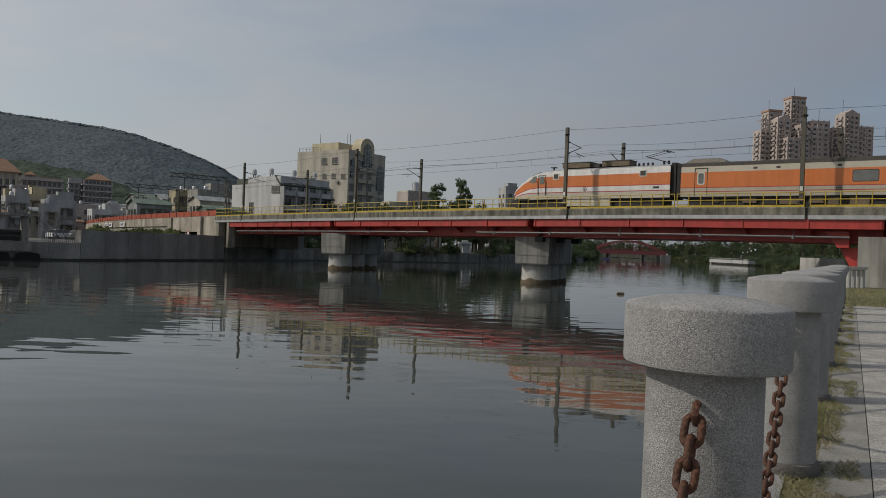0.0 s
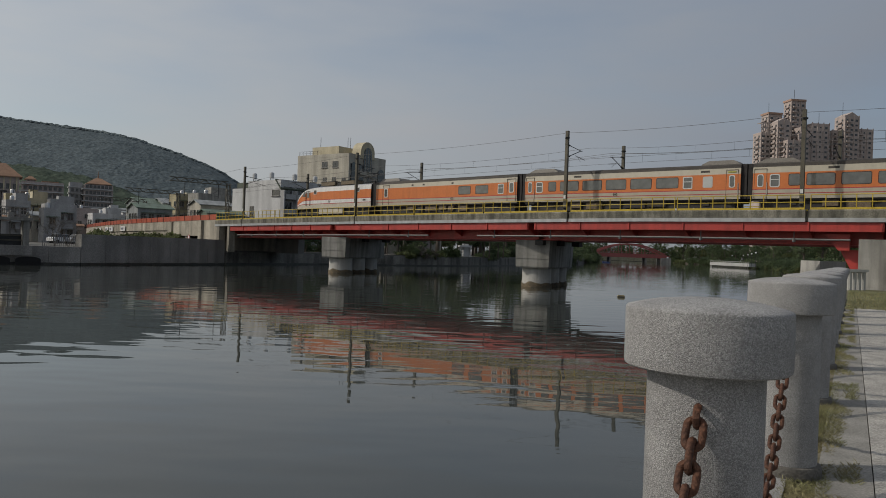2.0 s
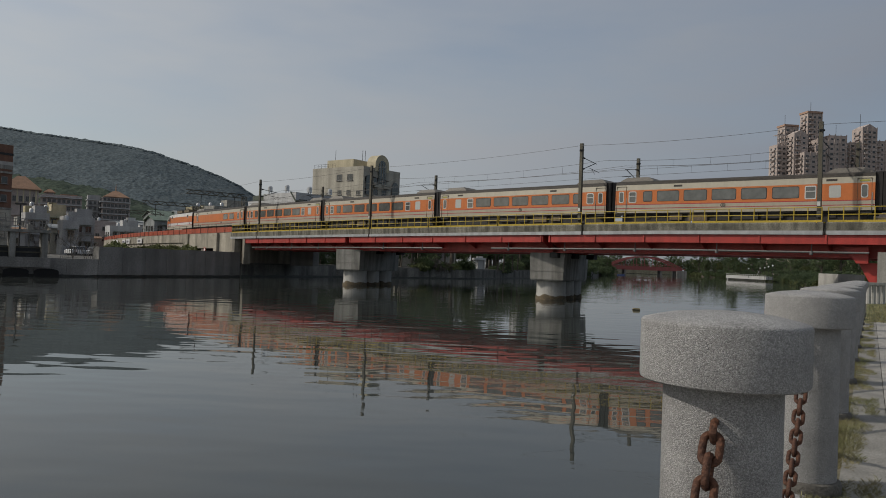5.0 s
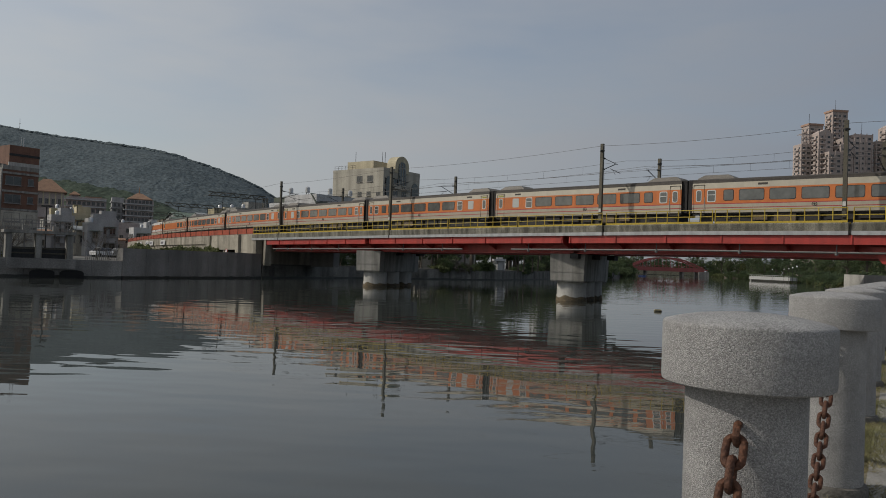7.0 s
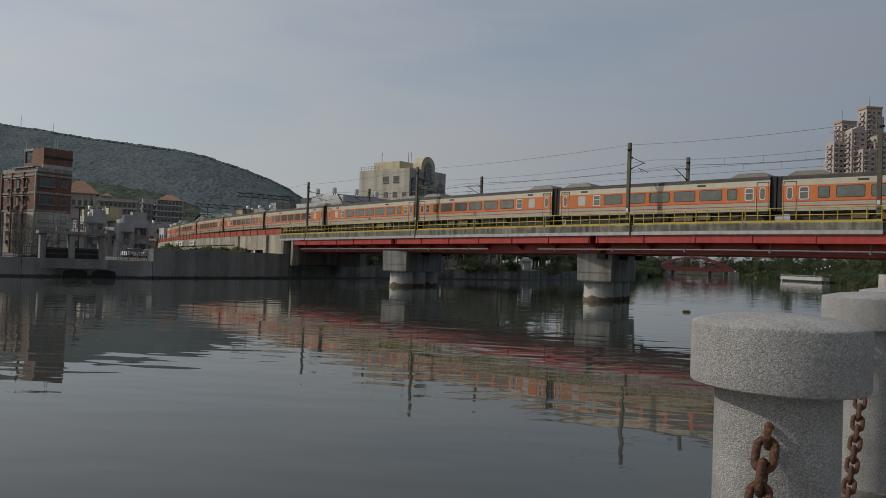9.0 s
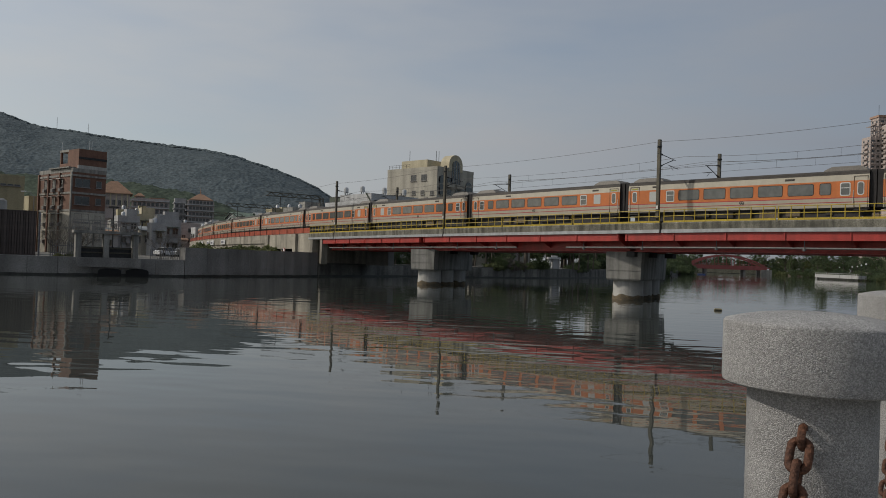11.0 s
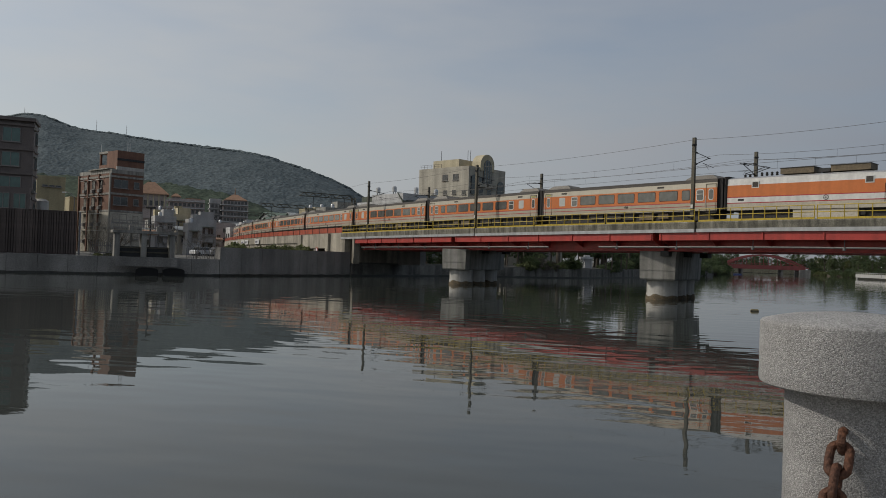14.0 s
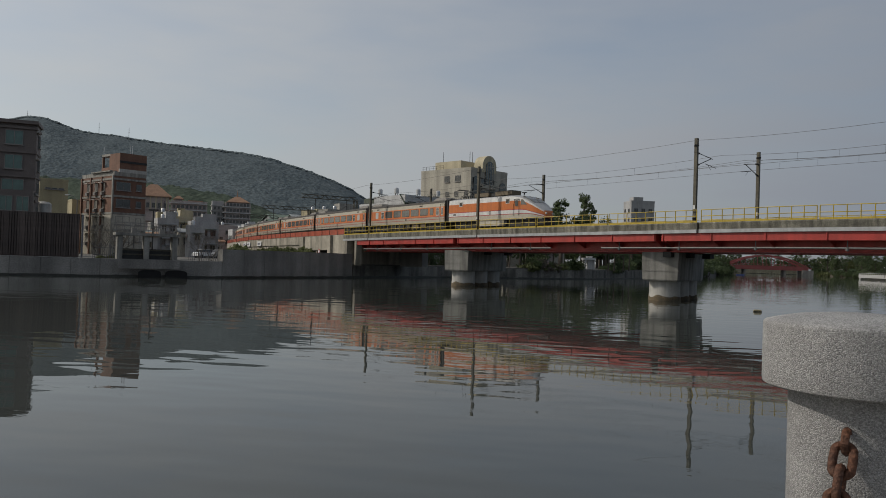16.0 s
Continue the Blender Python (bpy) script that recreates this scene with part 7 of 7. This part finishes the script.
# ---- things on the river ----
# Red dulled for the distance: haze put into the paint colour.
FAR_RED = mat("faded_red_paint", (0.27, 0.075, 0.07), 0.7, var=0.15, scale=0.3, fine=3)
ar = thing("arch_bridge", "distant red steel arch bridge over the river", "bridge")
AX0, AX1, AYB = 92.6, 135.6, 450.0
for y, dx in ((AYB, 0.0), (AYB + 8.0, -0.8)):
    g = Geo()
    last = None
    for i in range(25):
        t = i / 24
        p = Vector((AX0 + dx + (AX1 - AX0) * t, y, 4.6 + 6.3 * 4 * t * (1 - t)))
        if last is not None:
            g.beam(last, p, 0.7, 0.85)
        last = p
    part("arch_rib", g, FAR_RED, ar)
    for i in range(1, 9):
        t = i / 9
        x = AX0 + dx + (AX1 - AX0) * t
        part("hanger", Geo().beam((x, y, 4.6), (x, y, 4.6 + 6.3 * 4 * t * (1 - t)), 0.28, 0.28, (0, 1, 0)), FAR_RED, ar)
    part("deck_girder", Geo().box(AX0 - 2, AX1 + 1.0, y - 0.25, y + 0.25, 2.7, 5.1), FAR_RED, ar)
    part("handrail", Geo().box(AX0 - 2, AX1 + 1.0, y - 0.08, y + 0.08, 6.0, 6.15), FAR_RED, ar)
    for i in range(20):
        x = AX0 - 1.9 + 2.35 * i
        part("rail_post", Geo().box(x, x + 0.14, y - 0.06, y + 0.06, 5.1, 6.0), FAR_RED, ar)
for i in range(3, 7):
    t = i / 9
    z = 4.6 + 6.3 * 4 * t * (1 - t)
    x = AX0 + (AX1 - AX0) * t
    part("wind_brace", Geo().beam((x, AYB, z), (x - 0.8, AYB + 8, z), 0.4, 0.4), FAR_RED, ar)
part("deck", Geo().box(AX0 - 6, AX1 + 3, AYB + 0.3, AYB + 7.7, 3.7, 4.3), FAR_RED, ar)
for x0, x1 in ((AX0 - 3.5, AX0 + 0.5), (AX1 - 2.5, AX1 + 3.5)):
    part("end_pier", Geo().box(x0, x1, AYB - 1, AYB + 9, -1.4, 3.05), CONC_D, ar)
for x in (AX0 + 9, AX0 + 31):
    part("mid_pier", Geo().box(x, x + 1.3, AYB + 1, AYB + 7, -1.4, 3.05), CONC_D, ar)
wall_run("far_wall", [(97, 516), (118, 517.5), (165, 518)], -1.5, 2.9, 1.5, mat("olive_river_wall", (0.33, 0.31, 0.22), 0.9, var=0.3, scale=0.1, fine=2, bump=0.2, streak=0.3), "pale olive river wall beyond the arch bridge")
for x, y, w_, z_, m_ in ((112, 640, 16, 14, W_WHITE), (140, 660, 22, 16, W_GREY), (176, 640, 20, 15, W_WHITE), (210, 650, 26, 17, W_BEIGE), (262, 660, 24, 16, W_WHITE), (88, 650, 14, 18, W_PINK)):
    z_ -= 4.5
    h = House("far_warehouse", "distant pale flat-roofed block behind the trees", (x, y), 12, w_, 12, z_, m_, "far blocks beyond the river")
    h.grid("r", 1, w_ - 1, int(w_ / 3.4), z_ - 3.2, 1, 3, 1.8, 1.2)
    h.parapet(0.6)

po = thing("floating_dock", "white floating dock with a row of dark supports", "dock", m=pose(119.8, 330, 0, 0, 0, -80.5))
part("pontoon", Geo().box(0, 30.4, 0, 3.2, 0.75, 2.1), mat("dock_white", (0.40, 0.40, 0.39), 0.6, var=0.1, scale=0.4, fine=3), po)
part("rail", Geo().box(0, 30.4, 0.05, 0.15, 2.6, 2.72), mat("dock_white", (0.7, 0.7, 0.68)), po)
for i in range(22):
    part("rail_post", Geo().box(i * 1.37 + 0.1, i * 1.37 + 0.25, 0.05, 0.15, 2.1, 2.6), mat("dock_post", (0.45, 0.45, 0.43), 0.7), po)
    part("support", Geo().box(i * 1.37 + 0.1, i * 1.37 + 0.7, 0.2, 0.5, -0.4, 0.75), mat("dock_support", (0.08, 0.08, 0.075), 0.8), po) if i else part("support", Geo().box(0.1, 0.8, 0.2, 0.5, -0.4, 0.75), mat("dock_post", (0.45, 0.45, 0.43), 0.7), po)

bo = thing("buoy", "small pale yellow-brown float on the water", "buoy", m=Matrix.Translation((13.4, 55.0, 0)))
part("float", Geo().loft([[Vector((x, y, z)) for x, y in ((-w, -0.22 * w), (w, -0.22 * w), (w, 0.3 * w), (-w, 0.3 * w))] for w, z in ((0.2, -0.1), (0.27, 0.0), (0.27, 0.1), (0.2, 0.17))]), mat("float_foam", (0.34, 0.29, 0.17), 0.8, var=0.2, scale=6), bo)
part("band", Geo().box(-0.275, 0.275, -0.08, 0.1, 0.02, 0.06), DARKST, bo)
for x, y in ((-19.5, 121.5), (76.5, 346)):
    sk = thing("small_boat", "small blue work boat moored by the bank", "boat", m=Matrix.Translation((x, y, 0)))
    part("hull", Geo().loft([[Vector((-1.6, -0.4, z)), Vector((1.3, -0.5, z)), Vector((1.8 + 0.2 * k, 0, z)), Vector((1.3, 0.5, z)), Vector((-1.6, 0.4, z))] for k, z in enumerate((-0.1, 0.5))]), mat("boat_blue", (0.08, 0.12, 0.3), 0.5), sk)

# path lamps on the right-hand bank
for x, y in ((68, 160), (78, 186), (92, 222), (100, 245), (112, 285)):
    lp = thing("path_lamp", "white globe lamp on a thin post among the trees", "lamp post", "path lamps", m=Matrix.Translation((x, y, 1.2)))
    part("post", Geo().bar((0, 0, 0), (0, 0, 3.6), 0.05, 0.04, 6), DARKST, lp)
    part("globe", Geo().lathe([(0.04, 3.55), (0.15, 3.63), (0.19, 3.75), (0.14, 3.88), (0.02, 3.94)], 12), CAR_W, lp, smooth=60)

# concrete block and posts by the bridge foot
solid("concrete_block", Geo().box(32.1, 34.3, 62.6, 66.0, 0.9, 3.3), CONC_L, "weathered square concrete block by the bridge foot", "concrete block")
for i in range(4):
    q = Vector((21.9 + 0.42 * i, 39.6 + 0.3 * i, 1.62))
    p_ = thing("fence_post", "pale concrete fence post with a square head", "fence post", "posts by the bridge", m=Matrix.Translation(q))
    part("post", Geo().bar((0, 0, -0.3), (0, 0, 1.05), 0.14, seg=10), CONC_L, p_)
    part("head", Geo().box(-0.2, 0.2, -0.2, 0.2, 1.05, 1.2), CONC_L, p_)

# bare thickets behind the low river wall
TWIG = mat("bare_twig", (0.17, 0.15, 0.125), 0.9, var=0.25, scale=3, fine=20)
rb_ = random.Random(9)


def thicket(x, y, z, hgt):
    t = thing("bare_shrub", "leafless grey-brown shrub with many thin branches", "shrub", "bare shrubs on the bank", m=Matrix.Translation((x, y, z)))
    g = Geo()

    def grow(p, d, ln, r, depth):
        q = p + d * ln
        g.bar(p, q, r, r * 0.65, 4)
        if depth:
            for _ in range(3 if depth > 1 else 2):
                w = (d + Vector((rb_.gauss(0, 0.5), rb_.gauss(0, 0.5), rb_.gauss(0.15, 0.3)))).normalized()
                grow(p.lerp(q, rb_.uniform(0.55, 1.0)), w, ln * rb_.uniform(0.55, 0.85), r * 0.6, depth - 1)
    for _ in range(3):
        grow(Vector((0, 0, -0.1)), Vector((rb_.gauss(0, 0.3), rb_.gauss(0, 0.3), 1)).normalized(), hgt * 0.42, 0.035, 4)
    part("branch", g, TWIG, t, fix=False)


for x, y, hgt in ((-52.2, 75.4, 4.2), (-51.0, 77.2, 3.8), (-50.0, 76.2, 3.4), (-49.5, 75.0, 3.6), (-42.2, 79.6, 3.6), (-41.2, 80.4, 3.0), (-53.5, 77.5, 4.6)):
    thicket(x, y, 1.9, hgt)


def motions():
    """The train runs to the west, over the bridge and round the curve."""
    for car, back, flip in TRAIN:
        half = 4.9 if car.name.startswith("loco") else 6.9
        rows = []
        for i in range(33):
            t = i * 0.5
            nose = 8.345 - 17.2305 * t - 0.0307 * t * t
            rows.append((t, car_pose(nose + back, half, flip)))
        walk(car, rows)


motions()
